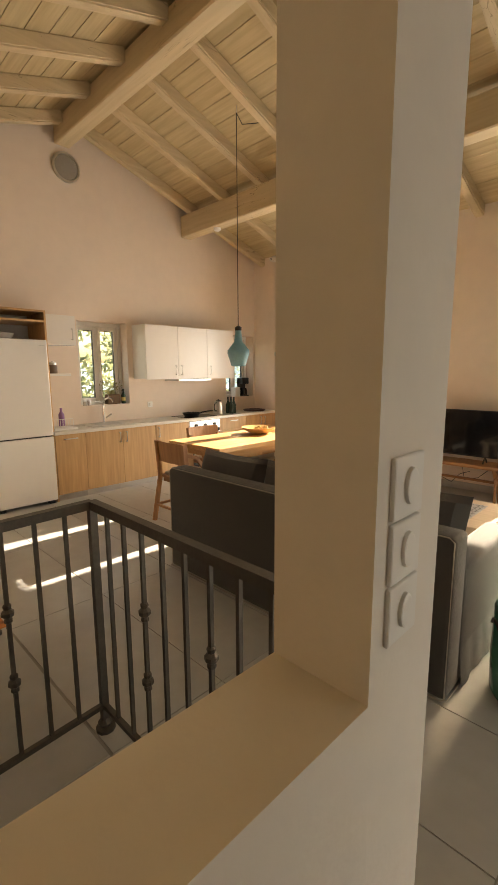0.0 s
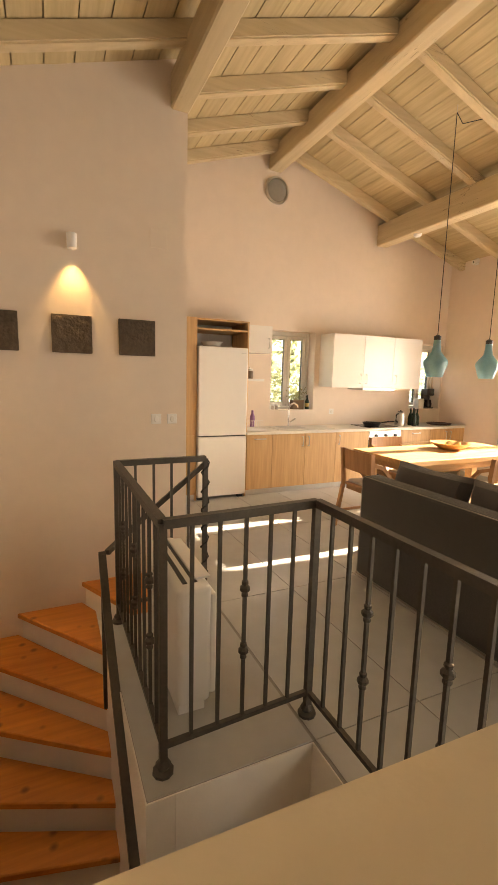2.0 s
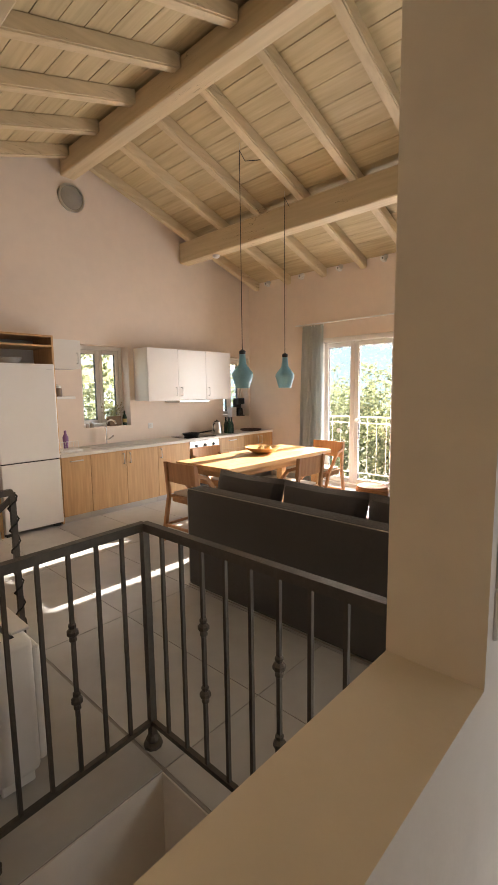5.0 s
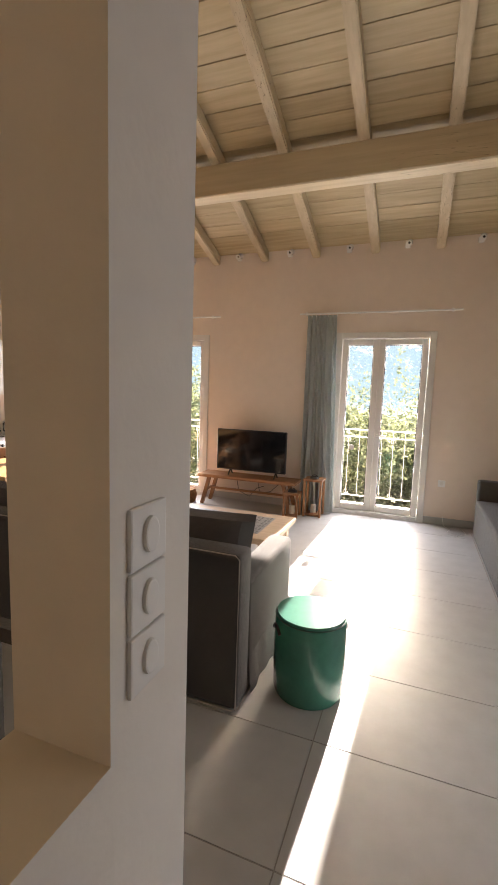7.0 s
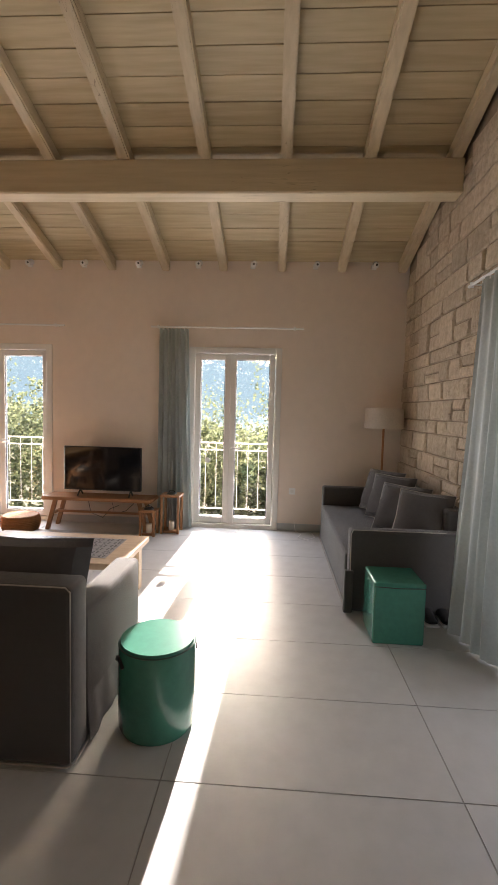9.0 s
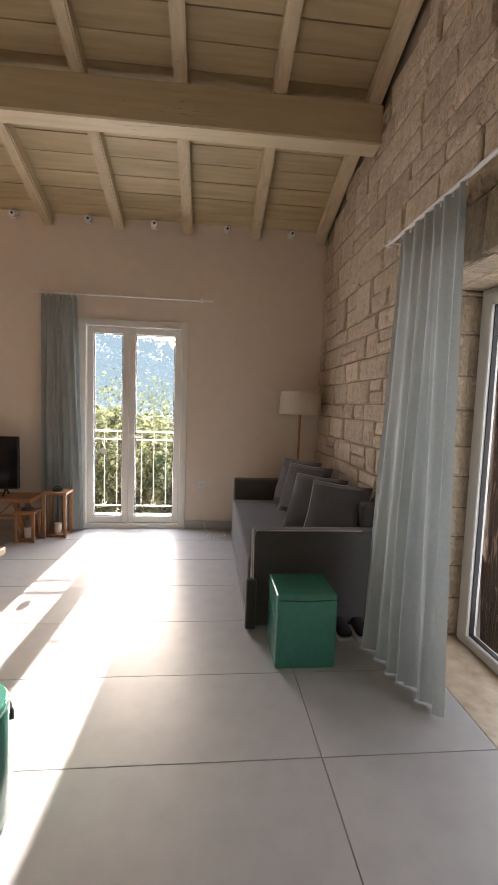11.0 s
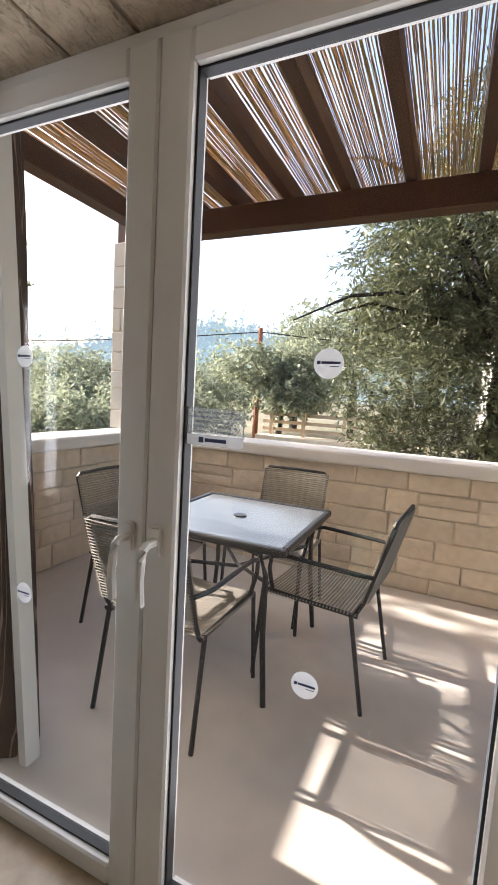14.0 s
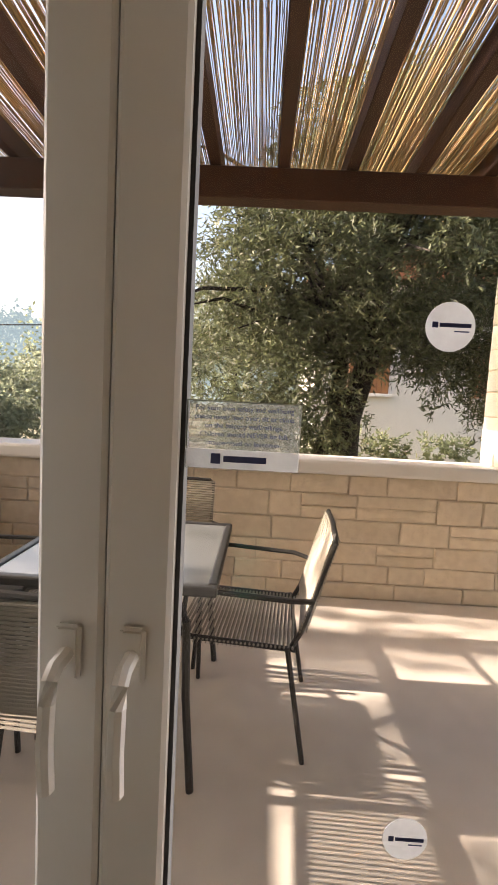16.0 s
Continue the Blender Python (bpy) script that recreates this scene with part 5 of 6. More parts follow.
# ---- coffee table ----
ct = thing("coffee_table", "pale wooden coffee table with a patterned tile inlay", "coffee table", (3.5, 1.55, 0))
part("top", box(3.10, 0.895, 0.375, 3.79, 2.15, 0.42, 0.004), PALE, ct)
INLAY = mat("patterned_inlay", (0.34, 0.34, 0.36), 0.35, 0.1, 8)
part("inlay", box(3.21, 1.045, 0.4205, 3.67, 1.995, 0.423, 0.001), INLAY, ct, "grey patterned inlay")
own = bmesh.new()
for i in range(6):
    for j in range(12):
        cx, cy = 3.248 + 0.0765 * i, 1.085 + 0.079 * j
        for a in range(4):
            t = math.pi / 4 + a * math.pi / 2
            px, py = cx + 0.02 * math.cos(t), cy + 0.02 * math.sin(t)
            vs = [own.verts.new((px + 0.015 * math.cos(t + b), py + 0.009 * math.sin(t + b), 0.4237)) for b in (0, math.pi / 2, math.pi, 3 * math.pi / 2)]
            own.faces.new(vs)
        vs = [own.verts.new((cx + 0.034 * math.cos(b), cy + 0.034 * math.sin(b), 0.4235)) for b in (0, math.pi / 2, math.pi, 3 * math.pi / 2)]
        vs2 = [own.verts.new((cx + 0.028 * math.cos(b), cy + 0.028 * math.sin(b), 0.4235)) for b in (0, math.pi / 2, math.pi, 3 * math.pi / 2)]
        for k in range(4):
            own.faces.new((vs[k], vs[(k + 1) % 4], vs2[(k + 1) % 4], vs2[k]))
part("tile_pattern", own, mat("inlay_dark", (0.10, 0.10, 0.115), 0.4), ct, "dark flower pattern")
for x in (3.14, 3.68):
    for y in (0.945, 2.03):
        part("leg", box(x, y, 0, x + 0.07, y + 0.07, 0.374, 0.003), PALE, ct)

# ---- green stools ----
st = thing("round_pouf", "round glossy green leatherette pouf with side handles", "pouf", (2.23, 0.40, 0))
part("body", lathe([(0.0, 0.0), (0.168, 0.0), (0.177, 0.02), (0.183, 0.2), (0.179, 0.39), (0.170, 0.418), (0.0, 0.422)], (2.205, 0.395, 0.0), 40), LEATHER, st, smooth=True)
own = lathe([(0.176, 0.398), (0.1805, 0.402), (0.176, 0.406)], (2.205, 0.395, 0.0), 40)
part("seam", own, mat("dark_green_seam", (0.02, 0.09, 0.065), 0.4), st)
for a in (-55, 125):
    own = bmesh.new()
    pts = [(2.205 + 0.182 * math.cos(radians(a + d)), 0.395 + 0.182 * math.sin(radians(a + d)), 0.33 + h) for d, h in ((-14, 0), (-8, 0.022), (0, 0.028), (8, 0.022), (14, 0))]
    tube(pts, 0.010, 6, own)
    part("grip", own, BLACK, st, "dark hand grip")
cb = thing("cube_stool", "dark green leatherette cube stool with bowed front", "stool", (3.22, -0.97, 0))
own = soft_box(3.035, -1.13, 0.0, 3.345, -0.80, 0.41, 0.012)
for v in own.verts:
    if v.co.x < 3.2:
        v.co.x -= 0.02 * (1 - ((v.co.y + 0.965) / 0.17) ** 2)
part("body", own, LEATHER, cb)
own = tube([(3.034, -1.128, 0.38), (3.014, -0.965, 0.382), (3.034, -0.802, 0.38)], 0.003, 5)
part("seam", own, BLACK, cb)

# ---- sofa by the stone wall ----
s2 = thing("sofa", "long dark grey slipcovered sofa against the stone wall", "sofa", (4.6, -1.15, 0))
GX0, GX1, GY0, GY1 = 3.455, 5.47, -1.60, -0.71
part("arm", soft_box(GX0, GY0, 0.015, GX0 + 0.13, GY1, 0.632, 0.025), GREY, s2, smooth=True)
part("arm", soft_box(GX1 - 0.13, GY0, 0.015, GX1, GY1, 0.632, 0.025), GREY, s2, smooth=True)
part("back", soft_box(GX0 + 0.12, GY0, 0.015, GX1 - 0.12, GY0 + 0.16, 0.78, 0.03), GREY, s2, smooth=True)
part("seat", soft_box(GX0 + 0.12, GY0 + 0.15, 0.014, GX1 - 0.12, GY1 + 0.015, 0.42, 0.03), GREY, s2, smooth=True)
piping(s2, [(GX0 - 0.002, GY1 - 0.01, 0.02), (GX0 - 0.002, GY1 - 0.004, 0.602), (GX0 + 0.01, GY1 - 0.02, 0.632), (GX0 + 0.008, GY0 + 0.2, 0.634)])
piping(s2, [(GX0 + 0.01, GY1 + 0.018, 0.018), (GX1 - 0.01, GY1 + 0.018, 0.018)])
part("front_flap", box(GX0 - 0.02, GY1 - 0.03, 0.008, GX0 + 0.03, GY1 + 0.035, 0.33, 0.008), GREY, s2)
for k, (x, z, w, tilt, yaw, y) in enumerate(((5.00, 0.665, 0.48, 20, 36, -1.30), (4.62, 0.665, 0.48, 20, 40, -1.29), (4.13, 0.65, 0.47, 24, 44, -1.26), (3.80, 0.65, 0.46, 22, 48, -1.33))):
    cu = thing("scatter_cushion", "grey scatter cushion with pale piping on the sofa", "cushion", (x, y, 0.42), "scatter cushions on the grey sofa")
    own = pillow(w, 0.46, 0.17, (x, y, z), (tilt, 0, yaw), 10 + k)
    c = part("cover", own, GREY2, cu, smooth=True)
    m = pose(x, y, z, tilt, 0, yaw)
    ring = [m @ Vector((u * w / 2, 0, v * 0.23)) for u, v in ((-1, -1), (0, -0.95), (1, -1), (0.94, 0), (1, 1), (0, 0.95), (-1, 1), (-0.94, 0), (-1, -1))]
    part("piping", tube(ring, 0.004, 5), PIPING, c)
shoe_m = mat("black_shoe", (0.02, 0.02, 0.022), 0.6, 0.2, 20)
for k, y in enumerate((-1.28, -1.40)):
    sh = thing("shoe", "black shoe on the floor between stool and curtain", "shoe", (3.42, y, 0), "pair of shoes")
    own = soft_box(3.30, y - 0.045, 0.012, 3.55, y + 0.045, 0.085, 0.03)
    for v in own.verts:
        if v.co.x < 3.40 and v.co.z > 0.05:
            v.co.z -= 0.03
    part("upper", own, shoe_m, sh, smooth=True)
    part("sole", box(3.295, y - 0.047, 0.0, 3.555, y + 0.047, 0.014, 0.003), WHITE_MATT, sh)

# floor lamp
fl = thing("floor_lamp", "floor lamp with cream drum shade on a wooden stem", "floor lamp", (5.45, -1.395, 0))
part("stem", tube([(5.45, -1.395, 0.02), (5.45, -1.395, 1.40)], 0.013, 10), wood("lamp_stem", (0.55, 0.26, 0.11), (0.4, 0.17, 0.06), "Z"), fl, smooth=True)
part("base", lathe([(0.0, 0), (0.13, 0), (0.13, 0.015), (0.02, 0.025), (0, 0.025)], (5.45, -1.395, 0), 24), STEEL, fl)
own = lathe([(0.218, 0), (0.222, 0), (0.214, 0.235), (0.210, 0.235)], (5.45, -1.395, 1.325), 36)
part("shade", own, SHADE, fl, smooth=True)

# ---- tv bench, tv, lanterns, basket ----
bn = thing("tv_bench", "low wooden bench with splayed legs under the television", "bench", (5.42, 1.97, 0))
part("top", box(5.27, 1.30, 0.365, 5.60, 2.64, 0.405, 0.005), BENCH, bn)
for y, s in ((1.46, -1), (2.48, 1)):
    for x in (5.31, 5.56):
        part("leg", tube([(x, y, 0.366), (x, y + s * 0.10, 0.0)], 0.021, 4, square=True), BENCH, bn)
    part("cross_bar", tube([(5.31, y + s * 0.04, 0.20), (5.56, y + s * 0.04, 0.20)], 0.014, 4, square=True), BENCH, bn)
part("stretcher", tube([(5.435, 1.42, 0.20), (5.435, 2.52, 0.20)], 0.013, 4, square=True), BENCH, bn)
tv = thing("television", "black flat-screen television on two feet", "television", (5.42, 1.915, 0.405))
part("panel", box(5.405, 1.47, 0.475, 5.455, 2.42, 1.008, 0.006), BLACK, tv)
part("screen", box(5.4015, 1.48, 0.49, 5.4045, 2.41, 1.0), SCREEN, tv, "dark glossy screen")
for y in (1.60, 2.23):
    own = tube([(5.43, y, 0.48), (5.36, y, 0.412)], 0.010, 6)
    tube([(5.43, y, 0.48), (5.50, y, 0.412)], 0.010, 6, own)
    part("foot", own, BLACK, tv)
for k, (pts, r) in enumerate(((((5.58, 2.2, 0.34), (5.56, 2.15, 0.16), (5.57, 2.0, 0.10), (5.56, 1.9, 0.22), (5.58, 1.8, 0.26)), 0.004), (((5.58, 1.9, 0.36), (5.57, 1.85, 0.15), (5.57, 1.7, 0.2), (5.58, 1.6, 0.3)), 0.004))):
    cb_ = thing("cable", "black television cable hanging behind the bench", "cable", pts[0])
    part("wire", tube(pts, r, 5), CORD, cb_)


def lantern(x, y, w, h):
    th = thing("lantern", "wooden lantern with glass sides and candle inside", "lantern", (x, y, 0), "lanterns by the balcony door")
    for sx in (-1, 1):
        for sy in (-1, 1):
            part("corner_post", box(x + sx * w / 2 - 0.013, y + sy * w / 2 - 0.013, 0.0, x + sx * w / 2 + 0.013, y + sy * w / 2 + 0.013, h - 0.03, 0.002), BENCH, th)
    part("base", box(x - w / 2 + 0.014, y - w / 2 + 0.014, 0.005, x + w / 2 - 0.014, y + w / 2 - 0.014, 0.03, 0.002), BENCH, th)
    part("roof", box(x - w / 2 - 0.02, y - w / 2 - 0.02, h - 0.03, x + w / 2 + 0.02, y + w / 2 + 0.02, h - 0.005, 0.003), BENCH, th)
    part("top_ring", tube([(x, y + 0.045 * math.cos(a), h - 0.005 + 0.045 * math.sin(a)) for a in [math.pi * k / 6 for k in range(7)]], 0.005, 5), DARK_METAL, th)
    part("cap", lathe([(0.06, 0), (0.05, 0.02), (0, 0.03)], (x, y, h - 0.005), 14), DARK_METAL, th)
    part("candle", lathe([(0.035, 0), (0.035, 0.10), (0, 0.10)], (x, y, 0.031), 16), mat("candle_wax", (0.75, 0.70, 0.60), 0.6), th)
    return th


lantern(5.42, 1.09, 0.20, 0.47)
lantern(5.25, 1.32, 0.16, 0.31)
bk = thing("wicker_basket", "round woven wicker basket on the floor", "basket", (5.24, 2.86, 0))
own = lathe([(0.0, 0.0), (0.17, 0.0), (0.205, 0.07), (0.21, 0.13), (0.195, 0.19), (0.185, 0.19), (0.198, 0.13), (0.19, 0.07), (0.16, 0.012), (0.0, 0.012)], (5.22, 2.86, 0), 28)
part("weave", own, WICKER, bk, smooth=True)
for k in range(9):
    r = 0.176 + 0.038 * math.sin(math.pi * min(1, (k + 2) / 12))
    part("strand", lathe([(r - 0.003, 0.012 + 0.02 * k), (r + 0.007, 0.02 + 0.02 * k), (r - 0.003, 0.028 + 0.02 * k)], (5.22, 2.86, 0), 28), WICKER, bk, smooth=True)
cl = thing("cable", "white cable lying on the floor beside the sofa", "cable", (5.5, -0.55, 0))
part("wire", tube([(5.68, -0.40, 0.12), (5.66, -0.42, 0.006), (5.52, -0.48, 0.005), (5.40, -0.44, 0.005), (5.30, -0.55, 0.005), (5.42, -0.64, 0.005), (5.58, -0.62, 0.005)], 0.004, 5), WHITE_MATT, cl)


# ---- balcony behind the french doors ----
RAIL_WHITE = mat("railing_paint", (0.50, 0.49, 0.46), 0.5, 0.1, 12)
for i, (y0, y1) in enumerate(FD):
    a, b = y0 - 0.35, y1 + 0.35
    structure("balcony_slab", box(XE + WALL_T, a, -0.16, 6.42, b, -0.01, 0.005), COPING, "small pale balcony slab", "balcony")
    br = thing("balcony_railing", "white painted iron balcony railing with scrolled feet", "railing", (6.35, (y0 + y1) / 2, -0.01), "railings of the two balconies")
    part("top_rail", tube([(XE + WALL_T, a + 0.03, 1.03), (6.35, a + 0.03, 1.03), (6.35, b - 0.03, 1.03), (XE + WALL_T, b - 0.03, 1.03)], 0.011, 4, square=True), RAIL_WHITE, br)
    part("bottom_rail", tube([(XE + WALL_T, a + 0.03, 0.10), (6.35, a + 0.03, 0.10), (6.35, b - 0.03, 0.10), (XE + WALL_T, b - 0.03, 0.10)], 0.008, 4, square=True), RAIL_WHITE, br)
    part("middle_rail", tube([(6.35, a + 0.03, 0.93), (6.35, b - 0.03, 0.93)], 0.008, 4, square=True), RAIL_WHITE, br)
    n = 12
    for k in range(n + 1):
        y = a + 0.03 + (b - a - 0.06) * k / n
        own = tube([(6.35, y, -0.01 if k in (0, n) else 0.10), (6.35, y, 1.03)], 0.0045, 6)
        if 0 < k < n and k % 2:
            for zc, s in ((0.165, 1), (0.87, -1)):
                tube([(6.35, y + 0.028 * math.sin(q * 0.7), zc + s * 0.03 * math.cos(q * 0.7) - s * 0.02) for q in range(8)], 0.004, 4, own)
        part("baluster", own, RAIL_WHITE, br)

# ---- terrace ----
TZ0 = -0.02
TE, TSY = 4.40, -4.50
structure("terrace_floor", box(-3.0, TSY, -0.25, TE, YS - 0.40, TZ0, 0), TERRAZZO, "smooth pale beige terrace floor", "terrace floor")
own = box(-3.0, TSY - 0.28, -3.5, TE + 0.30, TSY - 0.012, 0.86)
box(TE + 0.012, TSY - 0.012, -3.5, TE + 0.30, YS - 0.45, 0.86, 0, own)
PARAPET = structure("parapet", own, TMORTAR, "low limestone parapet round the terrace", "parapet")
own = box(-3.0, TSY - 0.32, 0.862, TE + 0.34, TSY + 0.05, 0.96, 0.02, seg=2)
box(TE - 0.05, TSY + 0.051, 0.863, TE + 0.34, YS - 0.45, 0.959, 0.02, own, seg=2)
structure("parapet_coping", own, COPING, "white rounded coping on the terrace parapet", "coping")
PIERS = []
for x0, x1 in ((4.27, 4.79), (0.24, 0.60)):
    p = structure("terrace_pier", box(x0 + 0.01, TSY - 0.31, 0.961, x1 - 0.01, TSY + 0.0, 2.675), TMORTAR, "square white limestone pier carrying the pergola", "pier")
    PIERS.append((p, x0, x1))
pg = thing("pergola", "dark brown timber pergola roofed with reed matting", "pergola", (2.0, -3.4, 2.76))
part("front_beam", box(-2.8, TSY - 0.17, 2.68, 4.78, TSY - 0.03, 2.885, 0.006), PERGOLA, pg)
part("side_beam", box(4.36, TSY - 0.029, 2.72, 4.50, YS - 0.46, 2.885, 0.006), PERGOLA, pg)
part("wall_beam", box(-2.8, YS - 0.56, 2.72, 4.359, YS - 0.455, 2.88, 0.006), PERGOLA, pg)
for k in range(16):
    x = 4.02 - 0.455 * k
    part("joist", box(x - 0.04, TSY - 0.38, 2.888, x + 0.04, YS - 0.46, 3.025, 0.006), PERGOLA, pg)
own = bmesh.new()
rng = random.Random(11)
x = -2.9
V, F = [], []
while x < 4.75:
    w = rng.uniform(0.003, 0.007)
    z = 3.029 + rng.uniform(0, 0.012)
    y0, y1 = TSY - 0.45 + rng.uniform(-0.08, 0.05), YS - 0.47
    segs = 4
    skew = rng.uniform(-0.02, 0.02)
    for s in range(segs):
        ya, yb = y0 + (y1 - y0) * s / segs, y0 + (y1 - y0) * (s + 1) / segs
        xa, xb = x + skew * s / segs + rng.uniform(-.003, .003), x + skew * (s + 1) / segs
        i = len(V)
        V += [(xa, ya, z), (xa + w, ya, z), (xb + w, yb, z), (xb, yb, z), (xa, ya, z + 0.006), (xa + w, ya, z + 0.006), (xb + w, yb, z + 0.006), (xb, yb, z + 0.006)]
        F += [(i, i + 3, i + 2, i + 1), (i + 4, i + 5, i + 6, i + 7), (i, i + 4, i + 7, i + 3), (i + 1, i + 2, i + 6, i + 5)]
    x += w + rng.choice((0.0005, 0.001, 0.0015, 0.002, 0.005)) * (1.0 if x > 2.2 else 0.7)
me = bpy.data.meshes.new("reed_mat")
me.from_pydata([(a - 2.0, b + 3.4, c - 2.76) for a, b, c in V], [], F)
me.materials.append(REED)
rm = new("reed_mat", me)
rm.parent = pg
rm["kind"] = "stuff"
rm["label"] = "straw-coloured reed matting"


# ---- garden table and chairs ----
gt = thing("garden_table", "square garden table with dark glass top and bent metal legs", "table", (2.78, -3.254, TZ0))
gx0, gx1, gy0, gy1 = 2.378, 3.182, -3.655, -2.853
own = box(gx0, gy0, 0.670, gx1, gy0 + 0.035, 0.705, 0.008, seg=2)
for b_ in ((gx0, gy1 - 0.035, gx1, gy1), (gx0, gy0 + 0.035, gx0 + 0.035, gy1 - 0.035), (gx1 - 0.035, gy0 + 0.035, gx1, gy1 - 0.035)):
    box(b_[0], b_[1], 0.670, b_[2], b_[3], 0.705, 0.008, own, seg=2)
part("rim", own, DARK_METAL, gt)
part("top", box(gx0 + 0.034, gy0 + 0.034, 0.685, gx1 - 0.034, gy1 - 0.034, 0.699), TABLE_GLASS, gt, "grey glass top")
own = lathe([(0.022, 0), (0.034, 0.0), (0.034, 0.006), (0.022, 0.006)], (2.78, -3.254, 0.6995), 24)
part("parasol_ring", own, BLACK, gt)
part("parasol_hole", lathe([(0, 0), (0.022, 0), (0.022, 0.003), (0, 0.003)], (2.78, -3.254, 0.6995), 20), GASKET, gt)
for sx in (-1, 1):
    for sy in (-1, 1):
        cx, cy = 2.78, -3.254
        pts = [(cx + sx * 0.06, cy + sy * 0.30, 0.67), (cx + sx * 0.26, cy + sy * 0.33, 0.64), (cx + sx * 0.30, cy + sy * 0.35, 0.56), (cx + sx * 0.31, cy + sy * 0.37, 0.30), (cx + sx * 0.34, cy + sy * 0.39, TZ0)]
        part("leg", tube(pts, 0.014, 8), DARK_METAL, gt, smooth=True)
part("brace", tube([(2.49, -3.55, 0.5), (2.78, -3.254, 0.42), (3.07, -2.96, 0.5)], 0.010, 6), DARK_METAL, gt)
part("brace", tube([(2.49, -2.96, 0.5), (2.78, -3.254, 0.43), (3.07, -3.55, 0.5)], 0.010, 6), DARK_METAL, gt)


def garden_chair(m):
    """Chair facing +x on the origin: tube frame, seat and back wound with cord."""
    th = thing("garden_chair", "garden chair of dark tube wound with grey cord", "garden chair", (0, 0, 0), "chairs round the garden table")
    for s in (-1, 1):
        y = s * 0.25
        part("side_frame", tube([(-0.20, s * 0.22, 0.42), (-0.24, s * 0.225, 0.50), (-0.34, s * 0.225, 0.84), (-0.342, s * 0.20, 0.862), (-0.345, 0, 0.866)], 0.0105, 8), DARK_METAL, th, smooth=True)
        part("seat_rail", tube([(-0.22, s * 0.235, 0.43), (0.24, s * 0.235, 0.44)], 0.0105, 8), DARK_METAL, th, smooth=True)
        part("front_leg", tube([(0.24, s * 0.24, 0.44), (0.27, s * 0.25, 0.0)], 0.0105, 8), DARK_METAL, th, smooth=True)
        part("rear_leg", tube([(-0.19, s * 0.24, 0.44), (-0.27, s * 0.25, 0.0)], 0.0105, 8), DARK_METAL, th, smooth=True)
        part("armrest", tube([(-0.275, s * 0.235, 0.62), (-0.20, s * 0.27, 0.63), (0.13, s * 0.275, 0.64), (0.19, s * 0.275, 0.62), (0.20, s * 0.27, 0.56), (0.19, s * 0.245, 0.45)], 0.0105, 8), DARK_METAL, th, smooth=True)
    own = bmesh.new()
    for k in range(29):
        x = -0.21 + 0.45 * k / 28
        tube([(x, -0.247, 0.438), (x, 0, 0.428), (x, 0.247, 0.438)], 0.0052, 4, own)
        tube([(x + 0.006, 0.247, 0.425), (x + 0.006, -0.247, 0.425)], 0.003, 3, own)
    part("seat_cords", own, ROPE, th, "grey cord winding")
    own = bmesh.new()
    for k in range(27):
        t = k / 26
        x, z = -0.245 - 0.097 * t, 0.50 + 0.35 * t
        tube([(x + 0.012, -0.235, z), (x + 0.004, 0, z), (x + 0.012, 0.235, z)], 0.0052, 4, own)
        tube([(x - 0.012, 0.232, z), (x - 0.012, -0.232, z)], 0.003, 3, own)
    part("back_cords", own, ROPE, th, "grey cord winding")
    th.matrix_world = m
    return th


gc = garden_chair(pose(2.29, -3.29, TZ0, 0, 0, -5))
copy_thing(gc, pose(2.82, -2.77, TZ0, 0, 0, -92))
copy_thing(gc, pose(2.75, -3.76, TZ0, 0, 0, 90))
copy_thing(gc, pose(3.36, -3.24, TZ0, 0, 0, 178))

# ---- outdoors: one sheet of ground ----
def land(x, y):
    r, az = math.hypot(x - 2, y), math.degrees(math.atan2(y, x - 2))
    z = -3.4
    south = max(0.0, math.cos(radians(az + 95))) ** 1.5
    z += south * 2.9 * min(1, max(0, (r - 6) / 6))
    hill_e = math.exp(-((az - 14) / 22) ** 2) * 17 + math.exp(-((az + 18) / 16) ** 2) * 9
    hill_s = math.exp(-((az + 70) / 20) ** 2) * 17 + math.exp(-((az + 110) / 30) ** 2) * 14
    hill_se = math.exp(-((az + 42) / 18) ** 2) * 8
    f = 1 / (1 + math.exp(-(r - 120) / 28))
    z += f * (hill_e + hill_s + hill_se + 3)
    z += 0.03 * min(r, 300) * noise.noise((x * 0.012, y * 0.012, 0.3)) * 3 * f
    return z


rs = [0.0, 3, 5, 7, 9, 12, 16, 22, 30, 42, 58, 76, 95, 115, 135, 160, 190, 230, 300, 450, 800, 2500]
NA = 120
V, F = [(2, 0, -3.4)], []
for r in rs[1:]:
    for k in range(NA):
        a = 2 * math.pi * k / NA
        x, y = 2 + r * math.cos(a), r * math.sin(a)
        V.append((x, y, land(x, y)))
for i in range(len(rs) - 1):
    for k in range(NA):
        if i == 0:
            F.append((0, 1 + k, 1 + (k + 1) % NA))
        else:
            o, p = 1 + (i - 1) * NA, 1 + i * NA
            F.append((o + k, p + k, p + (k + 1) % NA, o + (k + 1) % NA))
me = bpy.data.meshes.new("ground")
me.from_pydata(V, [], F)
me.materials.append(SOIL)
me.materials.append(HILL_HAZE)
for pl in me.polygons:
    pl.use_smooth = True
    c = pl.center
    # ground past 60 m takes the glowing haze colour
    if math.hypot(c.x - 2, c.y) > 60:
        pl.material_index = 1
tagged(new("ground", me), "dry sloping ground rising to wooded hills", "ground", kind="structure")


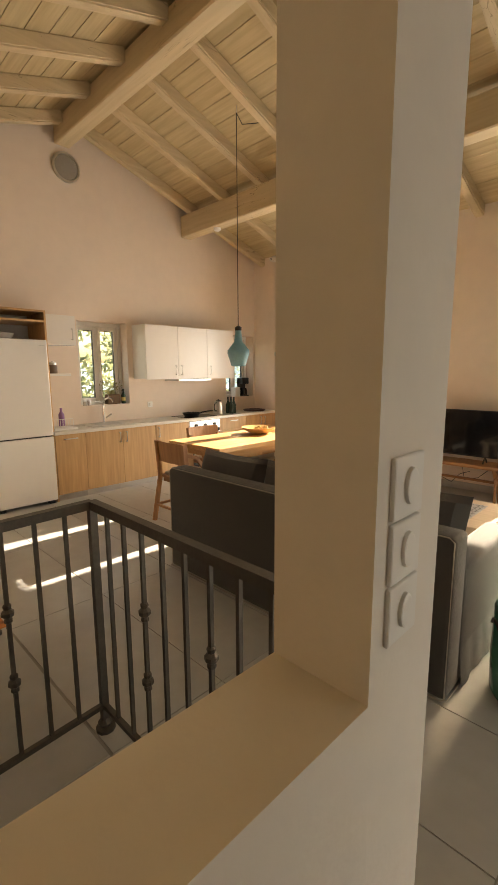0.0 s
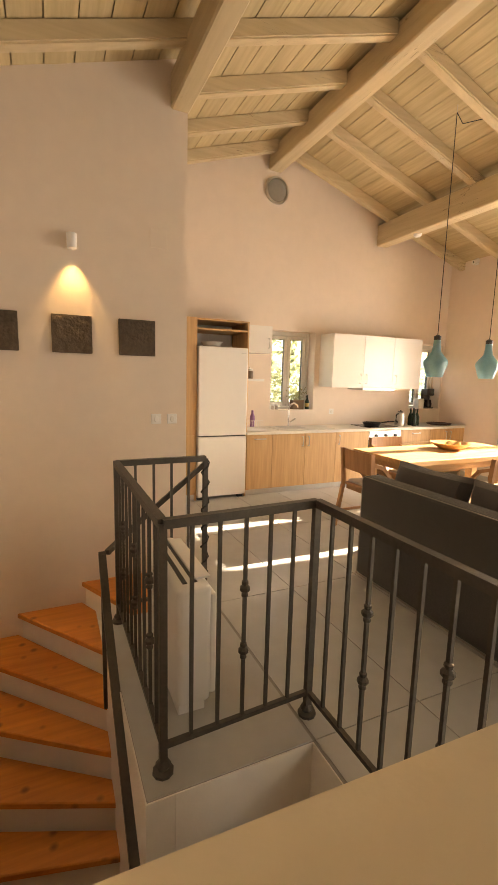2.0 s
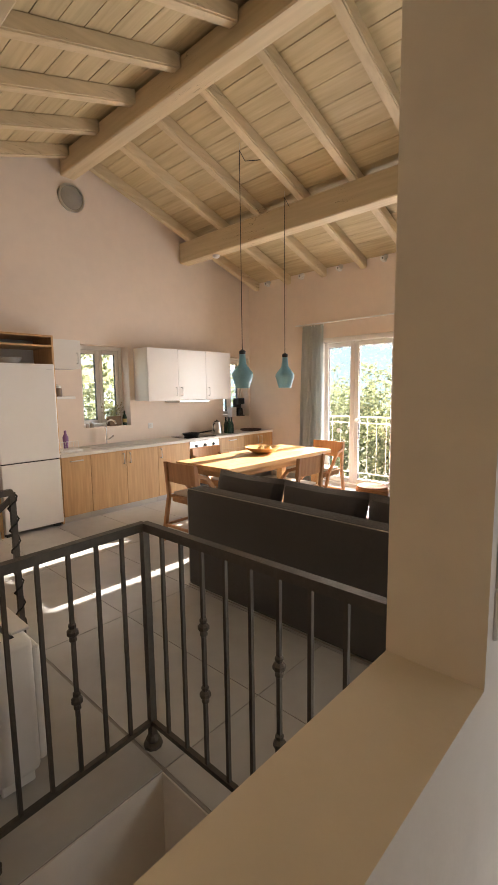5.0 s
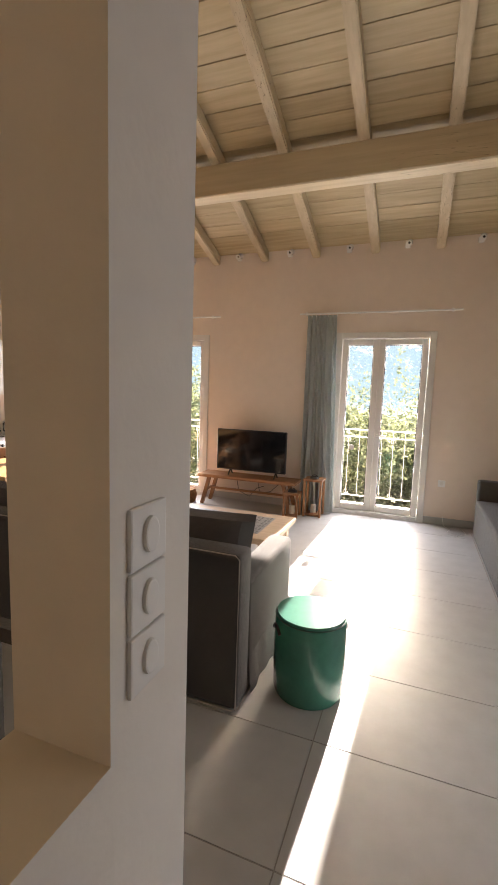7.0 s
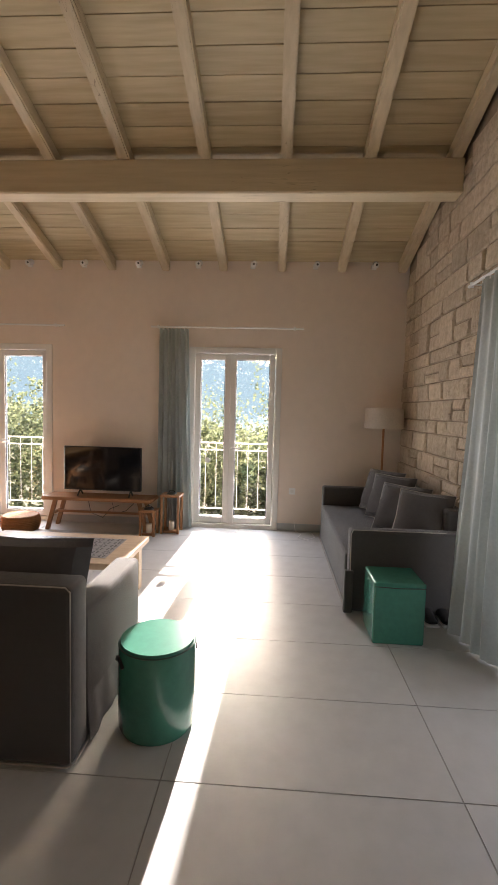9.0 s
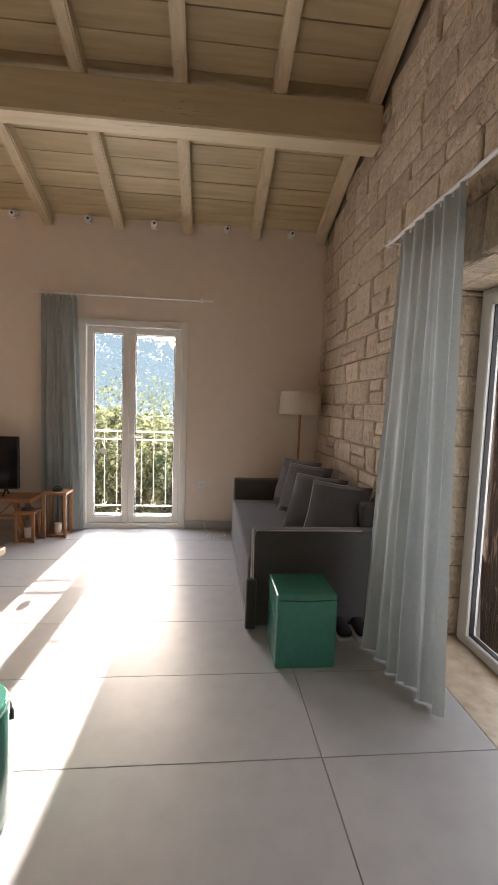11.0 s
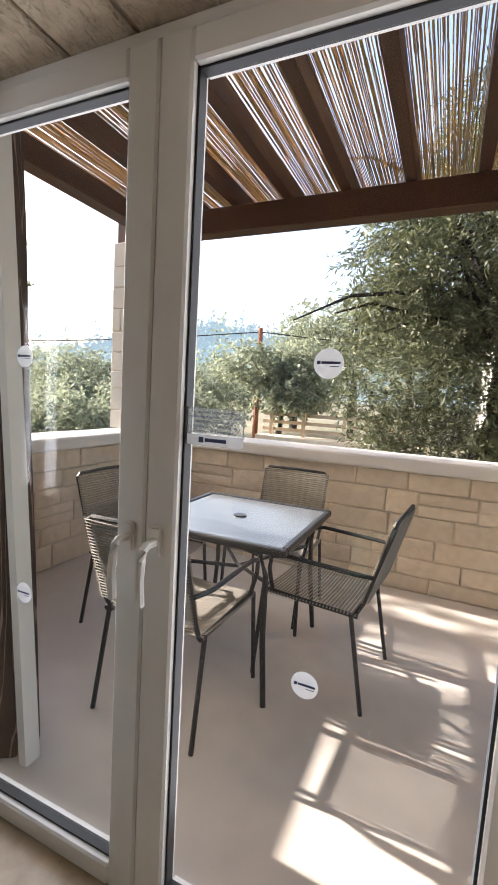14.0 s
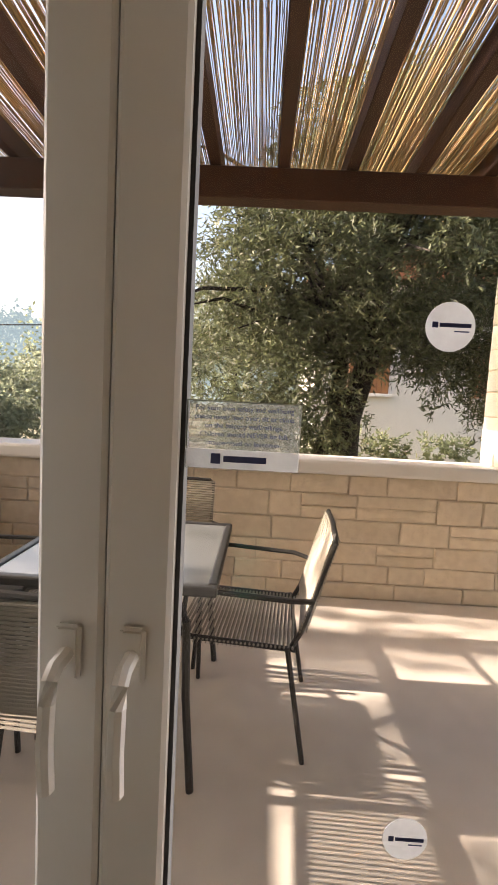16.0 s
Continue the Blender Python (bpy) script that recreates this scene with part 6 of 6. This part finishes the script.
def leaves(centres, size, rng_, droop=0.5, per=14, twig=0.30, slim=0.22):
    """Leaf blades set along short drooping twigs that start at the given points."""
    V, F = [], []
    for c in centres:
        d = Vector((rng_.gauss(0, 1), rng_.gauss(0, 1), rng_.gauss(-droop, 0.6))).normalized()
        c = Vector(c)
        for k in range(per):
            p = c + d * twig * (k / per) + Vector((0, 0, -droop * 0.12 * (k / per) ** 2))
            a = (d + Vector((rng_.gauss(0, 0.7), rng_.gauss(0, 0.7), rng_.gauss(0, 0.6)))).normalized()
            b = a.cross(Vector((rng_.gauss(0, 1), rng_.gauss(0, 1), rng_.gauss(0, 1)))).normalized()
            s = size * rng_.uniform(0.7, 1.25)
            i = len(V)
            V += [tuple(p), tuple(p + a * s * 0.5 + b * s * slim * 0.5), tuple(p + a * s), tuple(p + a * s * 0.5 - b * s * slim * 0.5)]
            F.append((i, i + 1, i + 2, i + 3))
    return V, F


def leaf_mesh(name, V, F, material, parent, label=""):
    o = ROOT[parent]
    me = bpy.data.meshes.new(name)
    me.from_pydata([(a - o.x, b - o.y, c - o.z) for a, b, c in V], [], F)
    me.materials.append(material)
    ob = new(name, me)
    ob.parent = parent
    ROOT[ob] = o
    if label:
        ob["label"] = label
    return ob


def lobe_points(lobes, n, rng_):
    out = []
    vol = [a * b * c for _, (a, b, c) in lobes]
    for (c, (a, b, d)), v in zip(lobes, vol):
        for _ in range(int(n * v / sum(vol))):
            while True:
                p = Vector((rng_.uniform(-1, 1), rng_.uniform(-1, 1), rng_.uniform(-1, 1)))
                if 0.25 < p.length < 1 and rng_.random() < 0.35 + 0.65 * p.length:
                    break
            q = Vector((c[0] + p.x * a, c[1] + p.y * b, c[2] + p.z * d))
            if noise.noise(q * 1.3) > -0.22:
                out.append(q)
    return out


# olive tree beyond the parapet
rng = random.Random(21)
OX, OY = 1.15, -7.4
gz = land(OX, OY)
ot = thing("olive_tree", "old olive tree with twin dark trunks and silvery leaves", "tree", (OX, OY, gz))
own = tube([(OX, OY, gz - 0.1), (OX - 0.02, OY, 0.2), (OX - 0.1, OY - 0.05, 1.2), (OX - 0.32, OY, 2.2), (OX - 0.25, OY, 3.2), (OX - 0.6, OY, 4.2)], 0.23, 12, r_end=0.10)
tube([(OX - 0.05, OY, 0.8), (OX + 0.14, OY + 0.05, 1.4), (OX + 0.10, OY, 2.2), (OX + 0.45, OY + 0.05, 3.0), (OX + 0.9, OY, 3.8)], 0.15, 10, own, r_end=0.06)
tube([(OX + 0.35, OY - 0.1, gz), (OX + 0.32, OY - 0.05, 0.5), (OX + 0.10, OY - 0.05, 1.3)], 0.15, 10, own, r_end=0.12)
for v in own.verts:
    v.co += Vector((noise.noise(v.co * 3), noise.noise(v.co * 3 + Vector((7, 0, 0))), 0)) * 0.06
part("trunk", own, BARK, ot, smooth=True)
for k in range(26):
    a = Vector((OX + rng.uniform(-0.5, 0.6), OY + rng.uniform(-0.15, 0.15), rng.uniform(2.0, 3.6)))
    d = Vector((rng.uniform(-1, 1.2), rng.uniform(-0.8, 0.9), rng.uniform(-0.2, 0.8)))
    part("limb", tube([a, a + d * 0.7 + Vector((0, 0, 0.1)), a + d * 1.5, a + d * 2.0 + Vector((0, 0, -0.3))], 0.045, 6, r_end=0.008), BARK, ot, smooth=True)
LOBES = [((0.5, OY, 3.4), (2.3, 1.7, 1.5)), ((2.0, OY + 0.2, 3.0), (1.2, 1.3, 1.1)), ((2.35, OY + 0.1, 1.9), (0.95, 1.0, 1.2)), ((2.0, OY + 0.3, 0.9), (0.8, 0.8, 0.8)), ((-1.0, OY, 2.8), (1.5, 1.3, 1.6)), ((0.2, OY - 0.4, 4.6), (2.2, 1.6, 1.2)), ((-0.6, OY + 0.3, 1.6), (0.8, 0.7, 0.6)), ((1.45, OY + 0.55, 1.7), (0.6, 0.5, 0.9))]
V, F = leaves(lobe_points(LOBES, 17000, rng), 0.09, rng, 0.6, 14, 0.34)
leaf_mesh("crown", V, F, LEAF, ot, "grey-green narrow leaves")


def tree(x, y, h, w, seed, material=LEAF_FAR, n=1700, size=0.13, label="leafy green tree on the slope", gz=None):
    r_ = random.Random(seed)
    g = land(x, y) if gz is None else gz
    t = thing("tree", label, "tree", (x, y, g))
    own = tube([(x, y, g - 0.2), (x + r_.uniform(-.2, .2), y, g + h * 0.35), (x + r_.uniform(-.4, .4), y, g + h * 0.8)], 0.05 * h ** 0.8, 8, r_end=0.03)
    part("trunk", own, BARK, t, smooth=True)
    lobes = []
    for k in range(6):
        a = r_.uniform(0, 6.28)
        lobes.append(((x + math.cos(a) * w * 0.3, y + math.sin(a) * w * 0.3, g + h * r_.uniform(0.45, 0.8)), (w * r_.uniform(0.28, 0.42), w * r_.uniform(0.28, 0.42), h * r_.uniform(0.18, 0.28))))
    V, F = leaves(lobe_points(lobes, n, r_), size, r_, 0.2, 10, size * 2.2, 0.5)
    leaf_mesh("crown", V, F, material, t)
    return t


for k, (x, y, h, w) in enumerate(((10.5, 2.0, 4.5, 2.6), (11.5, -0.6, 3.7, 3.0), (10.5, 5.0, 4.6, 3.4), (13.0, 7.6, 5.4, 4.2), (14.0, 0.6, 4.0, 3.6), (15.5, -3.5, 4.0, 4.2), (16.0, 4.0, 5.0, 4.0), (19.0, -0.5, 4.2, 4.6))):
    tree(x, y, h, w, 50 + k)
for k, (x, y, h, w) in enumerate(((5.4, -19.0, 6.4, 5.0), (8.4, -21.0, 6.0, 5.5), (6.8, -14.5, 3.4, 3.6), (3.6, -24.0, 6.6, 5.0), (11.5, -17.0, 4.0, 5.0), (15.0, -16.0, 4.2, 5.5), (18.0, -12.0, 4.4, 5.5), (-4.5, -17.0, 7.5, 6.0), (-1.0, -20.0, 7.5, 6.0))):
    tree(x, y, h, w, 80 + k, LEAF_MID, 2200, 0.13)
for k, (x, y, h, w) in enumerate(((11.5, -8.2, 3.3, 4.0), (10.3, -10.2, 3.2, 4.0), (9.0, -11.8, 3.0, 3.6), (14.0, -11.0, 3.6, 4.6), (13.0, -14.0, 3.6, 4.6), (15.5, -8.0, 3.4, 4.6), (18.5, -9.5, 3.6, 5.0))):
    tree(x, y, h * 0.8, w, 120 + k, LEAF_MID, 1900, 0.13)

# woods on the far slopes
rng = random.Random(31)
V, F = [], []
NEAR_V, NEAR_F, FAR_V, FAR_F = [], [], [], []
for k in range(3600):
    az = radians(rng.uniform(-128, 48))
    r = 45 + 185 * rng.random() ** 0.8
    V, F = (NEAR_V, NEAR_F) if r < 62 else (FAR_V, FAR_F)
    x, y = 2 + r * math.cos(az), r * math.sin(az)
    g = land(x, y)
    h, w = rng.uniform(3.5, 7.0), rng.uniform(2.0, 3.6)
    if rng.random() < 0.12:
        h, w = h * 1.7, w * 0.35
    for j in range(90 if r < 62 else 60):
        p = Vector((rng.gauss(0, 0.5), rng.gauss(0, 0.5), rng.gauss(0, 0.5)))
        if p.length > 1:
            p.normalize()
        c = Vector((x + p.x * w, y + p.y * w, g + h * 0.55 + p.z * h * 0.5))
        s = rng.uniform(0.12, 0.3) if r < 62 else rng.uniform(0.22, 0.48) * (0.5 + r / 140)
        a = Vector((rng.gauss(0, 1), rng.gauss(0, 1), rng.gauss(0, 1))).normalized() * s
        b = a.cross(Vector((rng.gauss(0, 1), rng.gauss(0, 1), rng.gauss(0, 1)))).normalized() * s * 0.6
        i = len(V)
        V += [tuple(c - a), tuple(c + b), tuple(c + a), tuple(c - b)]
        F.append((i, i + 1, i + 2, i + 3))
# only the far woods get the blue glow that stands for hazy air
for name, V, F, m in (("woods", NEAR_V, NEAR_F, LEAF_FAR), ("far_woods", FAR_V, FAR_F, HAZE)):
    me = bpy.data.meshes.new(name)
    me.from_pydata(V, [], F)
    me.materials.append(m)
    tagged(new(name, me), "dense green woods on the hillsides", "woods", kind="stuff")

# unseen tree, added to break up the low sun falling on the terrace
tree(9.6, -4.3, 9.6, 4.0, 140, LEAF_MID, 950, 0.11)
tree(2.4, 9.5, 6.5, 4.5, 99)
tree(6.2, 9.0, 6.0, 4.5, 98)

# utility pole with wires
ux, uy = 7.6, -14.6
ug = land(ux, uy)
up = thing("utility_pole", "reddish wooden utility pole with wires", "utility pole", (ux, uy, ug))
part("pole", tube([(ux, uy, ug), (ux, uy, 3.55)], 0.10, 8, r_end=0.08), mat("pole_wood", (0.26, 0.10, 0.05), 0.8, 0.2, 8), up, smooth=True)
for k, (tx, ty, tz) in enumerate(((24, -8, 3.0), (-6, -22, 4.2))):
    a, b = Vector((ux, uy, 3.42)), Vector((tx, ty, tz))
    part("wire", tube([a + (b - a) * s / 8 - Vector((0, 0, 0.5 * math.sin(math.pi * s / 8))) for s in range(9)], 0.018, 4), CORD, up)

# pale rail fence, road and neighbouring house
fy = -13.5
fe = thing("rail_fence", "pale wooden rail fence on a low stone wall beside the lane", "fence", (5.0, fy, land(5.0, fy)))
for x in (3.2, 4.4, 5.6, 6.6):
    part("post", box(x - 0.05, fy - 0.05, land(x, fy), x + 0.05, fy + 0.05, 0.95, 0.006), PALE, fe)
for z in (0.40, 0.62, 0.85):
    part("rail", box(2.6, fy - 0.075, z - 0.05, 6.9, fy - 0.052, z + 0.05, 0.004), PALE, fe)
part("low_wall", box(2.4, fy - 0.3, -1.2, 7.0, fy + 0.3, 0.22, 0.02), TSTONE, fe)
hx, hy = -1.8, -13.0
hg = land(hx, hy)
nh = thing("house", "white rendered neighbouring house with brown wooden shutters", "house", (hx, hy, hg))
part("wall", box(-7.0, -18.0, hg - 0.5, 0.9, hy, 4.6), RENDER_WALL, nh)
own = prism([(-7.4, 4.6), (1.3, 4.6), (-3.05, 6.4)], -18.4, hy + 0.4, "y")
part("roof", own, mat("roof_tile", (0.36, 0.14, 0.07), 0.85, 0.3, 6, 0.5, 8), nh)
SHUT = wood("shutter_wood", (0.34, 0.15, 0.06), (0.22, 0.09, 0.035), "Z", 8)
for x0, z0, z1 in ((-1.0, 1.78, 3.17), (-4.2, 1.78, 3.17)):
    w = part("window", box(x0, hy - 0.02, z0, x0 + 1.05, hy + 0.035, z1, 0.004), SHUT, nh, "closed brown shutters")
    own = bmesh.new()
    for k in range(7):
        box(x0 + 0.03 + 0.145 * k, hy + 0.0355, z0 + 0.03, x0 + 0.165 + 0.145 * k, hy + 0.055, z1 - 0.03, 0.004, own)
    part("shutter", own, SHUT, w)
    part("sill", box(x0 - 0.08, hy + 0.0, z0 - 0.08, x0 + 1.13, hy + 0.12, z0 - 0.002, 0.006), COPING, w)
OCHRE = mat("ochre_planter", (0.55, 0.33, 0.08), 0.8, 0.2, 6)
for k, (x, y) in enumerate(((0.9, -10.5), (-0.4, -10.8), (-1.8, -11.0))):
    g = land(x, y)
    pl = thing("planter", "ochre painted garden planter with shrubs", "planter", (x, y, g), "ochre planters along the neighbouring garden")
    part("trough", box(x - 0.5, y - 0.3, g - 0.05, x + 0.5, y + 0.3, 0.25, 0.02), OCHRE, pl)
    r_ = random.Random(60 + k)
    V, F = leaves([(x + r_.uniform(-.5, .5), y + r_.uniform(-.3, .3), 0.30 + r_.random() * 0.5) for _ in range(120)], 0.10, r_, -0.3, 8, 0.2, 0.45)
    leaf_mesh("shrub", V, F, LEAF_FAR, pl)


# ---- floor tiles ----
TW, TH = 0.567, 1.19
def tile_piece(x0, y0, x1, y1, parent, cache={}):
    g = 0.0018
    key = (round(x1 - x0, 3), round(y1 - y0, 3))
    if key not in cache:
        own = box(g, g, -0.004, x1 - x0 - g, y1 - y0 - g, 0.004)
        for v in own.verts:
            if v.co.z > 0:
                v.co.x += 0.0012 if v.co.x < (x1 - x0) / 2 else -0.0012
                v.co.y += 0.0012 if v.co.y < (y1 - y0) / 2 else -0.0012
        cache[key] = mesh("tile", own)
        cache[key].materials.append(TILE)
    ob = new("tile", cache[key])
    ob.location = (x0, y0, -0.004)
    ob.parent = parent
    return ob


x = 2.435 - 9 * TW
while x < XE:
    y = -0.90 - TH
    while y < YN:
        for a0, b0, a1, b1 in (FLOORS[0], FLOORS[2]):
            u0, v0, u1, v1 = max(x, a0), max(y, b0), min(x + TW, a1), min(y + TH, b1)
            if u1 - u0 > 0.02 and v1 - v0 > 0.02:
                tile_piece(u0, v0, u1, v1, FLOOR)
        y += TH
    x += TW


tile_piece(*FLOORS[1], FLOOR)


# ---- stonework ----
def stone(parent, m, w, h, d, rng_, material, name="stone", rough=0.012, worn=0.016):
    """A squared rubble stone: face proud, edges worn and uneven. Local x along the wall, y up, z outwards."""
    own = bmesh.new()
    j = lambda s: rng_.uniform(-s, s)
    c = min(worn, w * 0.12, h * 0.12)
    back = [(0, 0), (w, 0), (w, h), (0, h)]
    b = [own.verts.new((p[0] + j(0.003), p[1] + j(0.003), -0.02)) for p in back]
    mid = [own.verts.new((p[0] + j(0.004), p[1] + j(0.004), d * 0.55)) for p in back]
    fr = [own.verts.new((p[0] + (c if p[0] == 0 else -c) + j(0.004), p[1] + (c if p[1] == 0 else -c) + j(0.004), d + j(rough * 0.4))) for p in back]
    ctr = own.verts.new((w * 0.5 + j(w * 0.15), h * 0.5 + j(h * 0.15), d + rng_.uniform(-0.2, 1.0) * rough))
    for lo, hi in ((b, mid), (mid, fr)):
        for k in range(4):
            own.faces.new((lo[k], lo[(k + 1) % 4], hi[(k + 1) % 4], hi[k]))
    for k in range(4):
        own.faces.new((fr[k], fr[(k + 1) % 4], ctr))
    me = mesh(name, own)
    me.materials.append(material)
    ob = new(name, me)
    ob.matrix_world = m
    ob.parent = parent
    return ob


def courses(u0, u1, z0, z1, rng_, hmin, hmax, wmin, wmax, gap, ok, put):
    """Irregular courses: some tall stones, some split in two, random lengths."""
    z = z0
    while z < z1 - 0.03:
        h = min(rng_.uniform(hmin, hmax), z1 - z)
        if z1 - z - h < hmin * 0.6:
            h = z1 - z
        u = u0
        while u < u1 - 0.01:
            w = min(rng_.uniform(wmin, wmax), u1 - u)
            if u1 - u - w < wmin * 0.5:
                w = u1 - u
            split = h > hmin * 1.35 and w > wmin * 1.3 and rng_.random() < 0.30
            for k in range(2 if split else 1):
                hh = h / 2 if split else h
                a, b_, c, d = u + gap / 2, z + k * hh + gap / 2, w - gap, hh - gap
                if c > 0.03 and d > 0.03 and ok(a, b_, a + c, b_ + d):
                    put(a, b_, c, d)
            u += w
        z += h


rng = random.Random(41)
LINT = 0.30
JOG = 0.0


def ok_room(x0, z0, x1, z1):
    if z1 > roof_z(x0) + 0.11 or z1 > roof_z(x1) + 0.11:
        return False
    return True


def put_room(x, z, w, h):
    stone(SOUTH, Matrix.Translation((x + w, YS - 0.015, z)) @ Matrix(((-1, 0, 0, 0), (0, 0, 1, 0), (0, 1, 0, 0), (0, 0, 0, 1))), w, h, 0.012 + rng.uniform(0, 0.020), rng, STONE, rough=0.018, worn=0.013)


courses(OP1, XE, 0.0, OPZ + LINT, rng, 0.13, 0.22, 0.16, 0.42, 0.012, ok_room, put_room)
courses(0.9, OP0, 0.0, OPZ + LINT, rng, 0.15, 0.24, 0.22, 0.42, 0.012, ok_room, put_room)
courses(0.9, XE, OPZ + LINT, 4.35, rng, 0.15, 0.23, 0.24, 0.48, 0.012, ok_room, put_room)
# upright lintel stones
u = OP0
while u < OP1 - 0.01:
    w = min(rng.uniform(0.13, 0.24), OP1 - u)
    if OP1 - u - w < 0.09:
        w = OP1 - u
    if rng.random() < 0.3:
        put_room(u + 0.005, OPZ + 0.004, w - 0.01, LINT * 0.55)
        put_room(u + 0.005, OPZ + LINT * 0.55 + 0.01, w - 0.01, LINT * 0.45 - 0.015)
    else:
        put_room(u + 0.005, OPZ + 0.004, w - 0.01, LINT - 0.01)
    u += w
# soffit and jambs of the opening
u = OP0
while u < OP1 - 0.01:
    w = min(rng.uniform(0.20, 0.34), OP1 - u)
    if OP1 - u - w < 0.12:
        w = OP1 - u
    split = rng.random() < 0.35
    rows = ((0.0, 0.16), (0.166, 0.375)) if split else ((0.0, 0.375),)
    for v0, v1 in rows:
        stone(SOUTH, Matrix.Translation((u + 0.004, YS - v0 - 0.002, OPZ + 0.01)) @ Matrix(((1, 0, 0, 0), (0, -1, 0, 0), (0, 0, -1, 0), (0, 0, 0, 1))), w - 0.013, v1 - v0, 0.011, rng, STONE, "soffit_stone", 0.010, 0.007)
    u += w
for xj, sx in ((OP0, 1), (OP1, -1)):
    z = 0.0
    while z < OPZ - 0.02:
        h = min(rng.uniform(0.16, 0.30), OPZ - z)
        m = Matrix(((0, 0, sx, xj), (1, 0, 0, YS - 0.385), (0, 1, 0, z + 0.005), (0, 0, 0, 1)))
        stone(SOUTH, m, 0.375, h - 0.01, 0.012, rng, STONE, "jamb_stone", 0.008)
        z += h

# terrace parapet and piers
courses(-1.2, TE, TZ0, 0.86, rng, 0.11, 0.185, 0.22, 0.60, 0.006, lambda *a: True,
        lambda x, z, w, h: stone(PARAPET, Matrix(((-1, 0, 0, x + w), (0, 0, 1, TSY - 0.012), (0, 1, 0, z), (0, 0, 0, 1))), w, h, 0.009 + rng.uniform(0, 0.010), rng, TSTONE, worn=0.008))
courses(TSY, YS - 0.46, TZ0, 0.86, rng, 0.11, 0.185, 0.22, 0.60, 0.006, lambda *a: True,
        lambda y, z, w, h: stone(PARAPET, Matrix(((0, 0, -1, TE + 0.012), (1, 0, 0, y), (0, 1, 0, z), (0, 0, 0, 1))), w, h, 0.009 + rng.uniform(0, 0.010), rng, TSTONE, worn=0.008))
PALE_STONE = mat("pale_pier_stone", (0.74, 0.71, 0.66), 0.85, 0.1, 7, 0.3, 30, rnd=0.05)
for p, x0, x1 in PIERS:
    courses(x0, x1, 0.962, 2.675, rng, 0.15, 0.22, 0.14, 0.34, 0.008, lambda *a: True,
            lambda x, z, w, h: stone(p, Matrix(((-1, 0, 0, x + w), (0, 0, 1, TSY), (0, 1, 0, z), (0, 0, 0, 1))), w, h, 0.010, rng, PALE_STONE, "stone", 0.003, 0.006))
    courses(TSY - 0.31, TSY, 0.962, 2.675, rng, 0.15, 0.22, 0.14, 0.31, 0.008, lambda *a: True,
            lambda y, z, w, h: stone(p, Matrix(((0, 0, -1, x0 + 0.01), (1, 0, 0, y), (0, 1, 0, z), (0, 0, 0, 1))), w, h, 0.010, rng, PALE_STONE, "stone", 0.003, 0.006))
    courses(TSY - 0.31, TSY, 0.962, 2.675, rng, 0.15, 0.22, 0.14, 0.31, 0.008, lambda *a: True,
            lambda y, z, w, h: stone(p, Matrix(((0, 0, 1, x1 - 0.01), (1, 0, 0, y), (0, 1, 0, z), (0, 0, 0, 1))), w, h, 0.010, rng, PALE_STONE, "stone", 0.003, 0.006))
